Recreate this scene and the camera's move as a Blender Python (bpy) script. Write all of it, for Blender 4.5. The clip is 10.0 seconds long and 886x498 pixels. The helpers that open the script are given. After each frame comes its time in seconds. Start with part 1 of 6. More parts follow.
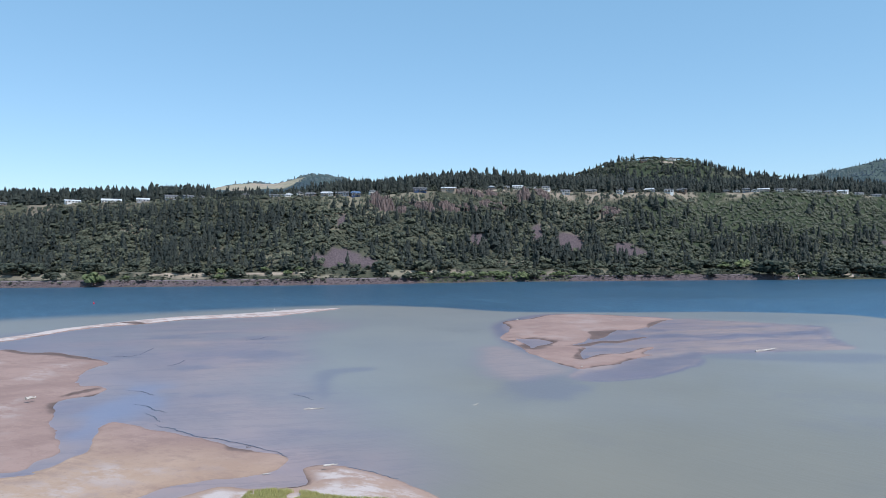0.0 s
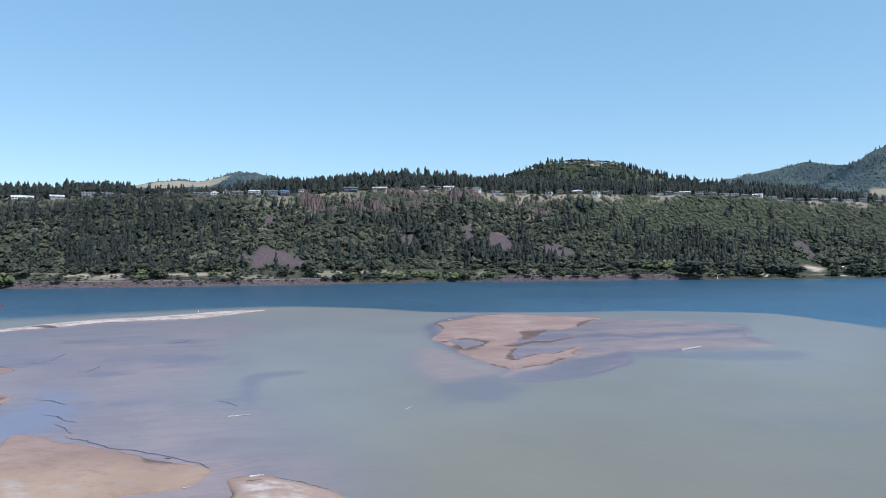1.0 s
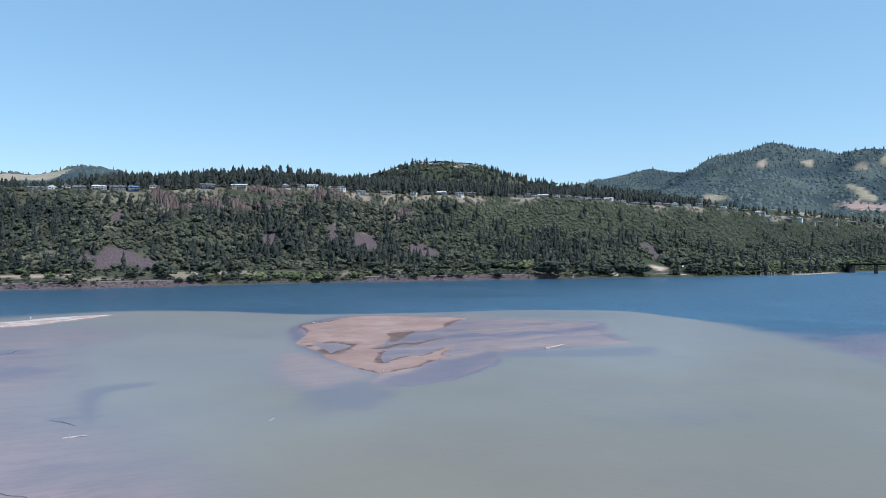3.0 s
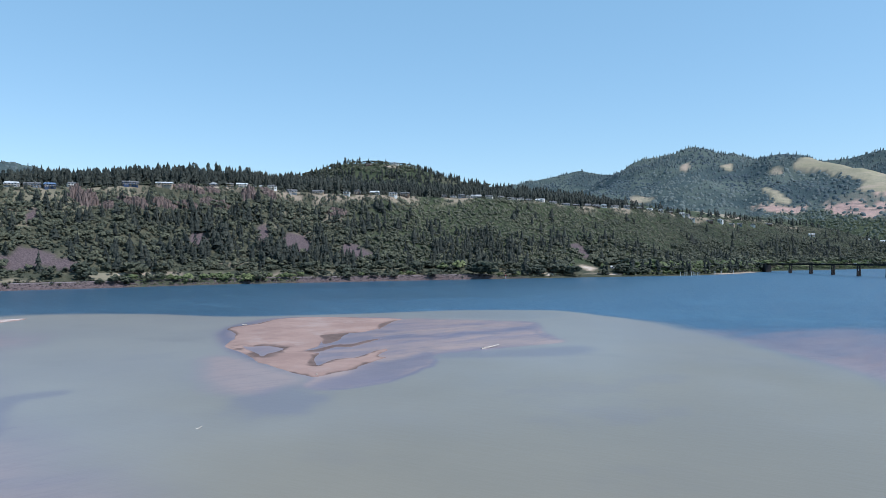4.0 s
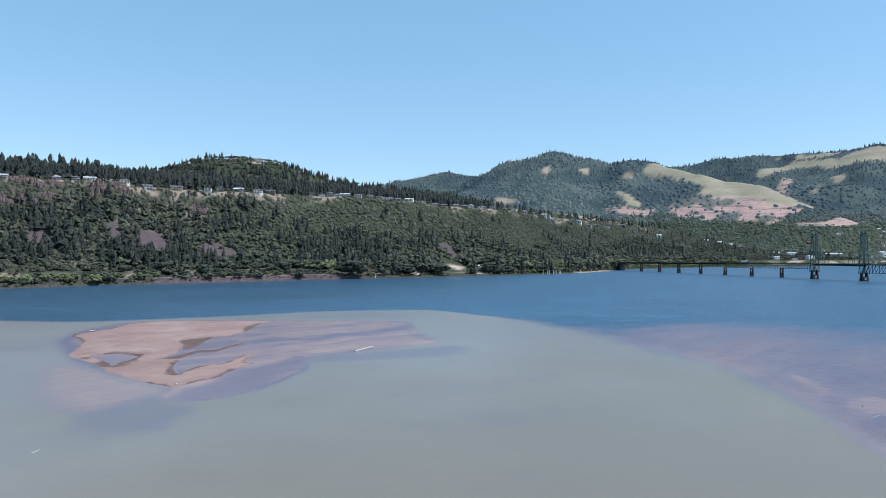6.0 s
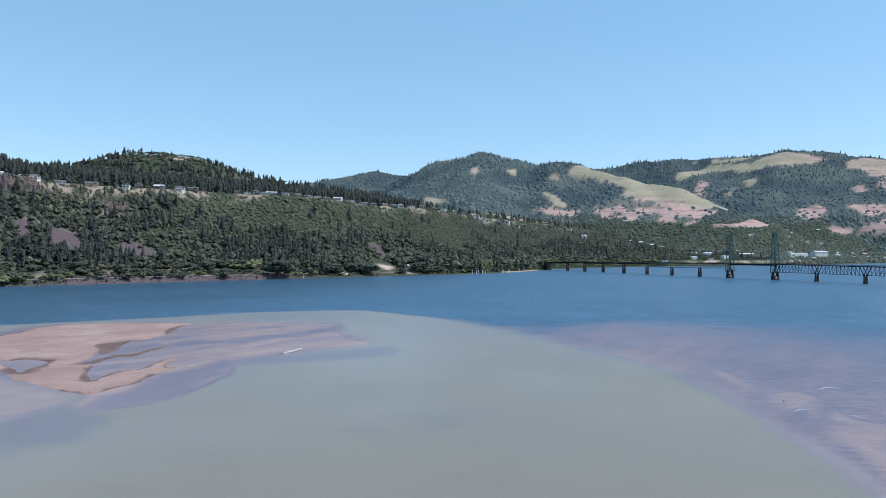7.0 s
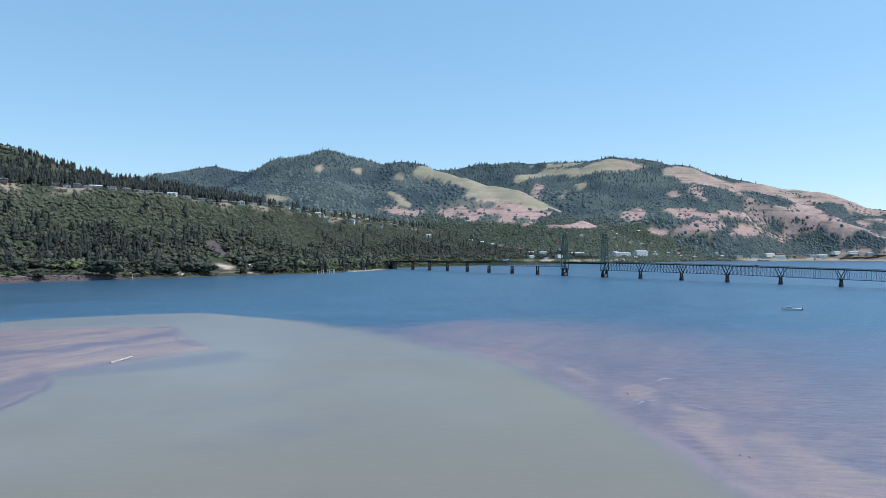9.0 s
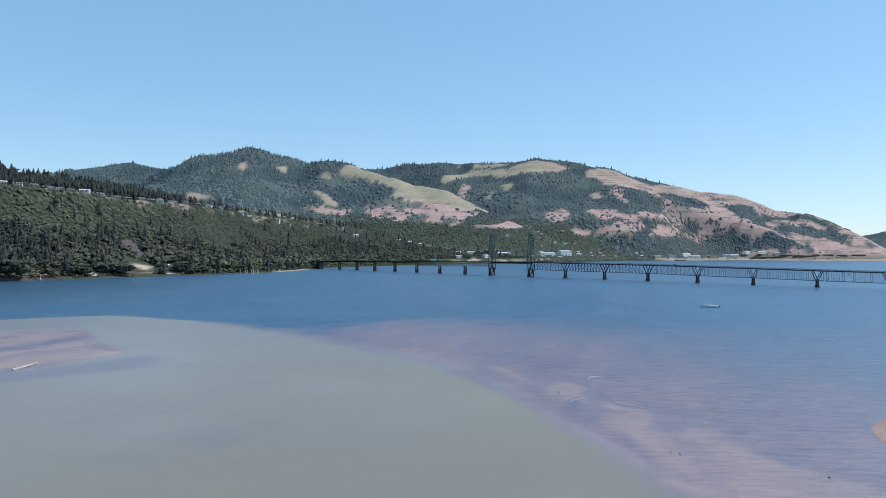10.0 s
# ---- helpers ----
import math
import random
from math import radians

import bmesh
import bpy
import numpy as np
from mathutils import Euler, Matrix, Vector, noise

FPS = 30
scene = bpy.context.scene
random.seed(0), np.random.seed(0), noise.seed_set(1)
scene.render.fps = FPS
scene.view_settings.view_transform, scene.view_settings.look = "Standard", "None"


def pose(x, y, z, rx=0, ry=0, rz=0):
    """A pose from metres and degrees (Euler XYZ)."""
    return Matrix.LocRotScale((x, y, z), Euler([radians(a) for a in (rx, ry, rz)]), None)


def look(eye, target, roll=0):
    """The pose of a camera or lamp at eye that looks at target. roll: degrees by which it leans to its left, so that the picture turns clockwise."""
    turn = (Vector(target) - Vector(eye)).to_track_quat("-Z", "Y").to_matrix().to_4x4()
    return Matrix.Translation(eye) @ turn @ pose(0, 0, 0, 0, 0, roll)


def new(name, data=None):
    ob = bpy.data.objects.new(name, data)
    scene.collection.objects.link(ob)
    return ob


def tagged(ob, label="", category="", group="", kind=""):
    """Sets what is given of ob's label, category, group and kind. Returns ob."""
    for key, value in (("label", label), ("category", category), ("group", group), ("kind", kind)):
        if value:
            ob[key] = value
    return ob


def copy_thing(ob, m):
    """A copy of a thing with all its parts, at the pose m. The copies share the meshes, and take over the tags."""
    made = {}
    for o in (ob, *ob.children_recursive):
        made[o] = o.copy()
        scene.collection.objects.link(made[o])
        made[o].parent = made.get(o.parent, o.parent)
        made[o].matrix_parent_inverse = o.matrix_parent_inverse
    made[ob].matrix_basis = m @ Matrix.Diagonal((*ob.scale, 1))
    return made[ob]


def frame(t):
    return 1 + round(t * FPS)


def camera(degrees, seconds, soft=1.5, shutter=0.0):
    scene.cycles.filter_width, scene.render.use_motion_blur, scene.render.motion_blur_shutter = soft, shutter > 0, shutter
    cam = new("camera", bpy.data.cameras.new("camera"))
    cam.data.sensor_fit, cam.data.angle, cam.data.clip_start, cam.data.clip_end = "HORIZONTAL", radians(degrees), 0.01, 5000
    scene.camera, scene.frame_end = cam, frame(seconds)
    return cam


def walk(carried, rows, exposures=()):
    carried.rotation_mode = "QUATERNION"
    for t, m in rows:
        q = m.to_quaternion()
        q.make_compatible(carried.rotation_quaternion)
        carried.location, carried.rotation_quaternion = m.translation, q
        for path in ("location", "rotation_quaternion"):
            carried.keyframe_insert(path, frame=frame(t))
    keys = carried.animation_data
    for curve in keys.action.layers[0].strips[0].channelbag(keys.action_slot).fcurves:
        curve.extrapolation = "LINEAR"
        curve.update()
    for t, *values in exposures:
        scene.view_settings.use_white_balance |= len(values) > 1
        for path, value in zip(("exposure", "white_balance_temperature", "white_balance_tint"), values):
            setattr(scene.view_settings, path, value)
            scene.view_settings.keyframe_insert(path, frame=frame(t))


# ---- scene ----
# camera and path: seconds, x, y, z, pitch, roll, yaw
PATH = [
    (0.0, 0.00, 0.00, 37.07, 0.247, 0.223, 5.560),
    (0.5, -0.31, 1.68, 37.07, 0.260, 0.178, 2.791),
    (1.0, -0.67, 3.49, 37.04, 0.255, 0.117, 0.000),
    (1.5, -0.97, 5.38, 37.07, 0.251, 0.066, -2.730),
    (2.0, -1.19, 7.26, 37.11, 0.238, 0.034, -5.442),
    (2.5, -1.42, 9.04, 37.11, 0.245, 0.047, -8.194),
    (4.0, -1.84, 14.03, 36.96, 0.283, 0.036, -16.327),
    (4.5, -1.77, 16.16, 36.90, 0.293, 0.070, -18.987),
    (5.0, -1.82, 17.85, 36.92, 0.255, 0.027, -21.552),
    (5.5, -1.72, 19.52, 36.93, 0.238, 0.007, -24.223),
    (7.0, -1.10, 24.88, 36.84, 0.217, -0.088, -32.687),
    (7.5, -0.78, 26.62, 36.88, 0.197, -0.147, -35.802),
    (8.0, -0.46, 28.24, 36.93, 0.165, -0.121, -38.922),
    (8.5, 0.12, 29.97, 36.86, 0.172, -0.146, -42.041),
    (9.0, 0.94, 31.88, 36.68, 0.176, -0.168, -45.174),
    (9.5, 2.32, 33.67, 36.48, 0.193, -0.192, -48.270),
    (10.0, 3.48, 35.35, 36.29, 0.192, -0.187, -51.026),
]
cam = camera(63.83, 10.0, soft=0.85)
walk(cam, [(t, pose(x, y, z, 90 + p, r, w)) for t, x, y, z, p, r, w in PATH], exposures=[(0.0, 0.09, 5900, 14), (4.0, 0.12, 5900, 14), (8.5, 0.14, 5900, 14), (10.0, 0.02, 5900, 14)])

# daylight: clear summer sky, high sun behind and beside the camera
SUN_AZ, SUN_EL = radians(130), radians(54)
world = bpy.data.worlds.new("sky")
scene.world = world
world.use_nodes = True
wn = world.node_tree
sky = wn.nodes.new("ShaderNodeTexSky")
sky.sky_type, sky.sun_disc = "NISHITA", False
sky.sun_elevation, sky.sun_rotation = SUN_EL, SUN_AZ
sky.air_density, sky.dust_density, sky.ozone_density, sky.altitude = 1.0, 0.2, 0.6, 30
wn.nodes["Background"].inputs["Strength"].default_value = 0.146
# a thin even haze lies over the whole sky
haze = wn.nodes.new("ShaderNodeMix")
haze.data_type = "RGBA"
haze.inputs["Factor"].default_value = 0.45
haze.inputs[7].default_value = (1.72, 3.72, 4.80, 1)
wn.links.new(sky.outputs[0], haze.inputs[6])
wn.links.new(haze.outputs[2], wn.nodes["Background"].inputs["Color"])
sun_data = bpy.data.lights.new("sun", "SUN")
sun_data.energy, sun_data.angle, sun_data.color = 4.0, radians(0.55), (1.0, 0.955, 0.88)
sun = new("sun", sun_data)
sun.matrix_world = look((0, 0, 300), (-300 * math.sin(SUN_AZ) * math.cos(SUN_EL), -300 * math.cos(SUN_AZ) * math.cos(SUN_EL), 300 - 300 * math.sin(SUN_EL)))

# ---- materials ----
def material(name, rough=0.85, spec=0.3, metal=0.0):
    m = bpy.data.materials.new(name)
    m.use_nodes = True
    b = m.node_tree.nodes["Principled BSDF"]
    b.inputs["Roughness"].default_value = rough
    b.inputs["Specular IOR Level"].default_value = spec
    b.inputs["Metallic"].default_value = metal
    return m, m.node_tree, b


def add(nt, kind):
    return nt.nodes.new("ShaderNode" + kind)


def tex(nt, scale, detail=4, rough=0.55, stretch=None, coord="Object"):
    """Noise at a real-world scale, in cycles per metre."""
    c = add(nt, "TexCoord")
    n = add(nt, "TexNoise")
    n.inputs["Scale"].default_value, n.inputs["Detail"].default_value, n.inputs["Roughness"].default_value = scale, detail, rough
    src = c.outputs[coord]
    if stretch:
        mp = add(nt, "Mapping")
        mp.vector_type = "TEXTURE"
        mp.inputs["Scale"].default_value = [1 / k for k in stretch[:3]]
        mp.inputs["Rotation"].default_value = (0, 0, radians(stretch[3]))
        nt.links.new(src, mp.inputs[0])
        src = mp.outputs[0]
    nt.links.new(src, n.inputs["Vector"])
    return n.outputs["Fac"]


def span(nt, fac, a, b, lo=0.0, hi=1.0):
    n = add(nt, "MapRange")
    n.interpolation_type = "SMOOTHSTEP"
    nt.links.new(fac, n.inputs["Value"])
    for key, v in (("From Min", a), ("From Max", b), ("To Min", lo), ("To Max", hi)):
        n.inputs[key].default_value = v
    return n.outputs["Result"]


def sock(nt, target, v):
    if isinstance(v, bpy.types.NodeSocket):
        nt.links.new(v, target)
    elif isinstance(v, (int, float)):
        target.default_value = v
    else:
        target.default_value = (*v, 1)


def mix(nt, fac, a, b, mode="MIX"):
    n = add(nt, "Mix")
    n.data_type, n.blend_type = "RGBA", mode
    sock(nt, n.inputs["Factor"], fac)
    sock(nt, n.inputs[6], a)
    sock(nt, n.inputs[7], b)
    return n.outputs[2]


def calc(nt, op, a, b=0.0, c=0.0):
    n = add(nt, "Math")
    n.operation = op
    for i, v in enumerate((a, b, c)):
        sock(nt, n.inputs[i], v)
    return n.outputs[0]


def attr(nt, name):
    n = add(nt, "Attribute")
    n.attribute_name = name
    return n.outputs["Fac"]


def bump(nt, b, height, strength=0.5, distance=0.1):
    n = add(nt, "Bump")
    sock(nt, n.inputs["Strength"], strength)
    n.inputs["Distance"].default_value = distance
    nt.links.new(height, n.inputs["Height"])
    nt.links.new(n.outputs[0], b.inputs["Normal"])


def water_material():
    m, nt, b = material("river_water", 0.12, 0.5)
    b.inputs["IOR"].default_value = 1.333
    silt, shoal, warm, blue, lee_reflection, calm = attr(nt, "silt"), attr(nt, "shoal"), attr(nt, "warm"), attr(nt, "blue"), attr(nt, "lee_reflection"), attr(nt, "calm")
    big = tex(nt, 0.012, 6, 0.62)
    mid = tex(nt, 0.05, 7, 0.66, (0.6, 1.5, 1, 125))
    chop = tex(nt, 0.5, 4, 0.68, (0.30, 1.3, 1, 127))
    gusts = tex(nt, 0.03, 6, 0.72, (0.3, 1.6, 1, 120))
    deep = mix(nt, span(nt, big, 0.35, 0.7), (0.045, 0.112, 0.186), (0.061, 0.147, 0.226))
    # dark and bright sides of the waves are painted into the deep colour
    deep = mix(nt, span(nt, calc(nt, "ADD", calc(nt, "MULTIPLY", chop, 0.6), calc(nt, "MULTIPLY", gusts, 0.4)), 0.44, 0.57, 0, 0.9), deep, (0.026, 0.072, 0.134))
    deep = mix(nt, span(nt, gusts, 0.50, 0.66, 0, 0.5), deep, (0.084, 0.178, 0.258))
    # longer ripple lines, dark sides and bright flecks, also as colour
    streak = tex(nt, 0.10, 6, 0.75, (0.35, 1.5, 1, 122))
    deep = mix(nt, span(nt, streak, 0.50, 0.62, 0, 0.75), deep, (0.026, 0.070, 0.132))
    deep = mix(nt, span(nt, streak, 0.47, 0.37, 0, 0.62), deep, (0.094, 0.190, 0.290))
    # the bluff's dark reflection, painted over the channel colour
    deep = mix(nt, calc(nt, "MULTIPLY", lee_reflection, 0.5), deep, (0.018, 0.050, 0.080))
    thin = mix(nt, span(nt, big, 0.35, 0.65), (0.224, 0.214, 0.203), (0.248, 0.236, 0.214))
    # near silt made darker and more olive: weaker sky reflection put into its colour
    less_sky = mix(nt, span(nt, big, 0.35, 0.65), (0.194, 0.173, 0.134), (0.217, 0.191, 0.145))
    murky = mix(nt, attr(nt, "less_sky"), thin, less_sky)
    murky = mix(nt, span(nt, tex(nt, 0.02, 6, 0.6), 0.54, 0.72, 0, 0.35), murky, (0.150, 0.140, 0.145))
    bed = mix(nt, warm, (0.190, 0.152, 0.198), (0.368, 0.254, 0.216))
    bed = mix(nt, span(nt, mid, 0.40, 0.66, 0, 0.28), bed, (0.150, 0.130, 0.152))
    # dark sides of the ripples over open shallows, put into the bed colour
    ripply = calc(nt, "MULTIPLY", span(nt, chop, 0.42, 0.62, 0, 0.50), calc(nt, "SUBTRACT", 1.0, calm))
    bed = mix(nt, ripply, bed, (0.085, 0.094, 0.135))
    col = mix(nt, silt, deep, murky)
    col = mix(nt, shoal, col, bed)
    col = mix(nt, blue, col, (0.122, 0.118, 0.166))
    # wisps of silt drawn out by the current
    wisp = tex(nt, 0.045, 7, 0.7, (0.35, 1.7, 1, 20))
    wisp = span(nt, calc(nt, "ABSOLUTE", calc(nt, "SUBTRACT", wisp, 0.5)), 0.0, 0.035, 0.34, 0.0)
    col = mix(nt, calc(nt, "MULTIPLY", wisp, calc(nt, "MULTIPLY", shoal, calm)), col, (0.105, 0.098, 0.130))
    # sky mirrored in the creek's film of water, painted in as pale blue
    col = mix(nt, attr(nt, "creek"), col, (0.190, 0.208, 0.300))
    nt.links.new(col, b.inputs["Base Color"])
    nt.links.new(span(nt, silt, 0, 1, 0.5, 0.32), b.inputs["Specular IOR Level"])
    nt.links.new(span(nt, silt, 0, 1, 0.30, 0.28), b.inputs["Roughness"])
    ripple = tex(nt, 1.1, 3, 0.6, (0.35, 1.5, 1, 128))
    waves = tex(nt, 0.33, 4, 0.6, (0.35, 1.4, 1, 135))
    height = calc(nt, "ADD", calc(nt, "MULTIPLY", ripple, 0.35), calc(nt, "ADD", waves, calc(nt, "MULTIPLY", chop, 1.2)))
    still = calc(nt, "MAXIMUM", calm, calc(nt, "MULTIPLY", lee_reflection, 0.85))
    bump(nt, b, height, span(nt, still, 0, 1, 0.46, 0.035), 1.0)
    return m


def sand_material():
    m, nt, b = material("sand", 0.9, 0.25)
    wet, pale, gold = attr(nt, "wet"), attr(nt, "pale"), attr(nt, "gold")
    n1, n2, n3 = tex(nt, 0.045, 6, 0.62, (0.8, 1.2, 1, 40)), tex(nt, 0.16, 7, 0.76, (0.7, 1.2, 1, -20)), tex(nt, 5, 4, 0.6)
    specks = tex(nt, 0.9, 5, 0.8)
    col = mix(nt, span(nt, n1, 0.35, 0.65), (0.272, 0.176, 0.150), (0.350, 0.234, 0.196))
    col = mix(nt, gold, col, mix(nt, span(nt, n1, 0.35, 0.62), (0.395, 0.262, 0.176), (0.455, 0.318, 0.220)))
    col = mix(nt, span(nt, n2, 0.46, 0.62, 0, 0.5), col, (0.235, 0.152, 0.128))
    crust = calc(nt, "MAXIMUM", calc(nt, "MULTIPLY", pale, span(nt, n2, 0.42, 0.60)), calc(nt, "SUBTRACT", pale, 1.0))
    col = mix(nt, crust, col, (0.54, 0.455, 0.415))
    col = mix(nt, span(nt, n3, 0.3, 0.8, 0, 0.25), col, (0.28, 0.20, 0.16))
    col = mix(nt, span(nt, specks, 0.56, 0.70, 0, 0.45), col, (0.20, 0.132, 0.108))
    col = mix(nt, span(nt, specks, 0.42, 0.30, 0, 0.35), col, (0.46, 0.35, 0.29))
    dark = mix(nt, span(nt, n2, 0.35, 0.65), (0.085, 0.052, 0.042), (0.165, 0.108, 0.088))
    col = mix(nt, wet, col, dark)
    nt.links.new(col, b.inputs["Base Color"])
    nt.links.new(span(nt, wet, 0, 1, 0.9, 0.72), b.inputs["Roughness"])
    bump(nt, b, calc(nt, "ADD", n2, calc(nt, "MULTIPLY", n3, 0.2)), 0.35, 0.25)
    return m


def ground_material():
    """Slopes of dry grass, scrub, bare earth, scree and basalt, each laid out by an attribute of the ground."""
    m, nt, b = material("hillside", 0.95, 0.15)
    scree, rock, dry, dirt, wood, pink, leafy = attr(nt, "scree"), attr(nt, "rock"), attr(nt, "dry"), attr(nt, "dirt"), attr(nt, "wood"), attr(nt, "pink"), attr(nt, "leafy")
    n1, n2, n3 = tex(nt, 0.005, 6, 0.6), tex(nt, 0.06, 5, 0.65), tex(nt, 0.5, 4, 0.7)
    scrub = mix(nt, span(nt, n2, 0.35, 0.65), (0.044, 0.050, 0.034), (0.090, 0.087, 0.058))
    # floor of the far woods, with the blue of distance haze in its colour
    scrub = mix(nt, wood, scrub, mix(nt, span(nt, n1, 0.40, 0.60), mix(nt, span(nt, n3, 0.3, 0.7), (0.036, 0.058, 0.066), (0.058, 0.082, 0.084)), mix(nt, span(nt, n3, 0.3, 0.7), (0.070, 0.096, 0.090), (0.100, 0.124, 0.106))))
    scrub = mix(nt, leafy, scrub, mix(nt, span(nt, n2, 0.35, 0.65), (0.040, 0.053, 0.030), (0.066, 0.078, 0.043)))
    grass = mix(nt, span(nt, n1, 0.42, 0.58), (0.320, 0.282, 0.200), (0.345, 0.272, 0.215))
    grass = mix(nt, span(nt, n2, 0.45, 0.68, 0, 0.8), grass, (0.225, 0.212, 0.152))
    grass = mix(nt, calc(nt, "MULTIPLY", attr(nt, "olive"), span(nt, n1, 0.36, 0.60, 0.2, 0.9)), grass, (0.275, 0.256, 0.168))
    grass = mix(nt, pink, grass, mix(nt, span(nt, n2, 0.40, 0.66), (0.460, 0.300, 0.258), (0.345, 0.252, 0.222)))
    # ledges and worn bands that follow the contours of the open slopes
    ledge = tex(nt, 0.02, 6, 0.68, (0.30, 0.30, 3.4, 0))
    grass = mix(nt, calc(nt, "MULTIPLY", span(nt, ledge, 0.52, 0.62, 0, 0.7), span(nt, pink, 0.1, 0.6, 0.25, 1.0)), grass, (0.120, 0.112, 0.100))
    grass = mix(nt, span(nt, ledge, 0.46, 0.36, 0, 0.5), grass, (0.440, 0.335, 0.275))
    col = mix(nt, dry, scrub, grass)
    stones = mix(nt, span(nt, n3, 0.3, 0.7), (0.070, 0.054, 0.059), (0.142, 0.108, 0.111))
    col = mix(nt, scree, col, stones)
    col = mix(nt, rock, col, mix(nt, span(nt, n3, 0.3, 0.7), (0.085, 0.064, 0.060), (0.235, 0.170, 0.150)))
    col = mix(nt, dirt, col, mix(nt, span(nt, n3, 0.3, 0.7), (0.36, 0.27, 0.20), (0.50, 0.41, 0.33)))
    col = mix(nt, calc(nt, "MULTIPLY", span(nt, dirt, 0.93, 0.99), span(nt, n2, 0.40, 0.55)), col, (0.48, 0.41, 0.35))
    nt.links.new(col, b.inputs["Base Color"])
    bump(nt, b, n3, 0.7, 1.2)
    return m


def leaf_material(name, dark, light, depth=0.45, vary=0.35):
    m, nt, b = material(name, 0.7, 0.2)
    t = attr(nt, "tint")
    isl = add(nt, "NewGeometry").outputs["Random Per Island"]
    n, clump = tex(nt, 0.95, 4, 0.75), tex(nt, 0.32, 4, 0.75)
    f = calc(nt, "ADD", calc(nt, "MULTIPLY", t, 1.0 - vary), calc(nt, "MULTIPLY", isl, vary))
    f = calc(nt, "ADD", f, span(nt, clump, 0.32, 0.68, -depth * 0.7, depth * 0.7))
    col = mix(nt, f, dark, light)
    col = mix(nt, span(nt, n, 0.35, 0.7, 0, depth), col, tuple(c * 0.55 for c in dark))
    nt.links.new(col, b.inputs["Base Color"])
    bump(nt, b, calc(nt, "ADD", n, calc(nt, "MULTIPLY", clump, 2.0)), 0.8, 0.7)
    return m


def plain(name, a, b_col=None, rough=0.8, scale=0.6, metal=0.0, spec=0.3, relief=0.2):
    """A worn surface: two tones of one colour mixed by grain and stains."""
    m, nt, b = material(name, rough, spec, metal)
    b_col = b_col or tuple(c * 0.72 for c in a)
    n1, n2 = tex(nt, scale, 5, 0.6), tex(nt, scale * 8, 4, 0.6)
    f = calc(nt, "ADD", calc(nt, "MULTIPLY", n1, 0.65), calc(nt, "MULTIPLY", n2, 0.35))
    nt.links.new(mix(nt, span(nt, f, 0.36, 0.64), a, b_col), b.inputs["Base Color"])
    bump(nt, b, n2, relief, 0.05)
    return m


WATER, SAND, GROUND = water_material(), sand_material(), ground_material()
CONIFER = leaf_material("conifer_needles", (0.012, 0.018, 0.017), (0.066, 0.073, 0.058), 0.5)
OAK = leaf_material("broad_leaves", (0.025, 0.033, 0.025), (0.152, 0.154, 0.098), 0.5)
WILLOW = leaf_material("willow_leaves", (0.055, 0.080, 0.034), (0.190, 0.205, 0.090), 0.3)
TOWN_LEAF = leaf_material("town_leaves", (0.040, 0.060, 0.050), (0.138, 0.156, 0.108), 0.3)
# leaves of the far hills, distance haze mixed into both colours as blue
HAZED_WOOD = leaf_material("hill_forest", (0.043, 0.066, 0.080), (0.114, 0.140, 0.132), 0.10, 0.10)
BARK = plain("bark", (0.09, 0.065, 0.05))

# ---- shared shapes ----
RNG = np.random.default_rng(7)
TABLE = RNG.random((256, 256))


def value_noise(x, y):
    xi, yi = np.floor(x).astype(int), np.floor(y).astype(int)
    u, v = x - xi, y - yi
    u, v = u * u * (3 - 2 * u), v * v * (3 - 2 * v)
    a, b = TABLE[xi & 255, yi & 255], TABLE[(xi + 1) & 255, yi & 255]
    c, d = TABLE[xi & 255, (yi + 1) & 255], TABLE[(xi + 1) & 255, (yi + 1) & 255]
    return (a * (1 - u) + b * u) * (1 - v) + (c * (1 - u) + d * u) * v


def fbm(x, y, octaves=4):
    """Noise from -1 to 1 or so, of wavelength 1."""
    out, amp = 0.0, 0.5
    for k in range(octaves):
        out = out + amp * (value_noise(x * 2 ** k + 17.3 * k, y * 2 ** k + 9.1 * k) * 2 - 1)
        amp *= 0.5
    return out


def step(a, b, v):
    t = np.clip((v - a) / (b - a), 0, 1)
    return t * t * (3 - 2 * t)


def rounded(points, n=6):
    """A closed outline through the points, with round corners."""
    p = np.array(points, float)
    q = []
    for i in range(len(p)):
        p0, p1, p2, p3 = p[i - 1], p[i], p[(i + 1) % len(p)], p[(i + 2) % len(p)]
        for k in range(n):
            t = k / n
            q.append(0.5 * (2 * p1 + (p2 - p0) * t + (2 * p0 - 5 * p1 + 4 * p2 - p3) * t * t + (3 * p1 - p0 - 3 * p2 + p3) * t ** 3))
    return np.array(q)


def inside(x, y, outline):
    """Distance to an outline in metres, positive within it."""
    x, y = np.asarray(x, float), np.asarray(y, float)
    best, odd = np.full(x.shape, 1e9), np.zeros(x.shape, bool)
    for a, b in zip(outline, np.roll(outline, -1, 0)):
        d = b - a
        t = np.clip(((x - a[0]) * d[0] + (y - a[1]) * d[1]) / max(d @ d, 1e-9), 0, 1)
        best = np.minimum(best, (x - a[0] - t * d[0]) ** 2 + (y - a[1] - t * d[1]) ** 2)
        if a[1] != b[1]:
            odd ^= ((a[1] > y) != (b[1] > y)) & (x < d[0] * (y - a[1]) / d[1] + a[0])
    return np.sqrt(best) * np.where(odd, 1, -1)


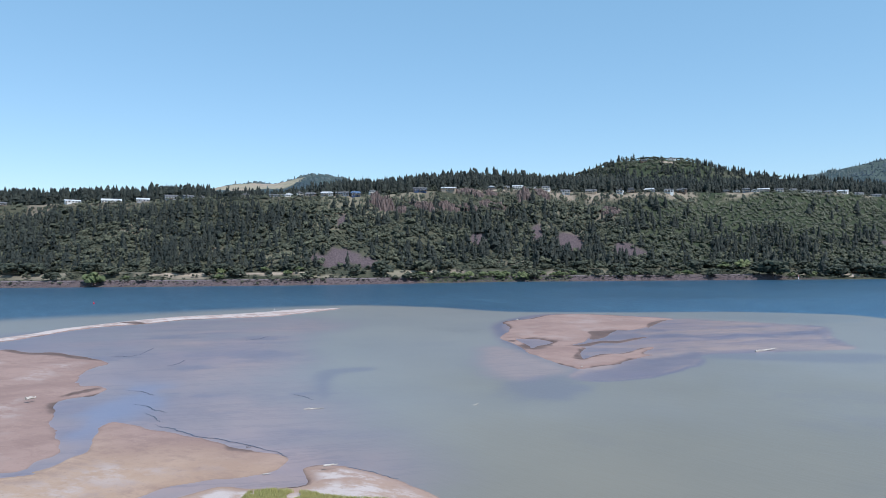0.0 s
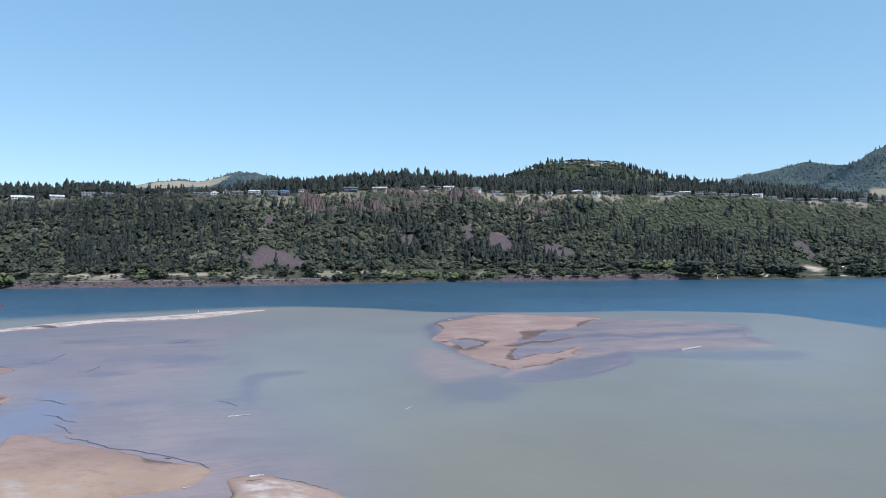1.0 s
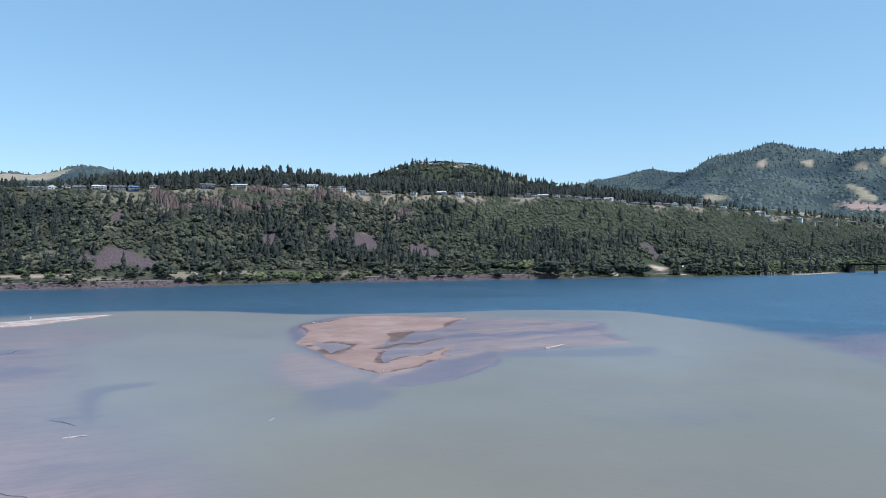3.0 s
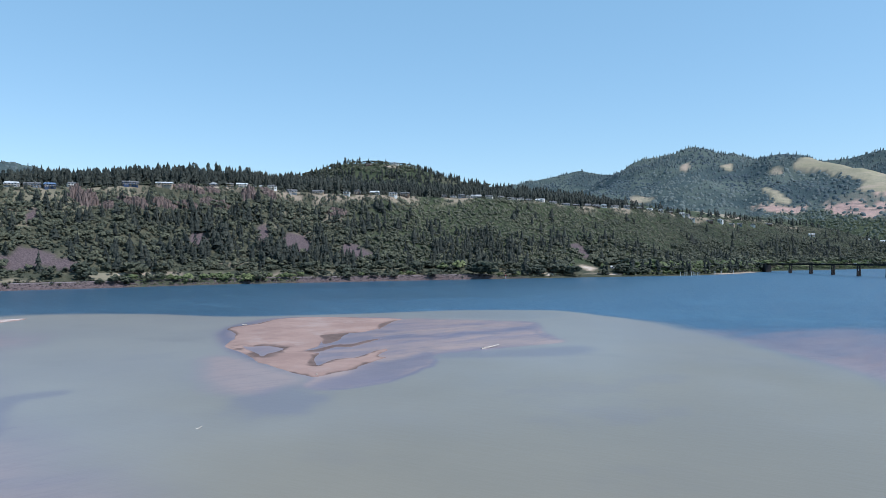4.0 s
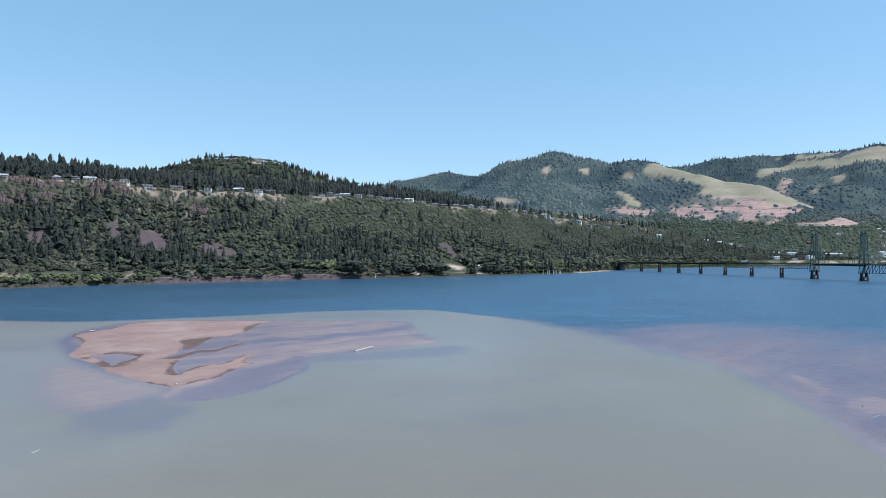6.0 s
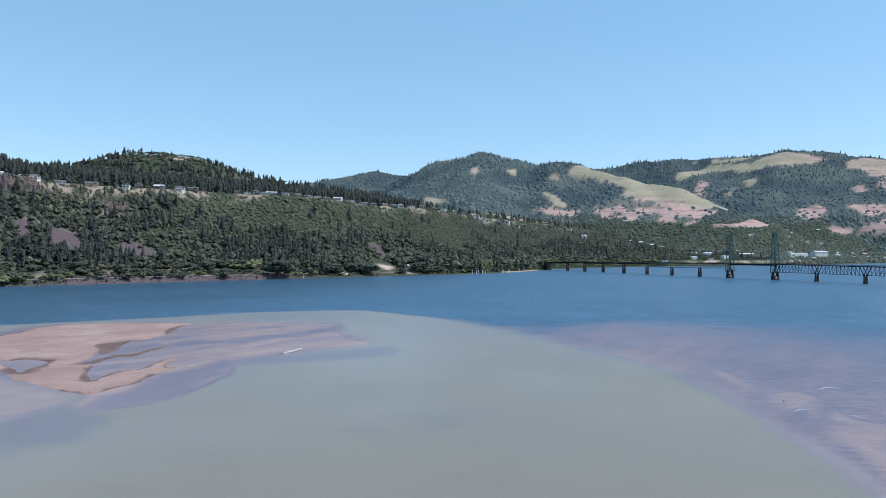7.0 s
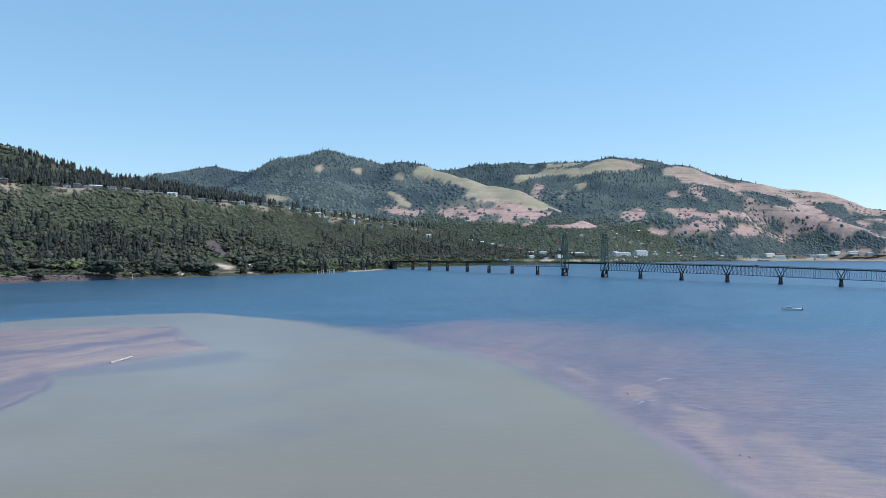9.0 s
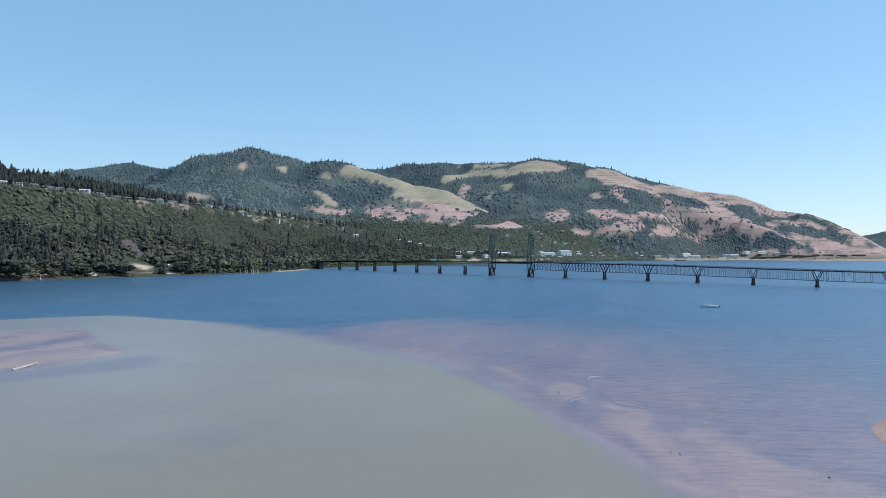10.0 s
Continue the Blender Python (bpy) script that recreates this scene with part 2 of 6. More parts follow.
def mesh_from(name, verts, faces, mat, smooth=True, attrs=None):
    """A mesh object from arrays of vertices and of faces that all have the same number of corners."""
    verts, faces = np.asarray(verts, np.float32), np.asarray(faces, np.int32)
    me = bpy.data.meshes.new(name)
    k = faces.shape[1]
    me.vertices.add(len(verts))
    me.vertices.foreach_set("co", verts.ravel())
    me.loops.add(faces.size)
    me.loops.foreach_set("vertex_index", faces.ravel())
    me.polygons.add(len(faces))
    me.polygons.foreach_set("loop_start", np.arange(0, faces.size, k, dtype=np.int32))
    me.polygons.foreach_set("use_smooth", np.full(len(faces), smooth))
    for key, values in (attrs or {}).items():
        me.attributes.new(key, "FLOAT", "POINT").data.foreach_set("value", np.asarray(values, np.float32).ravel())
    me.materials.append(mat)
    me.update(calc_edges=True)
    return new(name, me)


def grid_faces(rows, cols, wrap=False):
    i, j = np.meshgrid(np.arange(rows - 1), np.arange(cols if wrap else cols - 1), indexing="ij")
    a, b = i * cols + j, i * cols + (j + 1) % cols
    return np.stack([a, b, b + cols, a + cols], -1).reshape(-1, 4)


# ---- lie of the land ----
SHORE_X = [-2600, -1400, -900, -553, -400, -244, -149, -83, -5, 98, 281, 520, 700, 825, 970, 1003, 1400, 2074, 2500, 2844, 2969, 3300, 3450, 3560, 3700, 4900]
SHORE_Y = [380, 520, 640, 721, 748, 784, 820, 851, 884, 901, 936, 970, 990, 1046, 1140, 1179, 1270, 1203, 1250, 1300, 1148, 1090, 960, 620, 400, 200]
RIM_X = [-2600, -900, -700, -560, -390, -260, -190, -140, 0, 130, 410, 530, 610, 800, 1000, 1170, 1320, 1566, 1800, 2100, 2500, 2900, 3100, 4900]
RIM_Z = [92, 102, 106, 110, 116, 120, 123, 131, 136, 131, 132, 129, 124, 122, 121, 118, 113, 101, 70, 42, 34, 24, 6, 5]
RIM_W = [230, 230, 230, 230, 230, 230, 230, 230, 230, 230, 230, 230, 230, 230, 240, 260, 280, 320, 420, 520, 560, 420, 300, 300]
# hills as crest lines: x, y, height, half width
HILL = [(60, 1540, 166, 300), (150, 1510, 198, 320), (225, 1490, 221, 360), (290, 1480, 224, 380), (350, 1475, 218, 360), (420, 1460, 197, 340), (500, 1445, 179, 310), (600, 1430, 168, 280), (760, 1430, 148, 260), (950, 1560, 126, 260)]
WEST = [(-1342, 2683, 250, 900), (-1248, 2728, 273, 900), (-1149, 2771, 300, 900), (-1087, 2796, 311, 900), (-983, 2834, 318, 900), (-897, 2863, 331, 900), (-808, 2889, 340, 900), (-696, 2918, 339, 900), (-581, 2943, 325, 900)]
PEAK = [(1500, 4150, 405, 1100), (1734, 3950, 468, 1100), (1948, 3849, 532, 1100), (2180, 3721, 486, 1050), (2190, 3121, 572, 1200), (2300, 3039, 534, 1150), (2447, 2922, 476, 1100), (2459, 2779, 500, 1100),
        (2464, 2640, 458, 1000)]
SPUR = [(2464, 2640, 458, 900), (2406, 2291, 384, 700), (2467, 2070, 315, 600), (2428, 1794, 200, 520), (2400, 1620, 90, 400)]
EAST = [(2900, 3300, 522, 1100), (3325, 2915, 560, 1200), (3520, 2673, 590, 1250), (3663, 2286, 604, 1300), (3758, 1909, 512, 1150), (3880, 1642, 432, 950), (3978, 1382, 362, 720), (4054, 1133, 316, 520),
        (4096, 972, 268, 420), (4135, 793, 204, 330), (4160, 690, 134, 250), (4264, 600, 60, 200)]
LAST = [(4704, 723, 138, 420), (4718, 619, 160, 420), (4720, 480, 150, 420)]


SHORE_GRID = np.arange(-2600, 4901, 10.0)
SHORE_FINE = np.interp(SHORE_GRID, SHORE_X, SHORE_Y)
SOFT = np.convolve(np.pad(SHORE_FINE, 15, "edge"), np.hanning(31) / np.hanning(31).sum(), "valid")
SHORE_FINE = np.where(SHORE_GRID > 1500, SOFT, SHORE_FINE)
SHORE_LEAN = np.where(SHORE_GRID > 2600, 1 / np.sqrt(1 + np.gradient(SOFT, 10.0) ** 2), 0.96)


def shore(x):
    return np.interp(x, SHORE_GRID, SHORE_FINE)


def crest(x, y, line):
    best = np.full(np.shape(x), -50.0)
    for (x0, y0, z0, w0), (x1, y1, z1, w1) in zip(line, line[1:]):
        dx, dy = x1 - x0, y1 - y0
        t = np.clip(((x - x0) * dx + (y - y0) * dy) / (dx * dx + dy * dy), 0, 1)
        d = np.hypot(x - x0 - t * dx, y - y0 - t * dy) / (w0 + t * (w1 - w0))
        best = np.maximum(best, (z0 + t * (z1 - z0)) * (1.06 - np.sqrt(d * d + 0.0036)))
    return best


def terrain(x, y):
    """Height of the land over the river."""
    x, y = np.asarray(x, float), np.asarray(y, float)
    s = (y - shore(x)) * np.interp(x, SHORE_GRID, SHORE_LEAN)
    s = s + 2.5 * fbm(x / 30, y / 30, 3) * step(-5, 5, s)
    rim, w = np.interp(x, RIM_X, RIM_Z), np.interp(x, RIM_X, RIM_W)
    warp = s + 26 * fbm(x / 110, y / 160, 3) * step(50, 110, s) * step(500, 200, s)
    t = np.clip((warp - 58) / (w - 58), 0, 1)
    low = np.interp(s, [-60, 0, 10, 22, 37, 44, 56], [-8, -0.3, 6.0, 6.4, 10.5, 14, 14.6])
    tame = step(325, 380, x)
    low = low * (1 - tame) + np.interp(s, [-60, 0, 4, 22, 37, 44, 56], [-8, -0.3, 1.2, 3.2, 7, 9.5, 14.6]) * tame
    flat = step(2900, 3100, x)
    low = low * (1 - flat) + np.interp(s, [-60, 0, 15, 60], [-8, -0.3, 2.5, 4]) * flat
    z = low + (rim - 14.6) * (0.93 * t + 0.07 * step(0.82, 0.97, t)) * (1 - flat) + np.interp(x, [-900, -330, -150], [8, 14, 30]) * step(w + 10, w + 170, s) * (1 - step(1500, 2400, x))
    far = np.clip((s - w) / 400, 0, 1)
    warp_x, warp_y = x + 70 * fbm(x / 260, y / 260), y + 70 * fbm(x / 260 + 40, y / 260)
    for line, k in ((HILL, 0.12), (WEST, 1), (PEAK, 1), (SPUR, 0.55), (EAST, 1), (LAST, 0.4)):
        h = crest(x + k * (warp_x - x), y + k * (warp_y - y), line)
        h = h * step(20, 330, s) - 40 * step(60, 0, s)
        z = np.maximum(z, h) + 6 * np.exp(-((z - h) / 12) ** 2) * step(60, 150, s)
    rough = 2.2 * fbm(x / 34, y / 34, 4) * step(60, 120, s) + 38 * fbm(x / 260, y / 260, 5) * far * step(1700, 2300, np.hypot(x, y))
    gully = np.abs(fbm(x / 330 + 5, y / 330, 4))
    rough = rough + (26 * np.minimum(gully, 0.35) - 6) * step(60, 130, z) * far * step(1900, 2500, np.hypot(x, y))
    z = z + rough
    near = np.clip((20 - y - 0.12 * np.abs(x)) * 0.03, -4, 7)
    return np.where(s > -60, z, np.maximum(-4.0, near))


def patch(x, y, spots):
    """How far within any of the round patches (x, y, rx, ry) a place lies, 0 to 1."""
    out = np.zeros(np.shape(x))
    for cx, cy, rx, ry in spots:
        k = max(22.0, 0.7 * max(rx, ry))
        d = np.hypot((x - cx) / rx, (y - cy) / ry) + 0.9 * fbm(x / k + cx, y / k, 5)
        out = np.maximum(out, step(1.2, 0.85, d))
    return out


SCREE = [(-211, 884, 24, 14), (-183, 882, 18, 12), (-236, 868, 16, 9), (83, 1030, 17, 20), (172, 1015, 22, 13), (38, 1030, 9, 20), (-49, 1001, 9, 14), (544, 1076, 12, 16), (-235, 962, 5, 24), (152, 1012, 14, 13)]
BARE = [(1701, 1292, 30, 8), (2049, 1252, 45, 8), (1830, 1268, 20, 5), (2420, 1262, 70, 7), (533, 1024, 16, 13), (449, 984, 18, 7), (572, 997, 26, 5), (306, 1446, 12, 7)]
# crags: place, half width, half depth, height of the columns
CRAGS = [(-190, 1030, 17, 9, 12), (-160, 1024, 9, 5, 5), (-141, 1044, 10, 6, 6), (-124, 1045, 16, 6, 8), (-98, 1058, 18, 6, 9), (-66, 1066, 14, 5, 6), (-30, 1079, 20, 5, 7), (-66, 1093, 22, 4, 4), (-34, 1102, 12, 4, 4), (17, 1104, 11, 7, 10),
         (46, 1116, 11, 5, 6), (150, 1120, 15, 8, 5)]
CLIFF = [c[:4] for c in CRAGS]
# open grass, red earth and closed woods of the far hills, as outlines in plan
GRASS_SPUR = [[(2426, 2572), (2471, 2487), (2484, 2314), (2479, 2136), (2486, 1995), (2508, 1888), (2498, 1811), (2343, 1880), (2288, 1958), (2276, 2026), (2241, 2092), (2302, 2175), (2350, 2351), (2341, 2473), (2320, 2528)]]
GRASS_PEAK = [[(1997, 2865), (2025, 2871), (1998, 2835), (1961, 2797), (1959, 2810)],
      [(2156, 2782), (2199, 2799), (2166, 2752), (2144, 2751)],
      [(1625, 2697), (1655, 2696), (1672, 2623), (1659, 2613), (1614, 2663)],
      [(2249, 2590), (2262, 2581), (2250, 2541), (2223, 2537)],
      [(2025, 2378), (2026, 2353), (2032, 2258), (2008, 2254), (2005, 2306)]]
GRASS_RIDGE = [[(3453, 2583), (3515, 2461), (3514, 2391), (3458, 2414), (3436, 2529)],
      [(3365, 2249), (3482, 2291), (3518, 2237), (3543, 2158), (3582, 2095), (3565, 2019), (3435, 2082), (3334, 2147), (3293, 2213)],
      [(3126, 2559), (3380, 2570), (3402, 2422), (3344, 2247), (3293, 2213), (3273, 2294), (3346, 2504), (3082, 2463)],
      [(3130, 2159), (3160, 2142), (3136, 2108), (3110, 2127)]]
GRASS_EAST = [[(3587, 1900), (3685, 1829), (3727, 1703), (3723, 1597), (3705, 1501), (3527, 1514), (3576, 1661), (3506, 1731), (3561, 1852)],
      [(3722, 1678), (3851, 1553), (3867, 1417), (3859, 1293), (3674, 1109), (3669, 1189), (3757, 1333), (3768, 1458), (3733, 1601)]]
PINK_SPUR = [[(2129, 2149), (2220, 2104), (2205, 2035), (2250, 2003), (2279, 1950), (2334, 1873), (2418, 1794), (2314, 1770), (2229, 1790), (2195, 1826), (2199, 1883), (2186, 1946), (2109, 1985), (2068, 2056), (2083, 2119)],
      [(2202, 2090), (2280, 2040), (2345, 1974), (2388, 1885), (2402, 1788), (2250, 1806), (2147, 1882), (2117, 1992)],
      [(1908, 2330), (1949, 2280), (2010, 2210), (2058, 2187), (2022, 2162), (1964, 2194), (1929, 2256)],
      [(2492, 2004), (3032, 2366), (3091, 2346), (2949, 2261), (2483, 1972)]]
PINK_EAST = [[(2944, 1773), (3021, 1725), (2943, 1663), (2865, 1681), (2855, 1714)],
      [(3091, 1636), (3140, 1548), (3158, 1409), (3108, 1379), (2991, 1443), (2926, 1522), (2960, 1516), (3036, 1476), (3035, 1549)],
      [(3212, 1432), (3312, 1381), (3506, 1381), (3342, 1352), (3190, 1406)],
      [(3141, 1352), (3268, 1336), (3319, 1296), (3142, 1320)],
      [(2268, 1707), (2375, 1645), (2761, 1777), (2402, 1582), (2258, 1672)],
      [(2893, 1601), (2934, 1532), (2911, 1534), (2841, 1581)],
      [(3505, 1699), (3417, 1619), (3295, 1539), (3288, 1572), (3416, 1675)],
      [(3367, 1760), (3382, 1729), (3298, 1680), (3297, 1717)]]
COPSE_SPUR = [[(2212, 2084), (2244, 2072), (2208, 2026), (2167, 2008), (2166, 2032)],
      [(2156, 2176), (2217, 2118), (2191, 2068), (2126, 2097), (2113, 2143)],
      [(2226, 2035), (2314, 2012), (2273, 1982), (2212, 2016)],
      [(2142, 1960), (2226, 1936), (2181, 1891), (2119, 1927)],
      [(2225, 1839), (2285, 1820), (2256, 1794), (2211, 1819)],
      [(2297, 1786), (2392, 1770), (2374, 1728), (2277, 1727)]]
COPSE_EAST = [[(3017, 1523), (3104, 1488), (3085, 1465), (3011, 1500)],
      [(3701, 1540), (3768, 1458), (3751, 1302), (3688, 1294), (3566, 1381)],
      [(3843, 1215), (3952, 1133), (3935, 1094), (3698, 1110)],
      [(3440, 1605), (3646, 1596), (3531, 1486), (3328, 1431), (3312, 1540)],
      [(3377, 1351), (3541, 1300), (3517, 1277), (3452, 1338)],
      [(3098, 1334), (3524, 1197), (3561, 1024), (3210, 1246)],
      [(3873, 1111), (4055, 963), (4085, 823), (4070, 820), (3981, 1001), (3793, 1088)],
      [(3873, 974), (4015, 796), (3993, 692), (3846, 864)],
      [(3619, 988), (3695, 881), (3641, 868), (3575, 1002)]]
WOODS = [[(3174, 2134), (3374, 2063), (3452, 1960), (3493, 1858), (3349, 1760), (3088, 1725), (2851, 1840), (2378, 1675), (2528, 1814), (2953, 2004)],
      [(2443, 2442), (3115, 2827), (3100, 2579), (3321, 2652), (3274, 2701), (3174, 2881)]]
GRASS_WEST = [[(-1181, 2714), (-1133, 2734), (-1053, 2767), (-949, 2804), (-885, 2825), (-835, 2701), (-986, 2649), (-1082, 2611)]]
OPEN = GRASS_WEST + GRASS_SPUR + GRASS_PEAK + GRASS_RIDGE + GRASS_EAST
EARTH = PINK_SPUR + PINK_EAST
COPSE = COPSE_SPUR + COPSE_EAST


def region(x, y, outlines, soft=9.0, ragged=26.0, bias=3.0):
    """How far within any of the outlines a place lies, 0 to 1, with ragged edges."""
    x, y = np.asarray(x, float), np.asarray(y, float)
    out = np.zeros(np.shape(x))
    for o in outlines:
        o = np.array(o, float)
        lo, hi = o.min(0) - 80, o.max(0) + 80
        k = np.nonzero((x > lo[0]) & (x < hi[0]) & (y > lo[1]) & (y < hi[1]))
        if len(k[0]):
            a, b = x[k], y[k]
            mid = o.mean(0)
            deep = float(np.clip(inside(mid[:1], mid[1:], o)[0], 12, 60))
            size = deep / 70
            out[k] = np.maximum(out[k], step(-soft, soft, inside(a, b, rounded(o, 3)) + size * ragged * (1.2 * fbm(a / (1.4 * deep) + o[0, 0], b / (1.4 * deep), 4) + 1.3 * fbm(a / (0.4 * deep) + o[0, 0], b / (0.4 * deep), 4)) + bias))
    return out


# ---- ground, water and sand ----
def rings(*parts):
    """Distances from the middle, in stretches of (to, growth)."""
    r = [parts[0][0]]
    for to, growth in parts[1:]:
        while r[-1] < to:
            r.append(min(r[-1] * growth, to))
    return np.array(r)


def bearings(a, b, fine, coarse=6.0):
    return np.radians(np.concatenate([np.arange(a, b, fine), np.arange(b, a + 360 - coarse / 2, coarse)]))


def polar(r, az):
    rr, aa = np.meshgrid(r, az, indexing="ij")
    return (rr * np.sin(aa)).ravel(), (rr * np.cos(aa)).ravel(), grid_faces(len(r), len(az), True)


def forested(x, y):
    """Where trees stand close on the far hills, 0 to 1; the rest is dry grass."""
    along, down = 0.36 * x - 0.93 * y, 0.93 * x + 0.36 * y
    bald = step(-60, 120, 0.383 * x - 0.924 * y) * step(2900, 3050, x)
    n = 0.55 * fbm(along / 120 + 3, down / 420, 4) + 0.6 * fbm(x / 75, y / 75, 5) + 0.5 * fbm(along / 50 + 8, down / 260, 4)
    base = 0.75 - 0.24 * step(2750, 2950, x) - 0.70 * bald
    base = base + 0.7 * region(x, y, WOODS) + 2.4 * region(x, y, COPSE) - 1.3 * region(x, y, OPEN, bias=9.0) - 1.3 * region(x, y, EARTH, 7.0, 46.0)
    return step(-0.12, 0.06, n + base)


def build_ground():
    r = rings((0.02,), (2, 10), (760, 1.3), (1750, 1.0058), (2600, 1.010), (4960, 1.0066))
    x, y, faces = polar(r, bearings(-44, 90, 0.26))
    z = terrain(x, y)
    s = y - shore(x)
    dist = np.hypot(x, y)
    scree, rock, dirt = patch(x, y, SCREE), 0.45 * patch(x, y, CLIFF), patch(x, y, BARE)
    scree = np.maximum(scree, step(-2, 0, s) * step(13, 9, s) * step(365, 330, x) * np.where((x > -110) & (x < 70), 0.1, 1.0))
    rail = step(11, 13, s) * step(24, 21, s)
    road = step(38, 40, s) * step(48, 45, s) * step(-0.05, 0.12, fbm(x / 45, y / 300, 4)) * step(-60, -120, x) * (1 - 0.7 * step(380, 460, x))
    dirt = np.maximum(dirt, 0.8 * road * step(330, 300, x))
    scree = np.maximum(scree, 0.9 * rail * step(365, 330, x))
    lush = step(-115, -95, x) * step(78, 60, x) * step(2, 4, s) * step(34, 24, s)
    bank = step(-2, 0, s) * step(13, 9, s) * step(365, 330, x) * (1 - lush)
    rock = np.maximum(rock, 0.2 * bank)
    wood = forested(x, y)
    hazed_floor = np.where(dist > 1750, wood * (1 - step(120, 240, x) * step(2150, 2050, x) * step(520, 420, s)), 0.0)
    # the last hill takes the haze-blue floor colour all over
    hazed_floor = np.maximum(hazed_floor, step(4450, 4550, x))
    copse = region(x, y, COPSE)
    meadow = region(x, y, OPEN, bias=9.0) * (1 - copse) * (1 - 0.6 * region(x, y, GRASS_PEAK, 20.0, bias=14.0))
    earth = region(x, y, EARTH, 7.0, 46.0) * (1 - 0.8 * copse)
    pink = np.maximum(earth, 0.9 * step(2900, 3300, x - 0.55 * (y - 1400)) * step(4500, 4350, x) * step(2850, 3150, x) * (0.62 + 0.30 * step(300, 170, z) + 0.5 * fbm(x / 120, y / 120, 4)) * step(8, 20, z))
    leafy = step(120, 240, x) * step(2150, 2050, x) * np.where(x > 1000, step(2, 8, s), step(62, 75, s)) * step(520, 420, s)
    leafy = np.maximum(leafy, step(1.25, 0.9, np.hypot((x - 290) / 110, (y - 1455) / 70)))
    leafy = np.maximum(leafy, step(1900, 2000, x) * step(2950, 2900, x) * step(2, 8, s) * step(60, 40, s))
    leafy = np.maximum(leafy, lush)
    town = step(1350, 1550, x) * step(2950, 2850, x) * step(185, 140, z) * step(20, 60, s) * (1 - np.maximum(earth, meadow))
    leafy = np.maximum(leafy, town)
    wood = wood * (1 - leafy * step(2300, 2200, dist))
    yard = step(-15, -8, s - np.interp(x, RIM_X, RIM_W) / 0.96) * step(16, 8, s - np.interp(x, RIM_X, RIM_W) / 0.96) * step(-0.02, 0.14, fbm(x / 26, y / 26, 4)) * step(1700, 1500, x) * step(-800, -700, x)
    dirt = np.maximum(dirt, 0.62 * yard * np.where(x < -60, 0.35, 0.9))
    dirt = np.maximum(dirt, 0.9 * step(750, 790, x) * step(930, 900, x) * step(-2, 0, s) * step(12, 7, s))
    dry = np.where(dist > 2000, np.maximum(np.maximum((1 - wood) * step(60 - 50 * step(3200, 3400, x), 160 - 120 * step(3200, 3400, x), z) * (1 - town) * step(4550, 4400, x), meadow), earth), 0.45 * step(0.22, 0.36, fbm(x / 50, y / 50, 3)) * step(60, 90, s) * (1 - leafy))
    dry = np.maximum(dry, 0.6 * step(24, 28, s) * step(60, 54, s) * step(0.0, 0.2, fbm(x / 45 + 8, y / 45, 3)))
    dry = np.where((x > 2950) & (s < 150) & (s > 0) & (z < 12), 0.8, dry)
    dirt = np.maximum(dirt, 0.28 * step(3250, 3400, x) * step(0, 5, s) * step(330, 250, s) * step(30, 20, z) * step(4300, 4000, x))
    ob = mesh_from("ground", np.stack([x, y, z], -1), faces, GROUND, True, {"scree": scree, "rock": rock, "dry": dry, "dirt": dirt, "wood": hazed_floor, "pink": pink, "leafy": leafy, "olive": region(x, y, GRASS_SPUR + GRASS_RIDGE, 30.0)})
    return tagged(ob, "wooded river bluff and dry grassy hills beyond", "hillside", kind="structure")


PLUME = rounded([(-420, 180), (-330, 330), (-230, 412), (-121, 486), (-56, 476), (-2, 443), (60, 440), (125, 447), (186, 434), (203, 398), (209, 340), (205, 270), (198, 235), (185, 184), (168, 149), (155, 130),
                 (137, 107), (126, 91), (113, 74), (95, 40), (60, -60), (-300, -60)])
BASIN = rounded([(-232, 280), (-205, 355), (-175, 392), (-125, 402), (-95, 370), (-82, 300), (-66, 230), (-48, 170), (-26, 140), (-14, 112), (-40, 92), (-170, 80), (-260, 200)])
CREEK = rounded([(-230, 268), (-168, 256), (-135, 234), (-126, 206), (-106, 184), (-108, 160), (-98, 146), (-85, 131), (-80, 120), (-95, 107), (-130, 98), (-76, 118), (-78, 132), (-84, 148), (-72, 150), (-92, 188), (-112, 228), (-150, 266)])
WING = rounded([(87, 397), (107, 394), (129, 382), (147, 369), (150, 355), (138, 322), (133, 298), (128, 281), (108, 275), (88, 267), (73, 264), (67, 259), (64, 245), (57, 233), (47, 220), (42, 214), (35, 209), (26, 206), (19, 206), (15, 213), (18, 226), (25, 263), (28, 309)])
BELT = rounded([(30, 233), (37, 240), (44, 250), (52, 253), (65, 269), (69, 264), (62, 243), (55, 234), (47, 222), (42, 215), (35, 210), (27, 208), (19, 206), (15, 210), (19, 219), (25, 226)])
ISLE = rounded([(-6, 370), (20, 424), (60, 418), (86, 400), (66, 340), (50, 270), (36, 240), (20, 228), (2, 280), (-4, 308)])
DEEP = rounded([(5, 207), (11, 215), (17, 211), (23, 203), (17, 189), (13, 181), (4, 181), (-4, 188), (-7, 200), (-2, 207)])
TONGUE = rounded([(-9, 275), (3, 265), (11, 241), (17, 227), (14, 217), (9, 212), (4, 207), (-2, 207), (-7, 221)])
SWASH = rounded([(69, 268), (106, 269), (129, 270), (132, 258), (117, 245), (89, 248), (67, 251)])
CRESCENT = rounded([(150, 358), (140, 338), (133, 317), (130, 301), (131, 292), (128, 287), (127, 298), (130, 313), (137, 333), (147, 356)])
HOLE = rounded([(-59, 207), (-60, 219), (-55, 224), (-44, 228), (-42, 220), (-51, 213), (-51, 202), (-49, 188), (-47, 177), (-49, 179), (-53, 188), (-57, 198)])
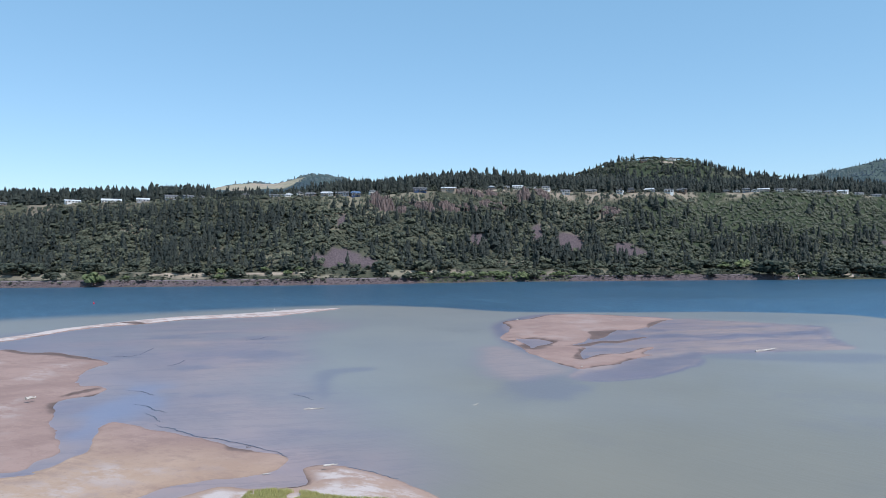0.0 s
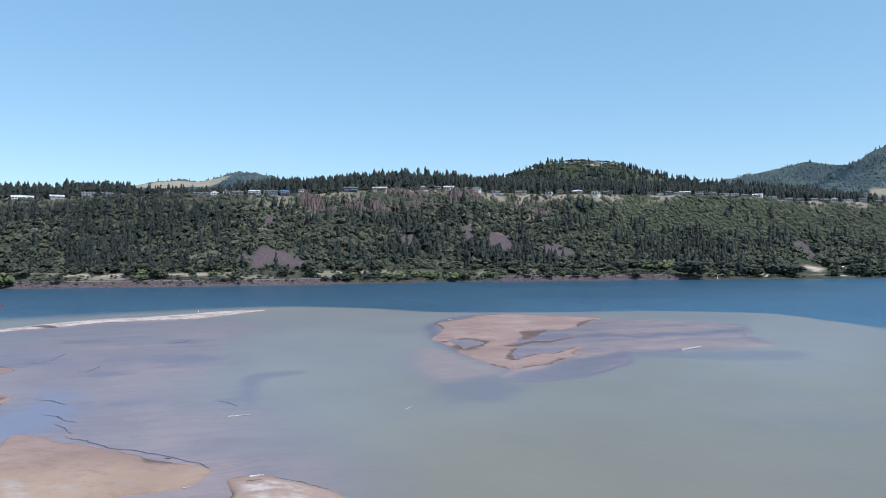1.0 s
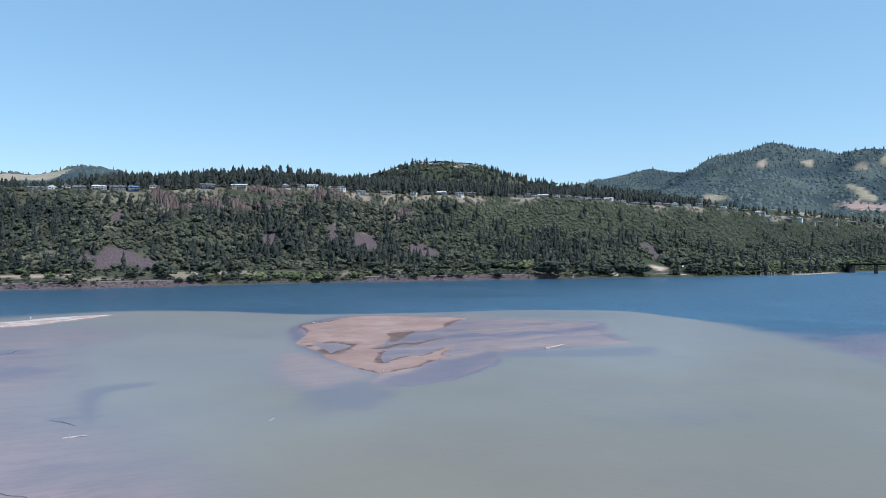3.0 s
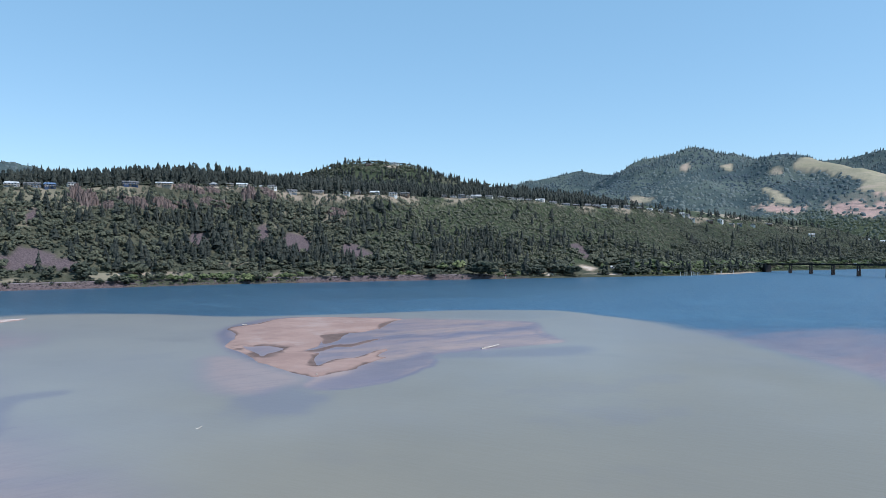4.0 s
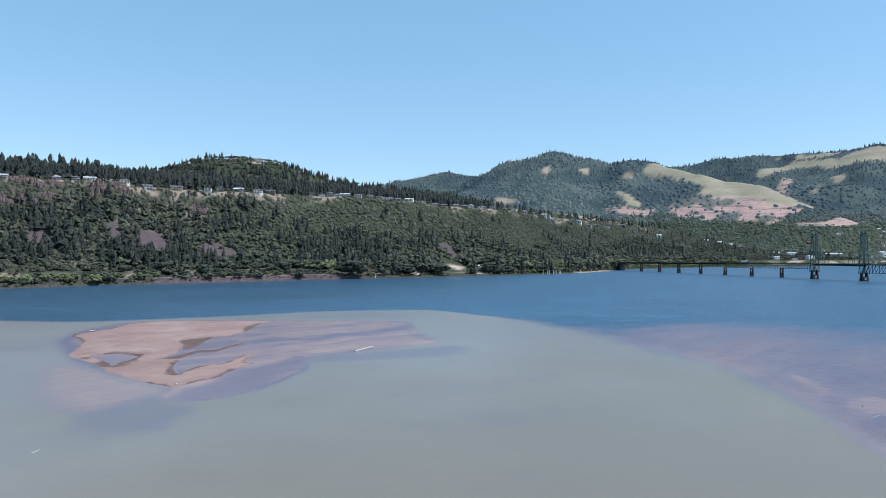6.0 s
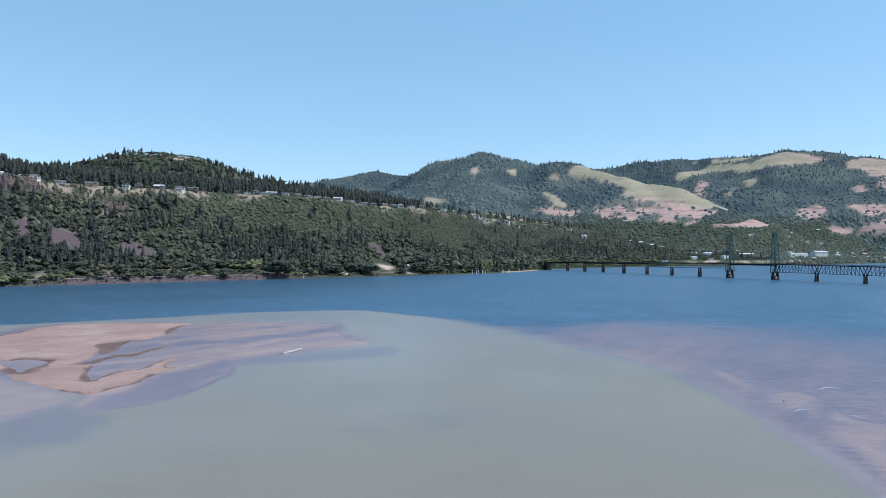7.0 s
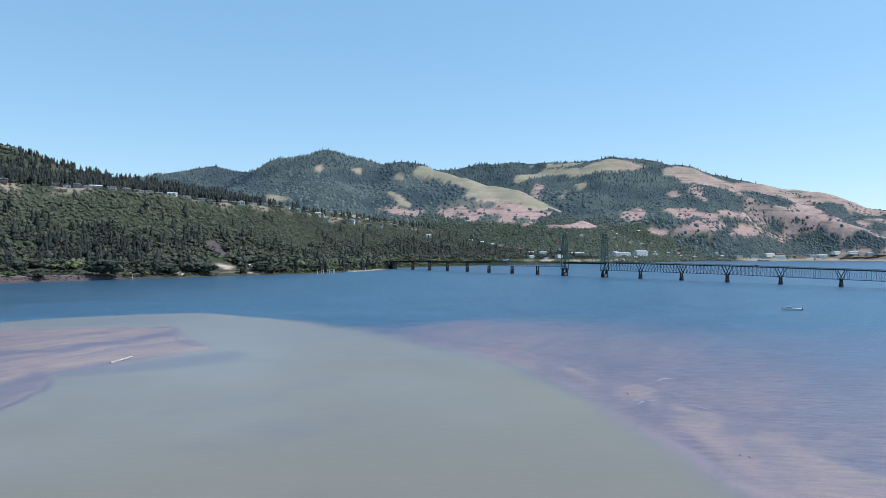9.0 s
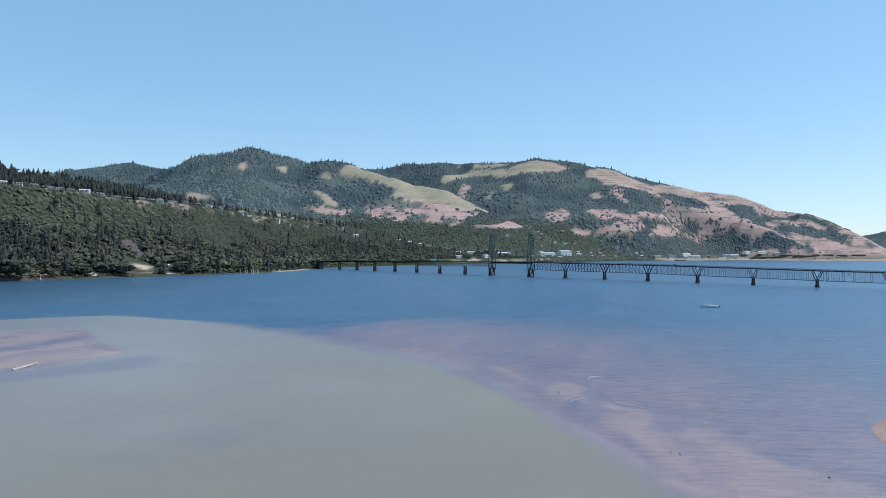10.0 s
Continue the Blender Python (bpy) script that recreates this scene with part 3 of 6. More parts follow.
REEF = rounded([(194, 173), (181, 144), (180, 127), (165, 109), (160, 94), (148, 79), (140, 67), (133, 58), (135, 52), (120, 30), (80, 10), (110, 71), (115, 77), (128, 87), (136, 98), (142, 107), (153, 121), (163, 136)])
POOL = rounded([(154, 120), (161, 122), (163, 119), (155, 115), (147, 110), (148, 113)])
GULLY = rounded([(181, 131), (175, 121), (164, 109), (165, 102), (162, 101), (158, 108), (170, 120)])
SHELF = rounded([(212, 300), (235, 312), (271, 310), (315, 288), (349, 255), (365, 195), (380, 150), (430, 110), (500, 60), (480, -40), (300, -130), (60, -130), (30, 50), (40, 90), (60, 140), (90, 190), (120, 250)])
PATCHES = [(-107, 300, 8, 7), (-88, 252, 9, 9), (-137, 245, 9, 9), (-104, 222, 9, 6), (-78, 178, 12, 4), (-55, 182, 6, 4), (86, 160, 11, 9), (86, 188, 16, 8), (-30, 288, 9, 9), (152, 112, 4, 7), (172, 121, 7, 3), (190, 150, 9, 5),
           (75, 330, 14, 8), (118, 300, 10, 6), (62, 290, 12, 6), (-150, 300, 10, 8), (118, 196, 9, 5), (205, 150, 10, 6)]


TEAL = rounded([(-8, 457), (24, 458), (94, 450), (151, 443), (183, 426), (190, 402), (174, 384), (152, 381), (110, 403), (87, 419), (26, 441)])


def build_water():
    r = rings((0.02,), (0.3, 15), (56, 1.35), (130, 1.02), (480, 1.0095), (620, 1.0125), (4960, 1.06))
    x, y, faces = polar(r, bearings(-44, 90, 0.3))
    rough = fbm(x / 26, y / 34, 5)
    crisp = 2.2 * rough + 1.8 * fbm(x / 6, y / 9, 4)
    # streaks run with the current, from west-south-west to east-north-east
    along, across = 0.94 * x + 0.34 * y, 0.94 * y - 0.34 * x
    drift = fbm(along / 60, across / 16, 5)
    curl = fbm((along + 22 * rough) / 34 + 7, (across + 9 * rough) / 7, 5)
    edge = inside(x, y, PLUME)
    soft = 2.6 + 22 * step(-40, -220, x) + 11 * step(185, 205, x + 0.28 * (300 - y)) * step(400, 330, y)
    silt = step(-soft, soft, edge + 2.5 * fbm(x / 45, y / 45, 3) + 4 * step(150, 190, x) * drift)
    silt = silt * (1 - 0.14 * step(-5, 5, inside(x, y, TEAL) + 1.5 * crisp))
    # the island's flat, the western basin and the eastern shelf
    wing = step(-0.8, 1.8, inside(x, y, WING) + 0.8 * crisp)
    isle = step(-6, 2, inside(x, y, ISLE))
    tongue = step(-9, 4, inside(x, y, TONGUE) + 1.5 * crisp)
    basin = step(-16, 26, inside(x, y, BASIN) + 14 * rough) * np.clip(0.9 + 0.5 * drift, 0.4, 1)
    reef = step(-3, 3.5, inside(x, y, REEF) + 2.2 * crisp + 4 * drift)
    rim = inside(x, y, SHELF) + 26 * drift + 10 * rough
    shelf = step(-10, 55, rim) * np.clip(0.9 + 0.3 * drift, 0.5, 1)
    shelf = shelf * (0.34 + 0.66 * step(170, 20, -edge))
    off = step(8, 1, edge + 2.5 * fbm(x / 45, y / 45, 3))
    shelf, reef = shelf * off, reef * np.clip(off + 0.75, 0, 1)
    shoal = np.max([0.97 * wing, 0.97 * isle, 0.75 * tongue, 0.95 * basin, 0.95 * reef, 0.92 * shelf], 0)
    warm = np.max([0.4 * isle, wing * np.clip(0.46 + 1.2 * curl + 0.55 * drift + 0.15 * step(80, 120, x), 0.05, 0.95), 0.8 * tongue, basin * np.clip(0.60 + 0.5 * rough + 0.3 * curl, 0.25, 0.8) * step(-230, -150, x),
                   reef * np.clip(0.66 + 0.6 * curl, 0.3, 0.85), shelf * np.clip(0.42 + 0.25 * rough, 0.1, 0.9) * step(190, 40, -edge)], 0)
    crescent = step(-1.2, 1.2, inside(x, y, CRESCENT) + 0.4 * crisp)
    lip = np.exp(-((inside(x, y, WING) + 0.8 * crisp - 1.0) / 1.1) ** 2) * step(262, 250, y) * step(10, 30, x)
    fringe = np.exp(-((inside(x, y, ISLE) + 0.8 * crisp - 1.0) / 2.6) ** 2) * step(24, 6, x) * step(240, 262, y)
    blue = np.max([0.5 * crescent, 0.75 * fringe, 0.68 * step(-2.5, 3.5, inside(x, y, BELT) + 1.4 * crisp) * np.clip(0.8 + 1.3 * curl, 0.35, 1), 0.5 * step(-5, 5, inside(x, y, DEEP) + 2.4 * crisp + 6 * curl),
                   0.5 * step(-3, 7, inside(x, y, SWASH) + 1.6 * crisp), 0.5 * step(-1.5, 3, inside(x, y, HOLE) + 0.8 * crisp) * step(-22, -32, x), 0.3 * step(-10, 12, inside(x, y, CREEK) + 9 * rough),
                   0.5 * wing * step(0.08, 0.34, -curl), 0.85 * lip, 0.30 * basin * step(0.14, 0.36, -curl) * step(-240, -200, x), 0.30 * shelf * step(0.02, 0.4, -curl) * step(180, 90, -edge),
                   0.85 * step(-0.8, 1.4, inside(x, y, POOL) + 0.5 * crisp), 0.7 * step(-0.6, 1.4, inside(x, y, GULLY) + 0.5 * crisp),
                   0.6 * np.exp(-((inside(x, y, REEF) + 1.5 * crisp - 2) / 1.3) ** 2) * step(150, 120, x + 0.2 * y) * step(6, -4, edge) * step(60, 80, y)], 0)
    # where the creek gets its painted sky reflection
    creek = 0.6 * step(-2, 5, inside(x, y, CREEK) + 4 * rough + 2.5 * crisp) * step(205, 180, y) * step(-78, -92, x)
    for cx, cy, rx, ry in PATCHES:
        d = np.hypot((x - cx) / rx, (y - cy) / ry) + 1.3 * fbm(x / 7 + cx, y / 5, 5)
        blue = np.maximum(blue, (0.16 + 0.34 * (cx < -40) + 0.30 * (cx > 145)) * step(1.4, 0.6, d))
    # the bluff keeps the wind off the channel; its dark reflection is coloured in
    lee_reflection = step(560, 330, shore(x) - y + 0.35 * (x - 100)) * step(760, 220, x) * np.clip(0.85 + 0.5 * fbm(x / 160, y / 60, 4), 0, 1)
    ob = mesh_from("river", np.stack([x, y, np.zeros(len(x))], -1), faces, WATER, True,
                   {"silt": silt, "shoal": shoal, "warm": warm, "blue": blue, "creek": creek, "lee_reflection": lee_reflection, "calm": np.max([silt, wing, basin, 0.45 * reef], 0),
                    # nearer water, where less sky is mirrored, takes the olive tone
                    "less_sky": step(290, 110, y - 0.12 * x + 60 * rough) * step(-60, 10, x)})
    return tagged(ob, "wide blue river with a silty grey-green plume and shallows", "river", kind="structure")


def sandbar(name, label, outlines, cuts, box, res, top, rise=0.03, pale=0.5, noise_m=1.5, mud=0.3, gold=0.0, crust=0.0, muds=()):
    """A low bar of sand that rises out of the water; mud: how much of its edge is dark and wet."""
    x0, y0, x1, y1 = box
    gx, gy = np.meshgrid(np.arange(x0, x1, res[0]), np.arange(y0, y1, res[1]), indexing="ij")
    shape = gx.shape
    x, y = gx.ravel(), gy.ravel()
    d = np.max([inside(x, y, o) for o in outlines], 0)
    for c in cuts:
        d = np.minimum(d, -inside(x, y, c))
    d = d + noise_m * (fbm(x / 12, y / 18, 4) + 0.75 * fbm(x / 3.5, y / 6, 4))
    z = np.where(d > 0, top * (1 - np.exp(-d * rise / top)), np.maximum(d * 0.06, -1.6))
    z = z + 0.03 * fbm(x / 5, y / 7, 3) * (d > 0)
    keep = (z > -1.4).reshape(shape)
    f = grid_faces(*shape)
    f = f[keep.ravel()[f].any(1)]
    used, back = np.unique(f, return_inverse=True)
    muddy = np.zeros(len(x))
    for c in cuts:
        muddy = np.maximum(muddy, step(7.0, 2.0, np.abs(inside(x, y, c))) * step(-0.02, 0.12, fbm(x / 6 + 5, y / 9, 4)))
    where = step(0.32 - 0.6 * mud, 0.5 - 0.6 * mud, fbm(x / 16 + 11, y / 22, 4))
    wet = step(0.02 + 0.06 * where, 0.005 + 0.02 * where, z + 0.04 * fbm(x / 4, y / 6, 3)) * (0.25 + 0.75 * where)
    wet = np.maximum(wet, 0.95 * muddy)
    for c in muds:
        k = inside(x, y, c) + 0.7 * fbm(x / 4, y / 7, 4) - 0.15
        z = np.where(k > -0.6, np.maximum(z, 0.045 * step(-0.6, 0.8, k) - 0.02), z)
        wet = np.maximum(wet, 0.9 * step(-0.1, 0.7, k))
    dry = step(0.08 * top, 0.45 * top, z) * pale * step(-0.02, 0.25, fbm(x / 20 + 3, y / 22, 5))
    ob = mesh_from(name, np.stack([x, y, z], -1)[used], back.reshape(-1, 4)[:, ::-1], SAND, True, {"wet": wet[used], "pale": np.maximum(dry, crust * step(0.05, 0.3, z))[used], "gold": (gold * step(150, 112, y + 0.25 * (x + 80) + 14 * fbm(x / 18, y / 14, 4)))[used]})
    return tagged(ob, label, "sandbar", kind="structure")


build_ground()
build_water()
ISLAND_NORTH = [(-5.7, 371.1), (-3.3, 383.4), (5.5, 391.5), (11.8, 401.3), (20.8, 420.9), (34.0, 426.9), (49.5, 425.0), (67.0, 415.0), (87.9, 400.4), (77.2, 387.4), (69.2, 371.7), (65.1, 356.3), (55.7, 341.8), (48.8, 339.4), (41.0, 328.6), (34.2, 318.4), (31.6, 304.0), (28.2, 293.0), (22.5, 285.3), (27.1, 279.0), (25.2, 268.1), (22.3, 253.4), (24.4, 249.1), (28.8, 257.4), (33.8, 262.3), (39.2, 263.1), (43.0, 268.9)]
ISLAND_SOUTH = [(48.1, 277.8), (54.5, 283.7), (52.9, 276.1), (47.4, 264.5), (50.2, 260.6), (45.6, 255.4), (41.2, 249.3), (37.0, 243.4), (35.6, 239.3), (31.8, 236.2), (27.0, 232.6), (21.5, 227.5), (19.7, 229.1), (17.2, 234.0), (14.4, 240.2), (11.5, 247.8), (8.5, 255.9), (6.0, 260.4), (4.3, 270.0), (3.0, 278.7), (0.4, 290.0), (-3.3, 299.2), (-5.0, 306.4), (-4.3, 320.4), (-1.7, 333.2), (-1.2, 348.0), (-3.2, 362.7)]
sandbar("sandbar_island", "low tan sand island with wet brown edges and channels",
        [rounded(ISLAND_NORTH + ISLAND_SOUTH, 3)],
        [rounded([(1.6, 305.5), (4.2, 303.1), (8.9, 304.9), (12.1, 302.1), (14.8, 297.7), (16.1, 292.3), (12.7, 285.6), (9.6, 282.2), (7.4, 275.8), (7.0, 280.0), (5.2, 286.0), (3.4, 293.0), (1.8, 299.0)], 3)], (-30, 205, 120, 445), (0.65, 1.0), 0.7, 0.035, 0.3, 0.7, 0.45,
        muds=[rounded(q, 3) for q in (
            [(34.3, 333.2), (41.0, 337.5), (49.2, 341.7), (44.0, 327.5), (40.2, 314.3), (34.8, 304.7), (32.3, 305.6), (34.2, 318.4)],
            [(64.6, 351.2), (69.2, 374.7), (78.4, 390.2), (85.7, 397.7), (77.0, 381.0), (69.7, 362.9)],
            [(22.5, 285.3), (28.3, 289.6), (36.7, 300.4), (42.7, 300.1), (51.3, 310.4), (59.0, 315.8), (50.4, 302.9), (42.0, 291.5), (36.2, 293.5), (28.4, 281.6)],
            [(21.1, 253.9), (24.1, 248.0), (24.1, 255.3), (25.1, 265.4), (28.1, 275.6), (27.3, 280.5), (24.0, 268.5)])])
sandbar("sandbar_spit", "narrow pale sand spit across the river shallows",
        [rounded([(-214, 279), (-212, 297), (-208, 335), (-189, 358), (-179, 381), (-140, 401), (-127, 427), (-112, 463), (-141, 450), (-166, 418), (-197, 393), (-215, 351), (-222, 324), (-225, 293), (-260, 200), (-240, 190)], 4)],
        [], (-270, 180, -95, 480), (0.9, 1.2), 0.9, 0.14, 2.4, 1.6, 0.45, 0.0, 1.35,
        muds=[rounded([(-206.9, 357.1), (-204.1, 363.3), (-192.3, 358.0), (-195.8, 351.9)], 3)])
sandbar("sandbar_flats", "wide tan sand flats with pale dry crust",
        [rounded([(-196, 256), (-188.6, 253.4), (-180, 248), (-170, 251.6), (-160.7, 242), (-149, 237.5), (-136, 228), (-135, 217), (-130, 201.5), (-121, 188), (-116, 188), (-110, 184), (-108, 175), (-112, 173), (-114, 168), (-108, 158), (-102, 149),
                  (-94, 139), (-87, 130.5), (-83, 124), (-85, 117), (-88, 112), (-130, 97), (-275, 108), (-275, 258)], 4)],
        [], (-285, 80, -75, 265), (1.0, 1.1), 0.8, 0.03, 0.6, 1.6, 0.35,
        muds=[rounded(q, 3) for q in ([(-196.3, 256.0), (-193.0, 257.8), (-181.0, 250.9), (-171.4, 251.6), (-161.2, 246.4), (-152.6, 241.4), (-138.4, 231.8), (-148.6, 235.0), (-158.1, 238.3), (-165.1, 243.3), (-179.1, 245.1)], [(-116.4, 172.0), (-117.0, 177.1), (-115.9, 183.3), (-113.5, 186.8), (-111.3, 183.7), (-112.7, 178.2), (-114.4, 173.6)])])
sandbar("sandbar_point", "golden sand point beside a shallow creek mouth",
        [rounded([(-84.5, 110), (-81.7, 113), (-79.7, 118), (-80, 125), (-81.6, 130.5), (-84.6, 137), (-87, 143), (-88, 149), (-83, 147.6), (-76, 144), (-66, 139.4), (-51, 131), (-42, 127), (-40, 122), (-41.5, 116), (-52.6, 110.6), (-57, 103), (-64, 92),
                  (-125, 86)], 4)],
        [], (-130, 75, -30, 160), (0.7, 0.7), 0.8, 0.035, 0.65, 1.2, 0.2, 0.8)
sandbar("sandbar_bank", "pale sand bank with grass and driftwood",
        [rounded([(-50, 104), (-46, 108.5), (-40, 108.5), (-33, 111), (-35.5, 119), (-32, 121.5), (-24, 119), (-17, 113), (-11, 107), (-3, 92), (-58, 84), (-58, 96)], 4)],
        [], (-65, 75, 5, 130), (0.5, 0.5), 1.0, 0.10, 1.8, 0.7, 0.4, 0.6, 1.0)
sandbar("sandbar_shelf", "tan sand shelf rising out of the shallows",
        [rounded([(183, 58), (177, 59), (170, 58.5), (164, 56), (160.5, 53), (164, 43), (205, 38), (205, 55)], 5)], [], (145, 28, 215, 75), (0.7, 0.7), 0.7, 0.03, 0.1, 0.9, 0.3)

# ---- rim houses: x along the bluff, width, wall colour, roof colour, storeys ----
HOUSES_WEST = [(-713, 20, 3, 1, 1), (-620, 20, 0, 0, 1), (-571, 26, 0, 0, 1), (-525, 17, 1, 0, 1), (-488, 17, 1, 1, 2), (-466, 14, 4, 1, 2), (-443, 9, 3, 1, 1), (-386, 11, 5, 1, 2), (-343, 22, 4, 1, 1), (-325, 12, 0, 0, 1),
               (-310, 10, 0, 1, 2), (-293, 16, 3, 1, 1), (-271, 17, 1, 0, 2), (-250, 18, 4, 1, 2), (-230, 14, 6, 2, 2)]
HOUSES_MID = [(-207, 11, 0, 1, 2), (-140, 20, 6, 1, 3), (-97, 22, 5, 0, 2), (-32, 11, 6, 0, 2), (-9, 10, 1, 1, 2), (9, 16, 0, 0, 2), (31, 17, 0, 0, 1), (53, 13, 0, 1, 2), (84, 14, 1, 1, 1), (126, 17, 5, 1, 1),
              (172, 10, 0, 1, 2), (190, 12, 3, 1, 2), (221, 16, 4, 0, 2), (251, 14, 0, 3, 2), (274, 14, 3, 3, 2)]
HOUSES_EAST = [(347, 11, 3, 1, 1), (378, 12, 4, 1, 2), (408, 17, 1, 0, 2), (431, 12, 0, 1, 2), (456, 12, 1, 1, 2), (494, 18, 0, 1, 2), (536, 15, 0, 0, 2), (591, 17, 1, 1, 1), (617, 13, 3, 3, 1)]
HOUSES_EAST += [(658, 14, 3, 1, 1),
               (677, 12, 0, 0, 2), (776, 18, 3, 1, 1), (850, 10, 0, 0, 2), (889, 15, 3, 3, 1), (939, 11, 0, 0, 2), (1069, 15, 3, 1, 1), (1112, 12, 0, 0, 2), (1145, 15, 5, 1, 1), (1180, 12, 4, 1, 1), (1297, 14, 3, 1, 1),
               (1441, 14, 0, 0, 2)]
HOUSES_BETWEEN = [(364, 10, 0, 1, 1), (394, 9, 0, 0, 1), (475, 12, 0, 1, 1), (515, 11, 3, 1, 2), (562, 12, 0, 1, 1), (640, 11, 5, 1, 1), (705, 14, 0, 1, 1), (735, 12, 1, 1, 2), (810, 12, 0, 0, 1), (970, 13, 1, 1, 1),
               (1010, 12, 0, 1, 1), (1230, 12, 0, 1, 1)]
HOUSE_ROWS = HOUSES_WEST + HOUSES_MID + HOUSES_EAST + HOUSES_BETWEEN
HOUSE_X = np.array([r[0] for r in HOUSE_ROWS], float)
HOUSE_Y = shore(HOUSE_X) + 248 + 12 * step(1000, 1300, HOUSE_X) + np.array([((i * 37) % 11) - 5 for i in range(len(HOUSE_ROWS))])
# mill and town buildings: place, width, depth, wall, roof, storeys
MILL = [(1774, 1408, 18, 14, 0, 0, 2), (1812, 1388, 24, 16, 0, 0, 3), (1663, 1320, 17, 12, 0, 0, 2), (1793, 1315, 24, 16, 0, 0, 3), (2020, 1405, 57, 20, 5, 0, 3), (2255, 1372, 66, 22, 0, 0, 4), (2362, 1358, 50, 24, 0, 0, 7),
        (2513, 1382, 23, 16, 0, 0, 3)]
MILL += [(2960, 1244, 44, 16, 5, 0, 4), (3073, 1226, 40, 16, 2, 1, 3), (3191, 1206, 58, 18, 0, 0, 3), (3223, 1174, 48, 20, 0, 0, 4), (3262, 1190, 30, 16, 5, 3, 3), (3344, 1132, 58, 18, 5, 3, 3), (3433, 1104, 46, 18, 2, 0, 3)]
MILL += [(3462, 1074, 38, 18, 0, 0, 4), (3525, 1034, 52, 20, 0, 0, 3), (3554, 971, 78, 18, 0, 0, 2), (3577, 915, 30, 14, 2, 0, 2)]
TOWN_X, TOWN_Y, TOWN_W = (np.array([r[k] for r in MILL], float) for k in (0, 1, 2))
SPOTS = np.random.default_rng(77).uniform((1650, 1250), (2950, 1900), (400, 2))
SPOTS = SPOTS[(SPOTS[:, 1] - shore(SPOTS[:, 0]) > 60) & (terrain(SPOTS[:, 0], SPOTS[:, 1]) > 14) & (terrain(SPOTS[:, 0], SPOTS[:, 1]) < 125)][:62]


# ---- woods ----
def conifer_shape(rng, tiers, sides, girth=0.19, ragged=0.17):
    """A ragged fir, 1 high, as stacked skirts of drooping branches."""
    v, f = [], []
    lean = rng.normal(0, 0.015, 2)
    for k in range(tiers):
        t = k / tiers
        base, top = 0.06 + 0.86 * t, min(1.0, 0.06 + 0.86 * t + 1.6 / tiers + 0.04)
        rad = (girth * (1 - t) ** 0.8 + 0.022) * rng.uniform(1 - ragged, 1 + ragged)
        turn, n0 = rng.random() * 6.3, len(v)
        v.append((lean[0] * top, lean[1] * top, top))
        shift = rng.normal(0, 0.22 * ragged * rad, 2)
        for i in range(sides):
            a = turn + 6.2832 * (i + rng.normal(0, 0.16)) / sides
            r = rad * (rng.uniform(0.85, 1.25) if i % 2 else rng.uniform(0.45, 0.8))
            v.append((lean[0] * base + shift[0] + r * math.cos(a), lean[1] * base + shift[1] + r * math.sin(a), base - 0.3 * r + rng.normal(0, 0.012)))
        f += [(n0, n0 + 1 + i, n0 + 1 + (i + 1) % sides) for i in range(sides)]
    return np.array(v), np.array(f)


ICO_V = []
for z0, n, off in ((1, 1, 0), (0.447, 5, 0), (-0.447, 5, 0.5), (-1, 1, 0)):
    ICO_V += [(math.sqrt(1 - z0 * z0) * math.cos(6.2832 * (i + off) / 5), math.sqrt(1 - z0 * z0) * math.sin(6.2832 * (i + off) / 5), z0) for i in range(n)]
ICO_V = np.array(ICO_V)
ICO_F = [(0, 1 + i, 1 + (i + 1) % 5) for i in range(5)] + [(1 + i, 6 + i, 1 + (i + 1) % 5) for i in range(5)]
ICO_F += [(1 + (i + 1) % 5, 6 + i, 6 + (i + 1) % 5) for i in range(5)] + [(11, 6 + (i + 1) % 5, 6 + i) for i in range(5)]
ICO_F = np.array(ICO_F)


def oak_shape(rng, clumps, spread=0.30, size=0.25, faces=20):
    """A broad uneven crown, 1 high, of leaf clumps with gaps between them."""
    v, f = [], []
    for k in range(clumps):
        a, r = rng.random() * 6.3, spread * math.sqrt(rng.random())
        c = np.array([r * math.cos(a), r * math.sin(a), 0.32 + 0.46 * rng.random() * (1 - 1.1 * r)])
        q = ICO_V * (size * rng.uniform(0.6, 1.15)) * (1, 1, 0.8) * rng.uniform(0.5, 1.42, (12, 1)) + c
        f.append(ICO_F[:faces] + 12 * k)
        v.append(q)
    return np.concatenate(v), np.concatenate(f)


def pine_shape(rng):
    """A tall uneven conifer, 1 high, of boughs in clumps that narrow upwards."""
    v, f = [], []
    for k in range(6):
        t = (k + rng.uniform(-0.2, 0.2)) / 5.5
        a, r = rng.random() * 6.3, 0.07 * (1 - 0.8 * t)
        size = (0.20 - 0.13 * t) * rng.uniform(0.75, 1.15)
        q = ICO_V * (size, size, 0.17) * rng.uniform(0.65, 1.3, (12, 1)) + (r * math.cos(a), r * math.sin(a), 0.14 + 0.72 * t)
        f.append(ICO_F[:10] + 12 * k)
        v.append(q)
    return np.concatenate(v), np.concatenate(f)


def mound_shape(rng):
    """A low round tree crown for distant slopes, 1 high."""
    v = [(rng.normal(0, 0.06), rng.normal(0, 0.06), 0.72)]
    for r, z in ((0.34, 0.55), (0.52, -0.12)):
        v += [(r * rng.uniform(0.75, 1.2) * math.cos(1.2566 * i), r * rng.uniform(0.75, 1.2) * math.sin(1.2566 * i), z + rng.normal(0, 0.06)) for i in range(5)]
    f = [(0, 1 + i, 1 + (i + 1) % 5) for i in range(5)]
    for i in range(5):
        j = (i + 1) % 5
        f += [(1 + i, 6 + i, 6 + j), (1 + i, 6 + j, 1 + j)]
    return np.array(v), np.array(f)


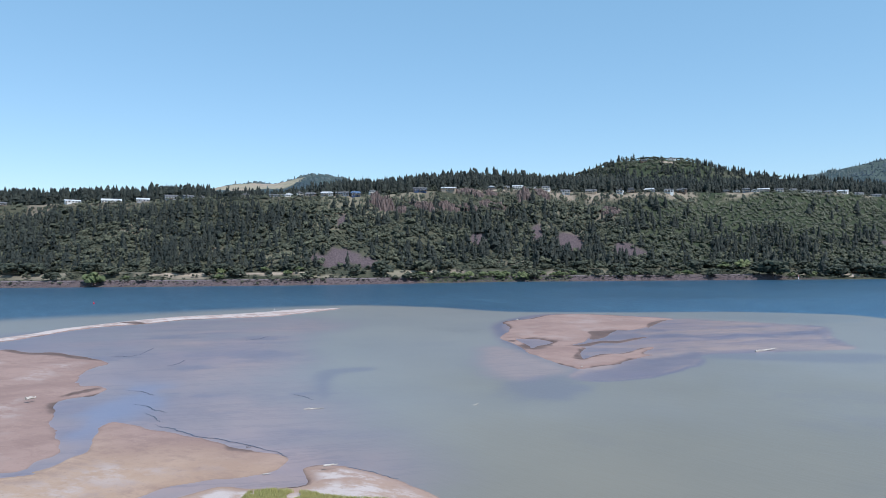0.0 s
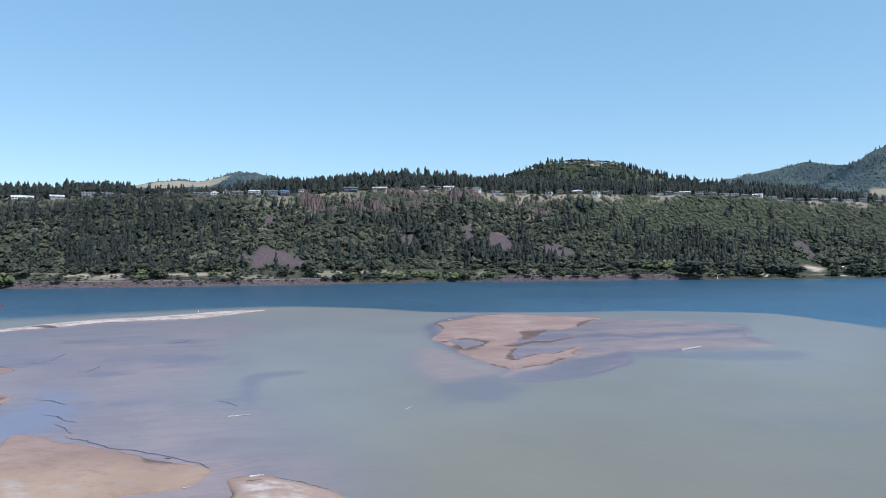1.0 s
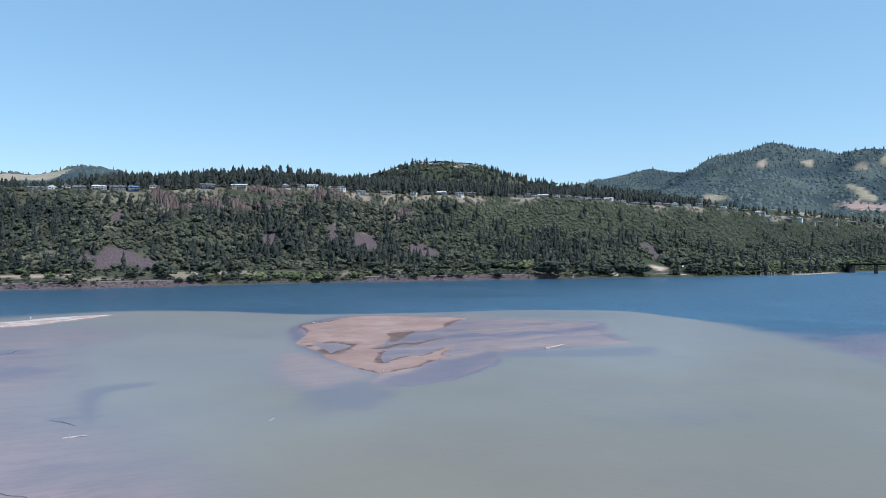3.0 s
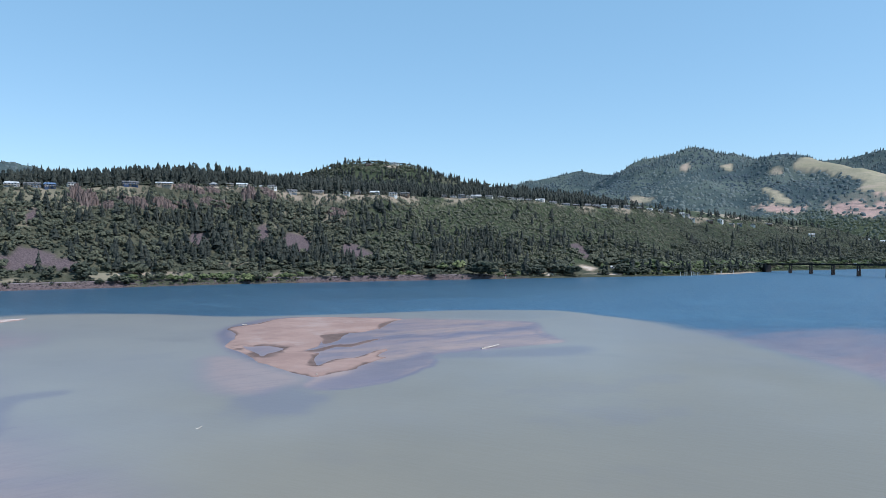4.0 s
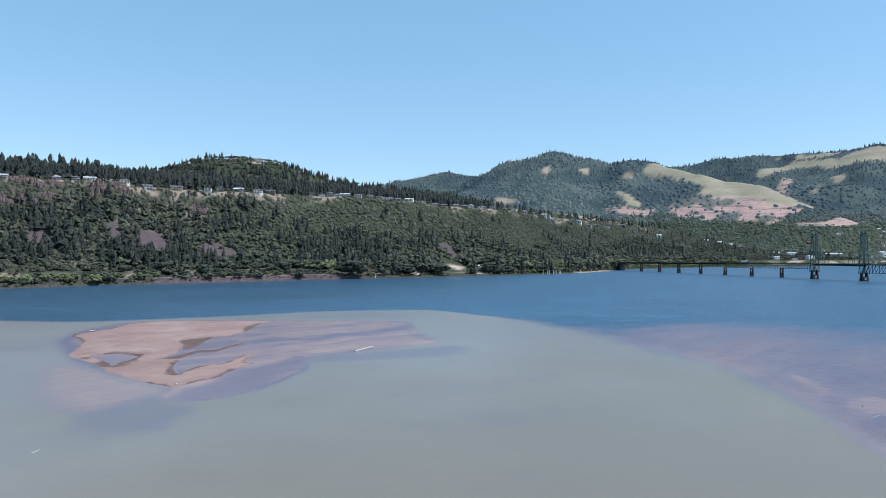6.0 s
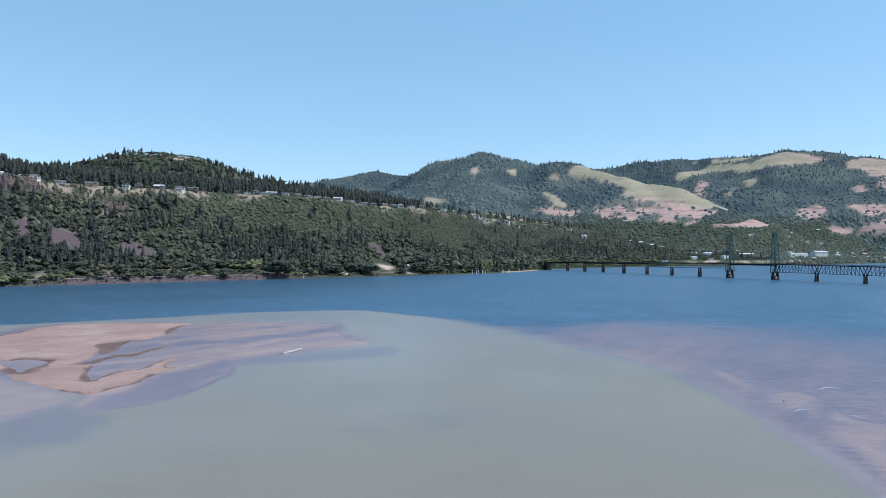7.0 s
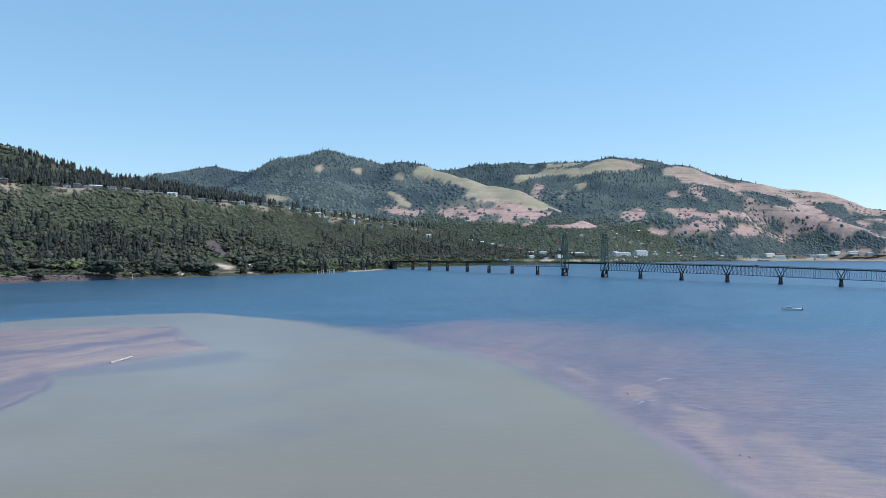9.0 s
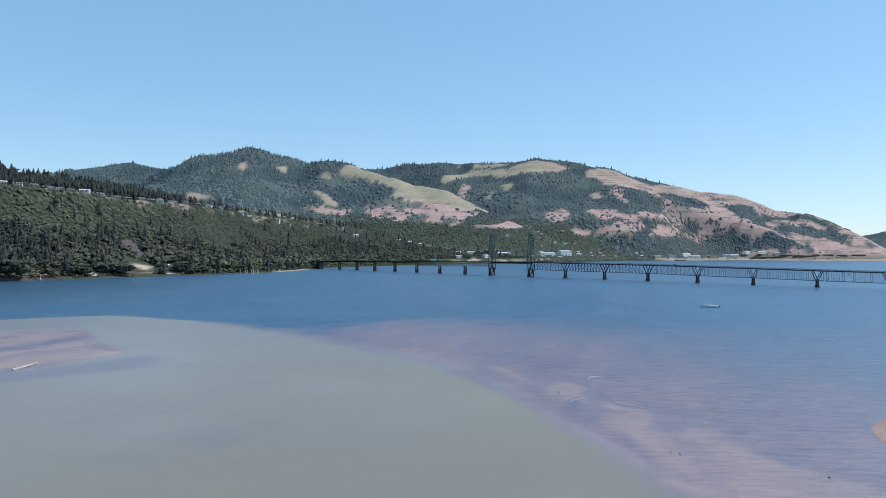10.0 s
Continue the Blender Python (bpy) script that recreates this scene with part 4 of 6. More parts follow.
def plant(name, label, shapes, x, y, size, wide, tint, mat, rng, sink=0.03, smooth=True, drape=0.0):
    """One mesh of many plants, each a turned and scaled copy of one of the shapes; drape: how far they lean with the slope."""
    z = terrain(x, y)
    gx, gy = ((terrain(x + 4, y) - z) / 4 * drape, (terrain(x, y + 4) - z) / 4 * drape) if drape else (z * 0, z * 0)
    kind, turn = rng.integers(0, len(shapes), len(x)), rng.random(len(x)) * 6.2832
    vs, fs, ts, n = [], [], [], 0
    for k, (v, f) in enumerate(shapes):
        i = np.nonzero(kind == k)[0]
        if not len(i):
            continue
        c, s = np.cos(turn[i])[:, None], np.sin(turn[i])[:, None]
        w, h = (size[i] * wide[i])[:, None], size[i][:, None]
        dx, dy = (v[:, 0] * c - v[:, 1] * s) * w, (v[:, 0] * s + v[:, 1] * c) * w
        q = np.stack([dx + x[i][:, None], dy + y[i][:, None], (v[:, 2] - sink) * h + z[i][:, None] + gx[i][:, None] * dx + gy[i][:, None] * dy], -1)
        vs.append(q.reshape(-1, 3))
        fs.append((f[None] + (n + len(v) * np.arange(len(i)))[:, None, None]).reshape(-1, 3))
        ts.append(np.repeat(tint[i], len(v)))
        n += len(v) * len(i)
    ob = mesh_from(name, np.concatenate(vs), np.concatenate(fs), mat, smooth, {"tint": np.concatenate(ts)})
    return tagged(ob, label, "forest", kind="stuff")


def scatter(rng, x0, x1, y0, y1, gap):
    gx, gy = np.meshgrid(np.arange(x0, x1, gap), np.arange(y0, y1, gap), indexing="ij")
    x, y = gx.ravel() + rng.uniform(-0.55, 0.55, gx.size) * gap, gy.ravel() + rng.uniform(-0.55, 0.55, gx.size) * gap
    az = np.degrees(np.arctan2(x, y))
    ok = (az > -42) & (az < 86) & (np.hypot(x, y) < 4900)
    return x[ok], y[ok]


def clear_of_houses(x, y):
    ok = np.ones(len(x), bool)
    half = np.concatenate([np.array([r[1] for r in HOUSE_ROWS]) / 2 + 2.5, TOWN_W / 2 + 2, np.full(len(SPOTS), 9.0), [11.0, 11.0, 24.0, 13.0]])
    front = np.concatenate([np.where(HOUSE_X < 320, 13.0, 17.0), np.full(len(TOWN_X), 45.0), np.full(len(SPOTS), 40.0), [24.0, 24.0, 75.0, 75.0]])
    for hx, hy, hw, hf in zip(np.concatenate([HOUSE_X, TOWN_X, SPOTS[:, 0], [262, 318, 535, 579]]), np.concatenate([HOUSE_Y, TOWN_Y, SPOTS[:, 1], [1458, 1462, 1031, 1026]]), half, front):
        far = math.hypot(hx, hy)
        ux, uy = hx / far, hy / far
        ahead, side = (x - hx) * ux + (y - hy) * uy, (x - hx) * uy - (y - hy) * ux
        ok &= ~((np.abs(side) < hw) & (ahead > -hf) & (ahead < 14))
    return ok


def build_woods():
    rng = np.random.default_rng(21)
    firs = [conifer_shape(rng, 7, 8, g) for g in (0.19, 0.22, 0.26) for _ in range(3)] + [conifer_shape(rng, 6, 7, 0.28, 0.35) for _ in range(4)] + [pine_shape(rng) for _ in range(5)]
    spires = [conifer_shape(rng, 7, 7, g, 0.34) for g in (0.19, 0.23, 0.27, 0.31) for _ in range(4)] + [pine_shape(rng) for _ in range(6)]
    thin = [conifer_shape(rng, 2, 5) for _ in range(8)]
    low = [oak_shape(rng, 6, 0.36, 0.225, 15) for _ in range(14)]
    bushes = [mound_shape(rng) for _ in range(10)]
    mats = [oak_shape(rng, 3, 0.34, 0.32, 10) for _ in range(14)]
    # the bluff and its brow
    x, y = scatter(rng, -900, 1950, 600, 1800, 7.0)
    s = y - shore(x)
    w = np.interp(x, RIM_X, RIM_W) / 0.96
    hill = np.hypot((x - 320) / 420, (y - 1420) / 170) < 1
    ok = (s > 60) & ((s < w + 125) | hill)
    bare = np.maximum(np.maximum(patch(x, y, SCREE), patch(x, y, CLIFF) * 0.6), patch(x, y, BARE))
    ok &= bare < rng.random(len(x)) * 0.95 + 0.06
    ok &= patch(x * 1.014, y * 1.014, CLIFF) < 0.4 + 0.5 * (rng.random(len(x)) < 0.15)
    gaps = fbm(x / 48 + 9, y / 48, 3)
    east = step(150, 260, x)
    ok &= rng.random(len(x)) < np.maximum(np.clip(0.92 - 2.2 * np.clip(gaps - 0.12, 0, 1), 0.12, 1), 0.9 * east) * np.where(x > 1100, 0.75, 1)
    ok &= clear_of_houses(x, y)
    x, y, s, w, east = x[ok], y[ok], s[ok], w[ok], east[ok]
    brow = (s > w - 24) & (s < w + 22)
    back = s > w + 26
    on_hill = back & (s > w + 110)
    grove = fbm(x / 130 + 2, y / 80, 3)
    chance = np.where(back, 0.84, np.clip(0.34 + 0.10 * (x < 150) + 1.3 * grove, 0.05, 0.8))
    chance = np.where(brow & ~back, 0.10, chance)
    upper = step(0.42, 0.62, s / w + 0.35 * fbm(x / 90 + 4, y / 90, 3))
    chance = np.where((x > 150) & ~back, chance * (1 - 0.86 * upper * east), chance)
    chance = np.where(on_hill, 0.35, chance)
    chance = np.where((x > 700) & back, 0.05, chance)
    chance = np.where((x > 900) & ~back, 0.3 * chance, chance)
    fir = rng.random(len(x)) < chance
    size = np.where(back, rng.uniform(15, 25, len(x)), rng.uniform(10, 22, len(x)))
    size = size * np.clip(1 + 0.4 * fbm(x / 22 + 6, y / 22, 3), 0.65, 1.35)
    size = size * np.where(back, np.interp(x, [-640, -480, -445, -310, -270, -90, 200, 420], [1.1, 1.1, 0.6, 0.64, 1.05, 1.15, 1.05, 0.88]), 1)
    size = np.where(on_hill, rng.uniform(9, 16, len(x)), size)
    size = np.where(brow & ~back, rng.uniform(5, 11, len(x)), size)
    crown = np.hypot((x - 285) / 75, (y - 1455) / 45) < 1
    fir &= ~(crown & (rng.random(len(x)) < 0.85))
    tall = fir & back
    n = tall.sum()
    plant("conifer_forest", "dark green fir forest along the top of the bluff", spires, x[tall], y[tall], size[tall], rng.uniform(0.9, 1.25, n), np.clip(rng.beta(1.0, 1.6, n) + 0.3 * grove[tall], 0, 1), CONIFER, rng)
    fir &= ~back
    n = fir.sum()
    plant("conifer_forest", "dark green firs scattered over the bluff slope", firs, x[fir], y[fir], size[fir], rng.uniform(0.85, 1.25, n), np.clip(rng.beta(1.1, 1.5, n) + 0.3 * grove[fir], 0, 1), CONIFER, rng)
    fir |= tall
    bx, by = scatter(rng, -900, 760, 700, 1500, 5.6)
    bs = by - shore(bx) - np.interp(bx, RIM_X, RIM_W) / 0.96
    ok = (bs > 24) & (bs < 84) & clear_of_houses(bx, by) & (rng.random(len(bx)) < np.where((bx > -455) & (bx < -300), 0.25, 0.9))
    bx, by = bx[ok], by[ok]
    n = len(bx)
    plant("conifer_forest", "dark green firs close behind the rim houses", spires, bx, by, rng.uniform(12, 28, n) * np.where((bx > -455) & (bx < -300), 0.8, 1.0) * (1 - 0.2 * step(60, 200, bx)), rng.uniform(0.85, 1.25, n), np.clip(rng.beta(1.0, 1.6, n), 0, 1), CONIFER, rng)
    leaf = ~fir & (~((upper * east > 0.5) & (rng.random(len(x)) < 0.93)) | crown)
    n = leaf.sum()
    canopy = (upper * east)[leaf] > 0.5
    size = np.where(brow[leaf], rng.uniform(2, 5, n), np.where(canopy, rng.uniform(5, 8.5, n), rng.uniform(5.5, 13, n)))
    tint = np.where(canopy, rng.normal(0.52, 0.12, n) + 0.3 * fbm(x[leaf] / 60, y[leaf] / 60, 3), rng.beta(1.3, 1.9, n) - 0.2 * grove[leaf])
    wide = np.where(canopy, rng.uniform(1.0, 1.4, n), rng.uniform(0.8, 1.3, n))
    plant("oak_woodland", "grey-green scrub oak woodland on the slope", low, x[leaf], y[leaf], size, wide, np.clip(tint, 0, 1.1), OAK, rng, drape=0.5, smooth=False)
    # close low canopy of the slope, up to the houses
    x, y = scatter(rng, -900, 1950, 640, 1800, 5.2)
    s = y - shore(x)
    w = np.interp(x, RIM_X, RIM_W) / 0.96
    thin_out = np.maximum(0.62 + 0.45 * step(0.55, 0.75, s / w) * step(100, 0, x) + 0.5 * fbm(x / 40 + 3, y / 40, 3), 0.92 * step(130, 260, x))
    ok = (s > 60) & (s < w + 4) & (rng.random(len(x)) < thin_out) & (np.maximum(np.maximum(patch(x, y, SCREE), patch(x, y, BARE)), 0.6 * patch(x, y, CLIFF)) < 0.4) & clear_of_houses(x, y)
    x, y = x[ok], y[ok]
    n = len(x)
    plant("oak_scrub", "low olive-green oak scrub covering the slope", mats, x, y, rng.uniform(3.0, 4.8, n) * np.where(rng.random(n) < 0.12, 1.5, 1), rng.uniform(1.2, 1.8, n), np.clip(rng.normal(0.45, 0.2, n) + 0.4 * fbm(x / 60, y / 60, 3) - 0.10 * step(150, 0, x) + 0.12 * step(180, 420, x) - 0.24 * step(550, 850, x), 0, 1), OAK, rng, drape=0.9, smooth=False)
    # scrub and bushes of the shore bank
    x, y = scatter(rng, -900, 1500, 560, 1400, 5.6)
    s = y - shore(x)
    ok = (s > 3) & (s < 64) & (patch(x, y, SCREE) < 0.4) & (patch(x, y, BARE) < 0.4)
    lush = step(-130, -70, x) * step(80, 40, x) + step(330, 480, x)
    near = np.where(s < 22, 0.30 + 0.35 * step(0.0, 0.25, fbm(x / 60 + 5, y / 60, 3)) + 0.45 * lush, 0.30)
    ok &= rng.random(len(x)) < np.where((s > 36) & (s < 48) & (x < 330), 0.12, near)
    ok &= clear_of_houses(x, y)
    ok |= clear_of_houses(x, y) & (x > 400) & (x < 1000) & (s > 3) & (s < 64) & (rng.random(len(x)) < 0.8) & (patch(x, y, BARE) < 0.3) & ~((np.abs(x - 530) < 24) & (s < 56)) & ~((np.abs(x - 572) < 14) & (s < 50))
    x, y, s, lush = x[ok], y[ok], s[ok], lush[ok]
    n = len(x)
    size = np.where(s < 23, rng.uniform(2, 5.2, n), np.where(x < 0, rng.uniform(3.5, 8, n), rng.uniform(5, 11, n))) * (1 + 0.9 * step(400, 520, x) * (s > 10))
    wide, tint = rng.uniform(0.9, 1.4, n), np.clip(rng.beta(0.9, 1.7, n) + 0.2 * (s < 24), 0, 1.2)
    green = ((x > 480) & (s < 50) & (rng.random(n) < 0.62)) | ((x > -115) & (x < 80) & (s < 30) & (rng.random(n) < 0.6))
    plant("shore_scrub", "mixed dark green scrub along the rocky river bank", low, x[~green], y[~green], size[~green], wide[~green], tint[~green], OAK, rng, smooth=False)
    plant("shore_willows", "light green willow thickets along the water", low, x[green], y[green], size[green], wide[green], tint[green] * 0.8, WILLOW, rng, smooth=False)
    # lower slopes and town beyond the bridge
    x, y = scatter(rng, 1400, 3600, 1050, 2200, 10.5)
    s = y - shore(x)
    z = terrain(x, y)
    ok = (s > np.where(x < 2900, 6, 25)) & (z < 190) & (z > 0.8) & (rng.random(len(x)) < np.where(x < 2900, 0.9, 0.45)) & clear_of_houses(x, y) & (region(x, y, OPEN + EARTH) < 0.5) & ~((x > 2950) & (s < 60))
    ok &= ~((x < 1950) & (s < np.interp(x, RIM_X, RIM_W) / 0.96 + 125))
    x, y = x[ok], y[ok]
    n = len(x)
    plant("town_trees", "mixed green trees round the riverside town", mats[:10] + bushes[:4] + thin[:2], x, y, rng.uniform(5, 11, n), rng.uniform(1.0, 1.6, n), np.clip(rng.beta(2, 2.6, n), 0, 1), TOWN_LEAF, rng, drape=0.8)
    # forests of the far hills
    x, y = scatter(rng, -2000, 4500, 700, 4700, 18.5)
    s = y - shore(x)
    dist = np.hypot(x, y)
    ok = (dist > 1750) & (s > np.where(x > 2900, 120, 330)) & (rng.random(len(x)) < 0.85 * np.clip(forested(x, y), np.where(x > 2700, 0.09, 0.04) + 0.22 * region(x, y, EARTH), 1)) & (region(x, y, OPEN, bias=9.0) * (1 - region(x, y, COPSE)) < 0.5 + 0.5 * (rng.random(len(x)) < 0.07 + 0.10 * region(x, y, GRASS_RIDGE)))
    x, y = x[ok], y[ok]
    z = terrain(x, y)
    # keep those on slopes that face the river or stand near a crest
    ok = terrain(x * 1.03, y * 1.03) > z - 22
    ok &= z > np.where(x > 2900, 8, 150)
    x, y = x[ok], y[ok]
    n = len(x)
    tint = np.clip(rng.normal(0.44, 0.14, n) + 1.4 * fbm(x / 190, y / 190, 4) - 0.25 * region(x, y, WOODS), 0, 1)
    fir = rng.random(n) < 0.20 + 0.45 * (region(x, y, WOODS) > 0.5) + 0.4 * (terrain(x, y) > 380) - 0.2 * (x > 3300) + 0.5 * region(x, y, OPEN)
    k = fir.sum()
    plant("hill_forest", "conifer forest on the far hills, coloured blue-green with haze", thin, x[fir], y[fir], rng.uniform(8, 15, k) * np.where(terrain(x[fir], y[fir]) > 400, 1.3, 1.0), rng.uniform(1.1, 1.6, k), tint[fir] * 0.9, HAZED_WOOD, rng)
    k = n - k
    plant("hill_oaks", "grey-green oak scrub on the far hills", bushes, x[~fir], y[~fir], rng.uniform(4.0, 10.0, k) * np.where(x[~fir] > 3050, 0.72, 1), rng.uniform(1.8, 2.8, k), tint[~fir], HAZED_WOOD, rng, drape=1.0)
    # close scrub in the folds of the eastern hill
    x, y = scatter(rng, 2900, 4400, 680, 1900, 10.0)
    folds = np.maximum(region(x, y, COPSE_EAST), 0.5 * step(0.12, 0.28, fbm((0.36 * x - 0.93 * y) / 160 + 2, (0.93 * x + 0.36 * y) / 50, 5)) * step(3000, 3100, x))
    z = terrain(x, y)
    ok = (rng.random(len(x)) < 0.85 * folds) & (y - shore(x) > 120) & (z > 10) & (region(x, y, GRASS_EAST, bias=9.0) < 0.5)
    x, y = x[ok], y[ok]
    n = len(x)
    plant("hill_scrub", "dense grey-green scrub in the folds of the dry hill", bushes, x, y, rng.uniform(3.0, 6.0, n), rng.uniform(1.8, 3.0, n), np.clip(rng.normal(0.30, 0.12, n), 0, 1), HAZED_WOOD, rng, drape=1.0)


build_woods()

# ---- things ----
def part(name, bm, mat, parent=None, label="", smooth=False):
    me = bpy.data.meshes.new(name)
    bm.to_mesh(me)
    bm.free()
    me.materials.append(mat)
    if smooth:
        me.polygons.foreach_set("use_smooth", [True] * len(me.polygons))
    ob = new(name, me)
    if parent:
        ob.parent = parent
    if label:
        ob["label"] = label
    return ob


def box(bm, x0, x1, y0, y1, z0, z1, m=None):
    r = bmesh.ops.create_cube(bm, size=1)["verts"]
    q = Matrix.LocRotScale(((x0 + x1) / 2, (y0 + y1) / 2, (z0 + z1) / 2), None, (x1 - x0, y1 - y0, z1 - z0))
    bmesh.ops.transform(bm, matrix=(m @ q) if m else q, verts=r)
    return r


def beam(bm, a, b, w, h=None):
    """A bar of square section from a to b."""
    a, b = Vector(a), Vector(b)
    d = b - a
    q = Matrix.Translation((a + b) / 2) @ d.to_track_quat("Z", "X").to_matrix().to_4x4() @ Matrix.Diagonal((w, h or w, d.length, 1))
    bmesh.ops.transform(bm, matrix=q, verts=bmesh.ops.create_cube(bm, size=1)["verts"])


def rod(bm, a, b, r0, r1, sides=6):
    a, b = Vector(a), Vector(b)
    d = b - a
    q = Matrix.Translation((a + b) / 2) @ d.to_track_quat("Z", "X").to_matrix().to_4x4()
    bmesh.ops.create_cone(bm, cap_ends=True, segments=sides, radius1=r0, radius2=r1, depth=d.length, matrix=q)


def bevelled(bm, width=0.05):
    bmesh.ops.bevel(bm, geom=bm.edges[:], offset=width, segments=1, affect="EDGES")


def mesh_part(name, v, f, mat, parent, tint):
    ob = mesh_from(name, v, f, mat, False, {"tint": np.full(len(v), tint)})
    ob.parent = parent
    return ob


def riverside_tree(rng, height, fir, tint, mat, label):
    """A tree with a tapered trunk, limbs and a crown of many leaf clumps."""
    root = tagged(new("fir_tree" if fir else "leafy_tree"), label, "tree", "trees along the far shore")
    bm = bmesh.new()
    rod(bm, (0, 0, -0.6), (0, 0, height * (0.9 if fir else 0.55)), height * 0.022, height * 0.006, 7)
    if not fir:
        for k in range(5):
            a = 1.26 * k + rng.random()
            rod(bm, (0, 0, height * (0.22 + 0.05 * k)), (math.cos(a) * height * 0.25, math.sin(a) * height * 0.25, height * (0.5 + 0.05 * k)), height * 0.010, height * 0.004, 5)
    part("trunk", bm, BARK, root)
    if fir:
        v, f = conifer_shape(rng, 13, 9)
    else:
        v, f = oak_shape(rng, 40, 0.40, 0.15, 15)
    v = v * (height * 1.15, height * 1.15, height)
    mesh_part("crown", v, f, mat, root, tint)
    return root


# bushes and trees of the bank: x, metres from the water, width, kind
BUSHES_WEST = [(-566, 42, 22.8, 2), (-544, 44, 19.4, 0), (-510, 17, 17.1, 0), (-483, 45, 18.9, 2), (-458, 3, 21.0, 4), (-457, 37, 18.5, 0), (-418, 43, 9.2, 1), (-408, 46, 9.2, 1), (-385, 44, 13.7, 1), (-351, 38, 13.5, 2), (-339, 41, 10.5, 3), (-319, 31, 19.2, 0), (-286, 41, 7.4, 0), (-264, 39, 10.3, 4), (-246, 10, 6.3, 1), (-236, 35, 8.8, 0)]
BUSHES_MID = [(-236, 40, 8.9, 0), (-245, 10, 6.3, 1), (-217, 8, 4.6, 1), (-189, 34, 13.3, 2), (-153, 27, 20.7, 0), (-138, 7, 8.7, 1), (-124, 6, 13.1, 1), (-112, 6, 13.2, 0), (-109, 38, 24.3, 0), (-84, 45, 18.6, 2), (-52, 10, 12.0, 3), (-36, 12, 10.3, 4), (-14, 7, 10.7, 4), (13, 4, 15.3, 3), (25, 6, 13.8, 1), (40, 47, 11.3, 0), (51, 9, 9.3, 3), (-65, 10, 10.2, 4), (-94, 12, 11.9, 1)]
BUSHES_EAST = [(172, 8, 11.3, 0), (185, 8, 7.8, 0), (198, 7, 11.4, 1), (254, 7, 18.4, 0), (135, 30, 19.5, 0), (150, 33, 13.1, 2), (171, 42, 14.7, 1), (89, 44, 19.5, 2), (110, 42, 16.4, 1), (306, 41, 21.2, 3), (331, 4, 34.5, 0), (317, 11, 20.7, 2), (362, 44, 18.1, 0), (431, 37, 22.3, 1), (467, 24, 26.3, 2), (281, 44, 14.0, 4), (291, 40, 12.6, 1), (238, 35, 20.4, 2), (218, 39, 17.0, 0)]


def build_shore_trees():
    rng = np.random.default_rng(5)
    kinds = [riverside_tree(rng, 9, False, 0.25, OAK, "rounded dark green oak on the rocky river bank"),
             riverside_tree(rng, 8, False, 0.45, OAK, "low grey-green oak beside the railway bank"),
             riverside_tree(rng, 11, False, 0.12, OAK, "tall shady oak at the foot of the bluff"),
             riverside_tree(rng, 6, False, 0.8, WILLOW, "bright yellow-green willow bush by the water"),
             riverside_tree(rng, 7, False, 0.45, WILLOW, "light green shrub on the dry shore bank"),
             riverside_tree(rng, 14, True, 0.35, CONIFER, "slender dark fir at the foot of the bluff"),
             riverside_tree(rng, 18, True, 0.2, CONIFER, "tall dark fir near the shore road")]
    first = [True] * len(kinds)
    count = 0
    for x, s, wide, k in BUSHES_WEST + BUSHES_MID + BUSHES_EAST:
        y = float(shore(x)) + s
        size = wide / (0.95 * (9, 8, 11, 6, 7)[k])
        m = pose(x, y, float(terrain(x, y)) - 0.08 * wide, 0, 0, 37 * count) @ Matrix.Diagonal((size, size, size * rng.uniform(0.8, 1.0), 1))
        if first[k]:
            kinds[k].matrix_basis = m
            first[k] = False
        else:
            copy_thing(kinds[k], m).matrix_basis = m
        count += 1
    for x in np.concatenate([np.arange(330, 960, 5.0), np.arange(-720, 330, 9.5)]):
        x = float(x) + rng.uniform(-2, 2)
        open_bank = fbm(np.array(x / 70 + 4), np.array(2.0), 3)
        for _ in range(1 if rng.random() < 0.75 else 2):
            lush = float(step(330, 420, x))
            if rng.random() < 0.28 + 0.35 * lush + 0.4 * (-115 < x < 75):
                s = rng.uniform(6, 24) + 3 * lush
                k = int(rng.choice([0, 1, 3, 4], p=[0.3, 0.3, 0.15, 0.25])) if lush < 0.5 else int(rng.choice([0, 2, 3, 5]))
                if -115 < x < 75:
                    k = int(rng.choice([3, 4, 4, 1]))
                elif open_bank > 0.1 and lush < 0.5:
                    continue
            else:
                s = rng.uniform(45, 64) if x < 420 else rng.uniform(14, 64)
                k = int(rng.choice([0, 1, 2, 4, 5, 6], p=[0.26, 0.2, 0.24, 0.1, 0.1, 0.1]))
            y = float(shore(x)) + s
            if abs(x - 535 + 0.53 * (58 - s)) < 24 or abs(x - 579 + 0.55 * (52 - s)) < 13 or abs(x - 449) < 16 and s < 34 or abs(x + 205) < 42 and s > 30 or count > 330:
                continue
            m = pose(x, y, float(terrain(x, y)) - 0.2, 0, 0, rng.uniform(0, 360)) @ Matrix.Diagonal((*(rng.uniform(0.85, 1.45) * (1 + 0.35 * lush) * np.array([rng.uniform(0.9, 1.35), rng.uniform(0.9, 1.35), 1])), 1))
            if first[k]:
                kinds[k].matrix_basis = m
                first[k] = False
            else:
                ob = copy_thing(kinds[k], m)
                ob.matrix_basis = m
            count += 1


build_shore_trees()

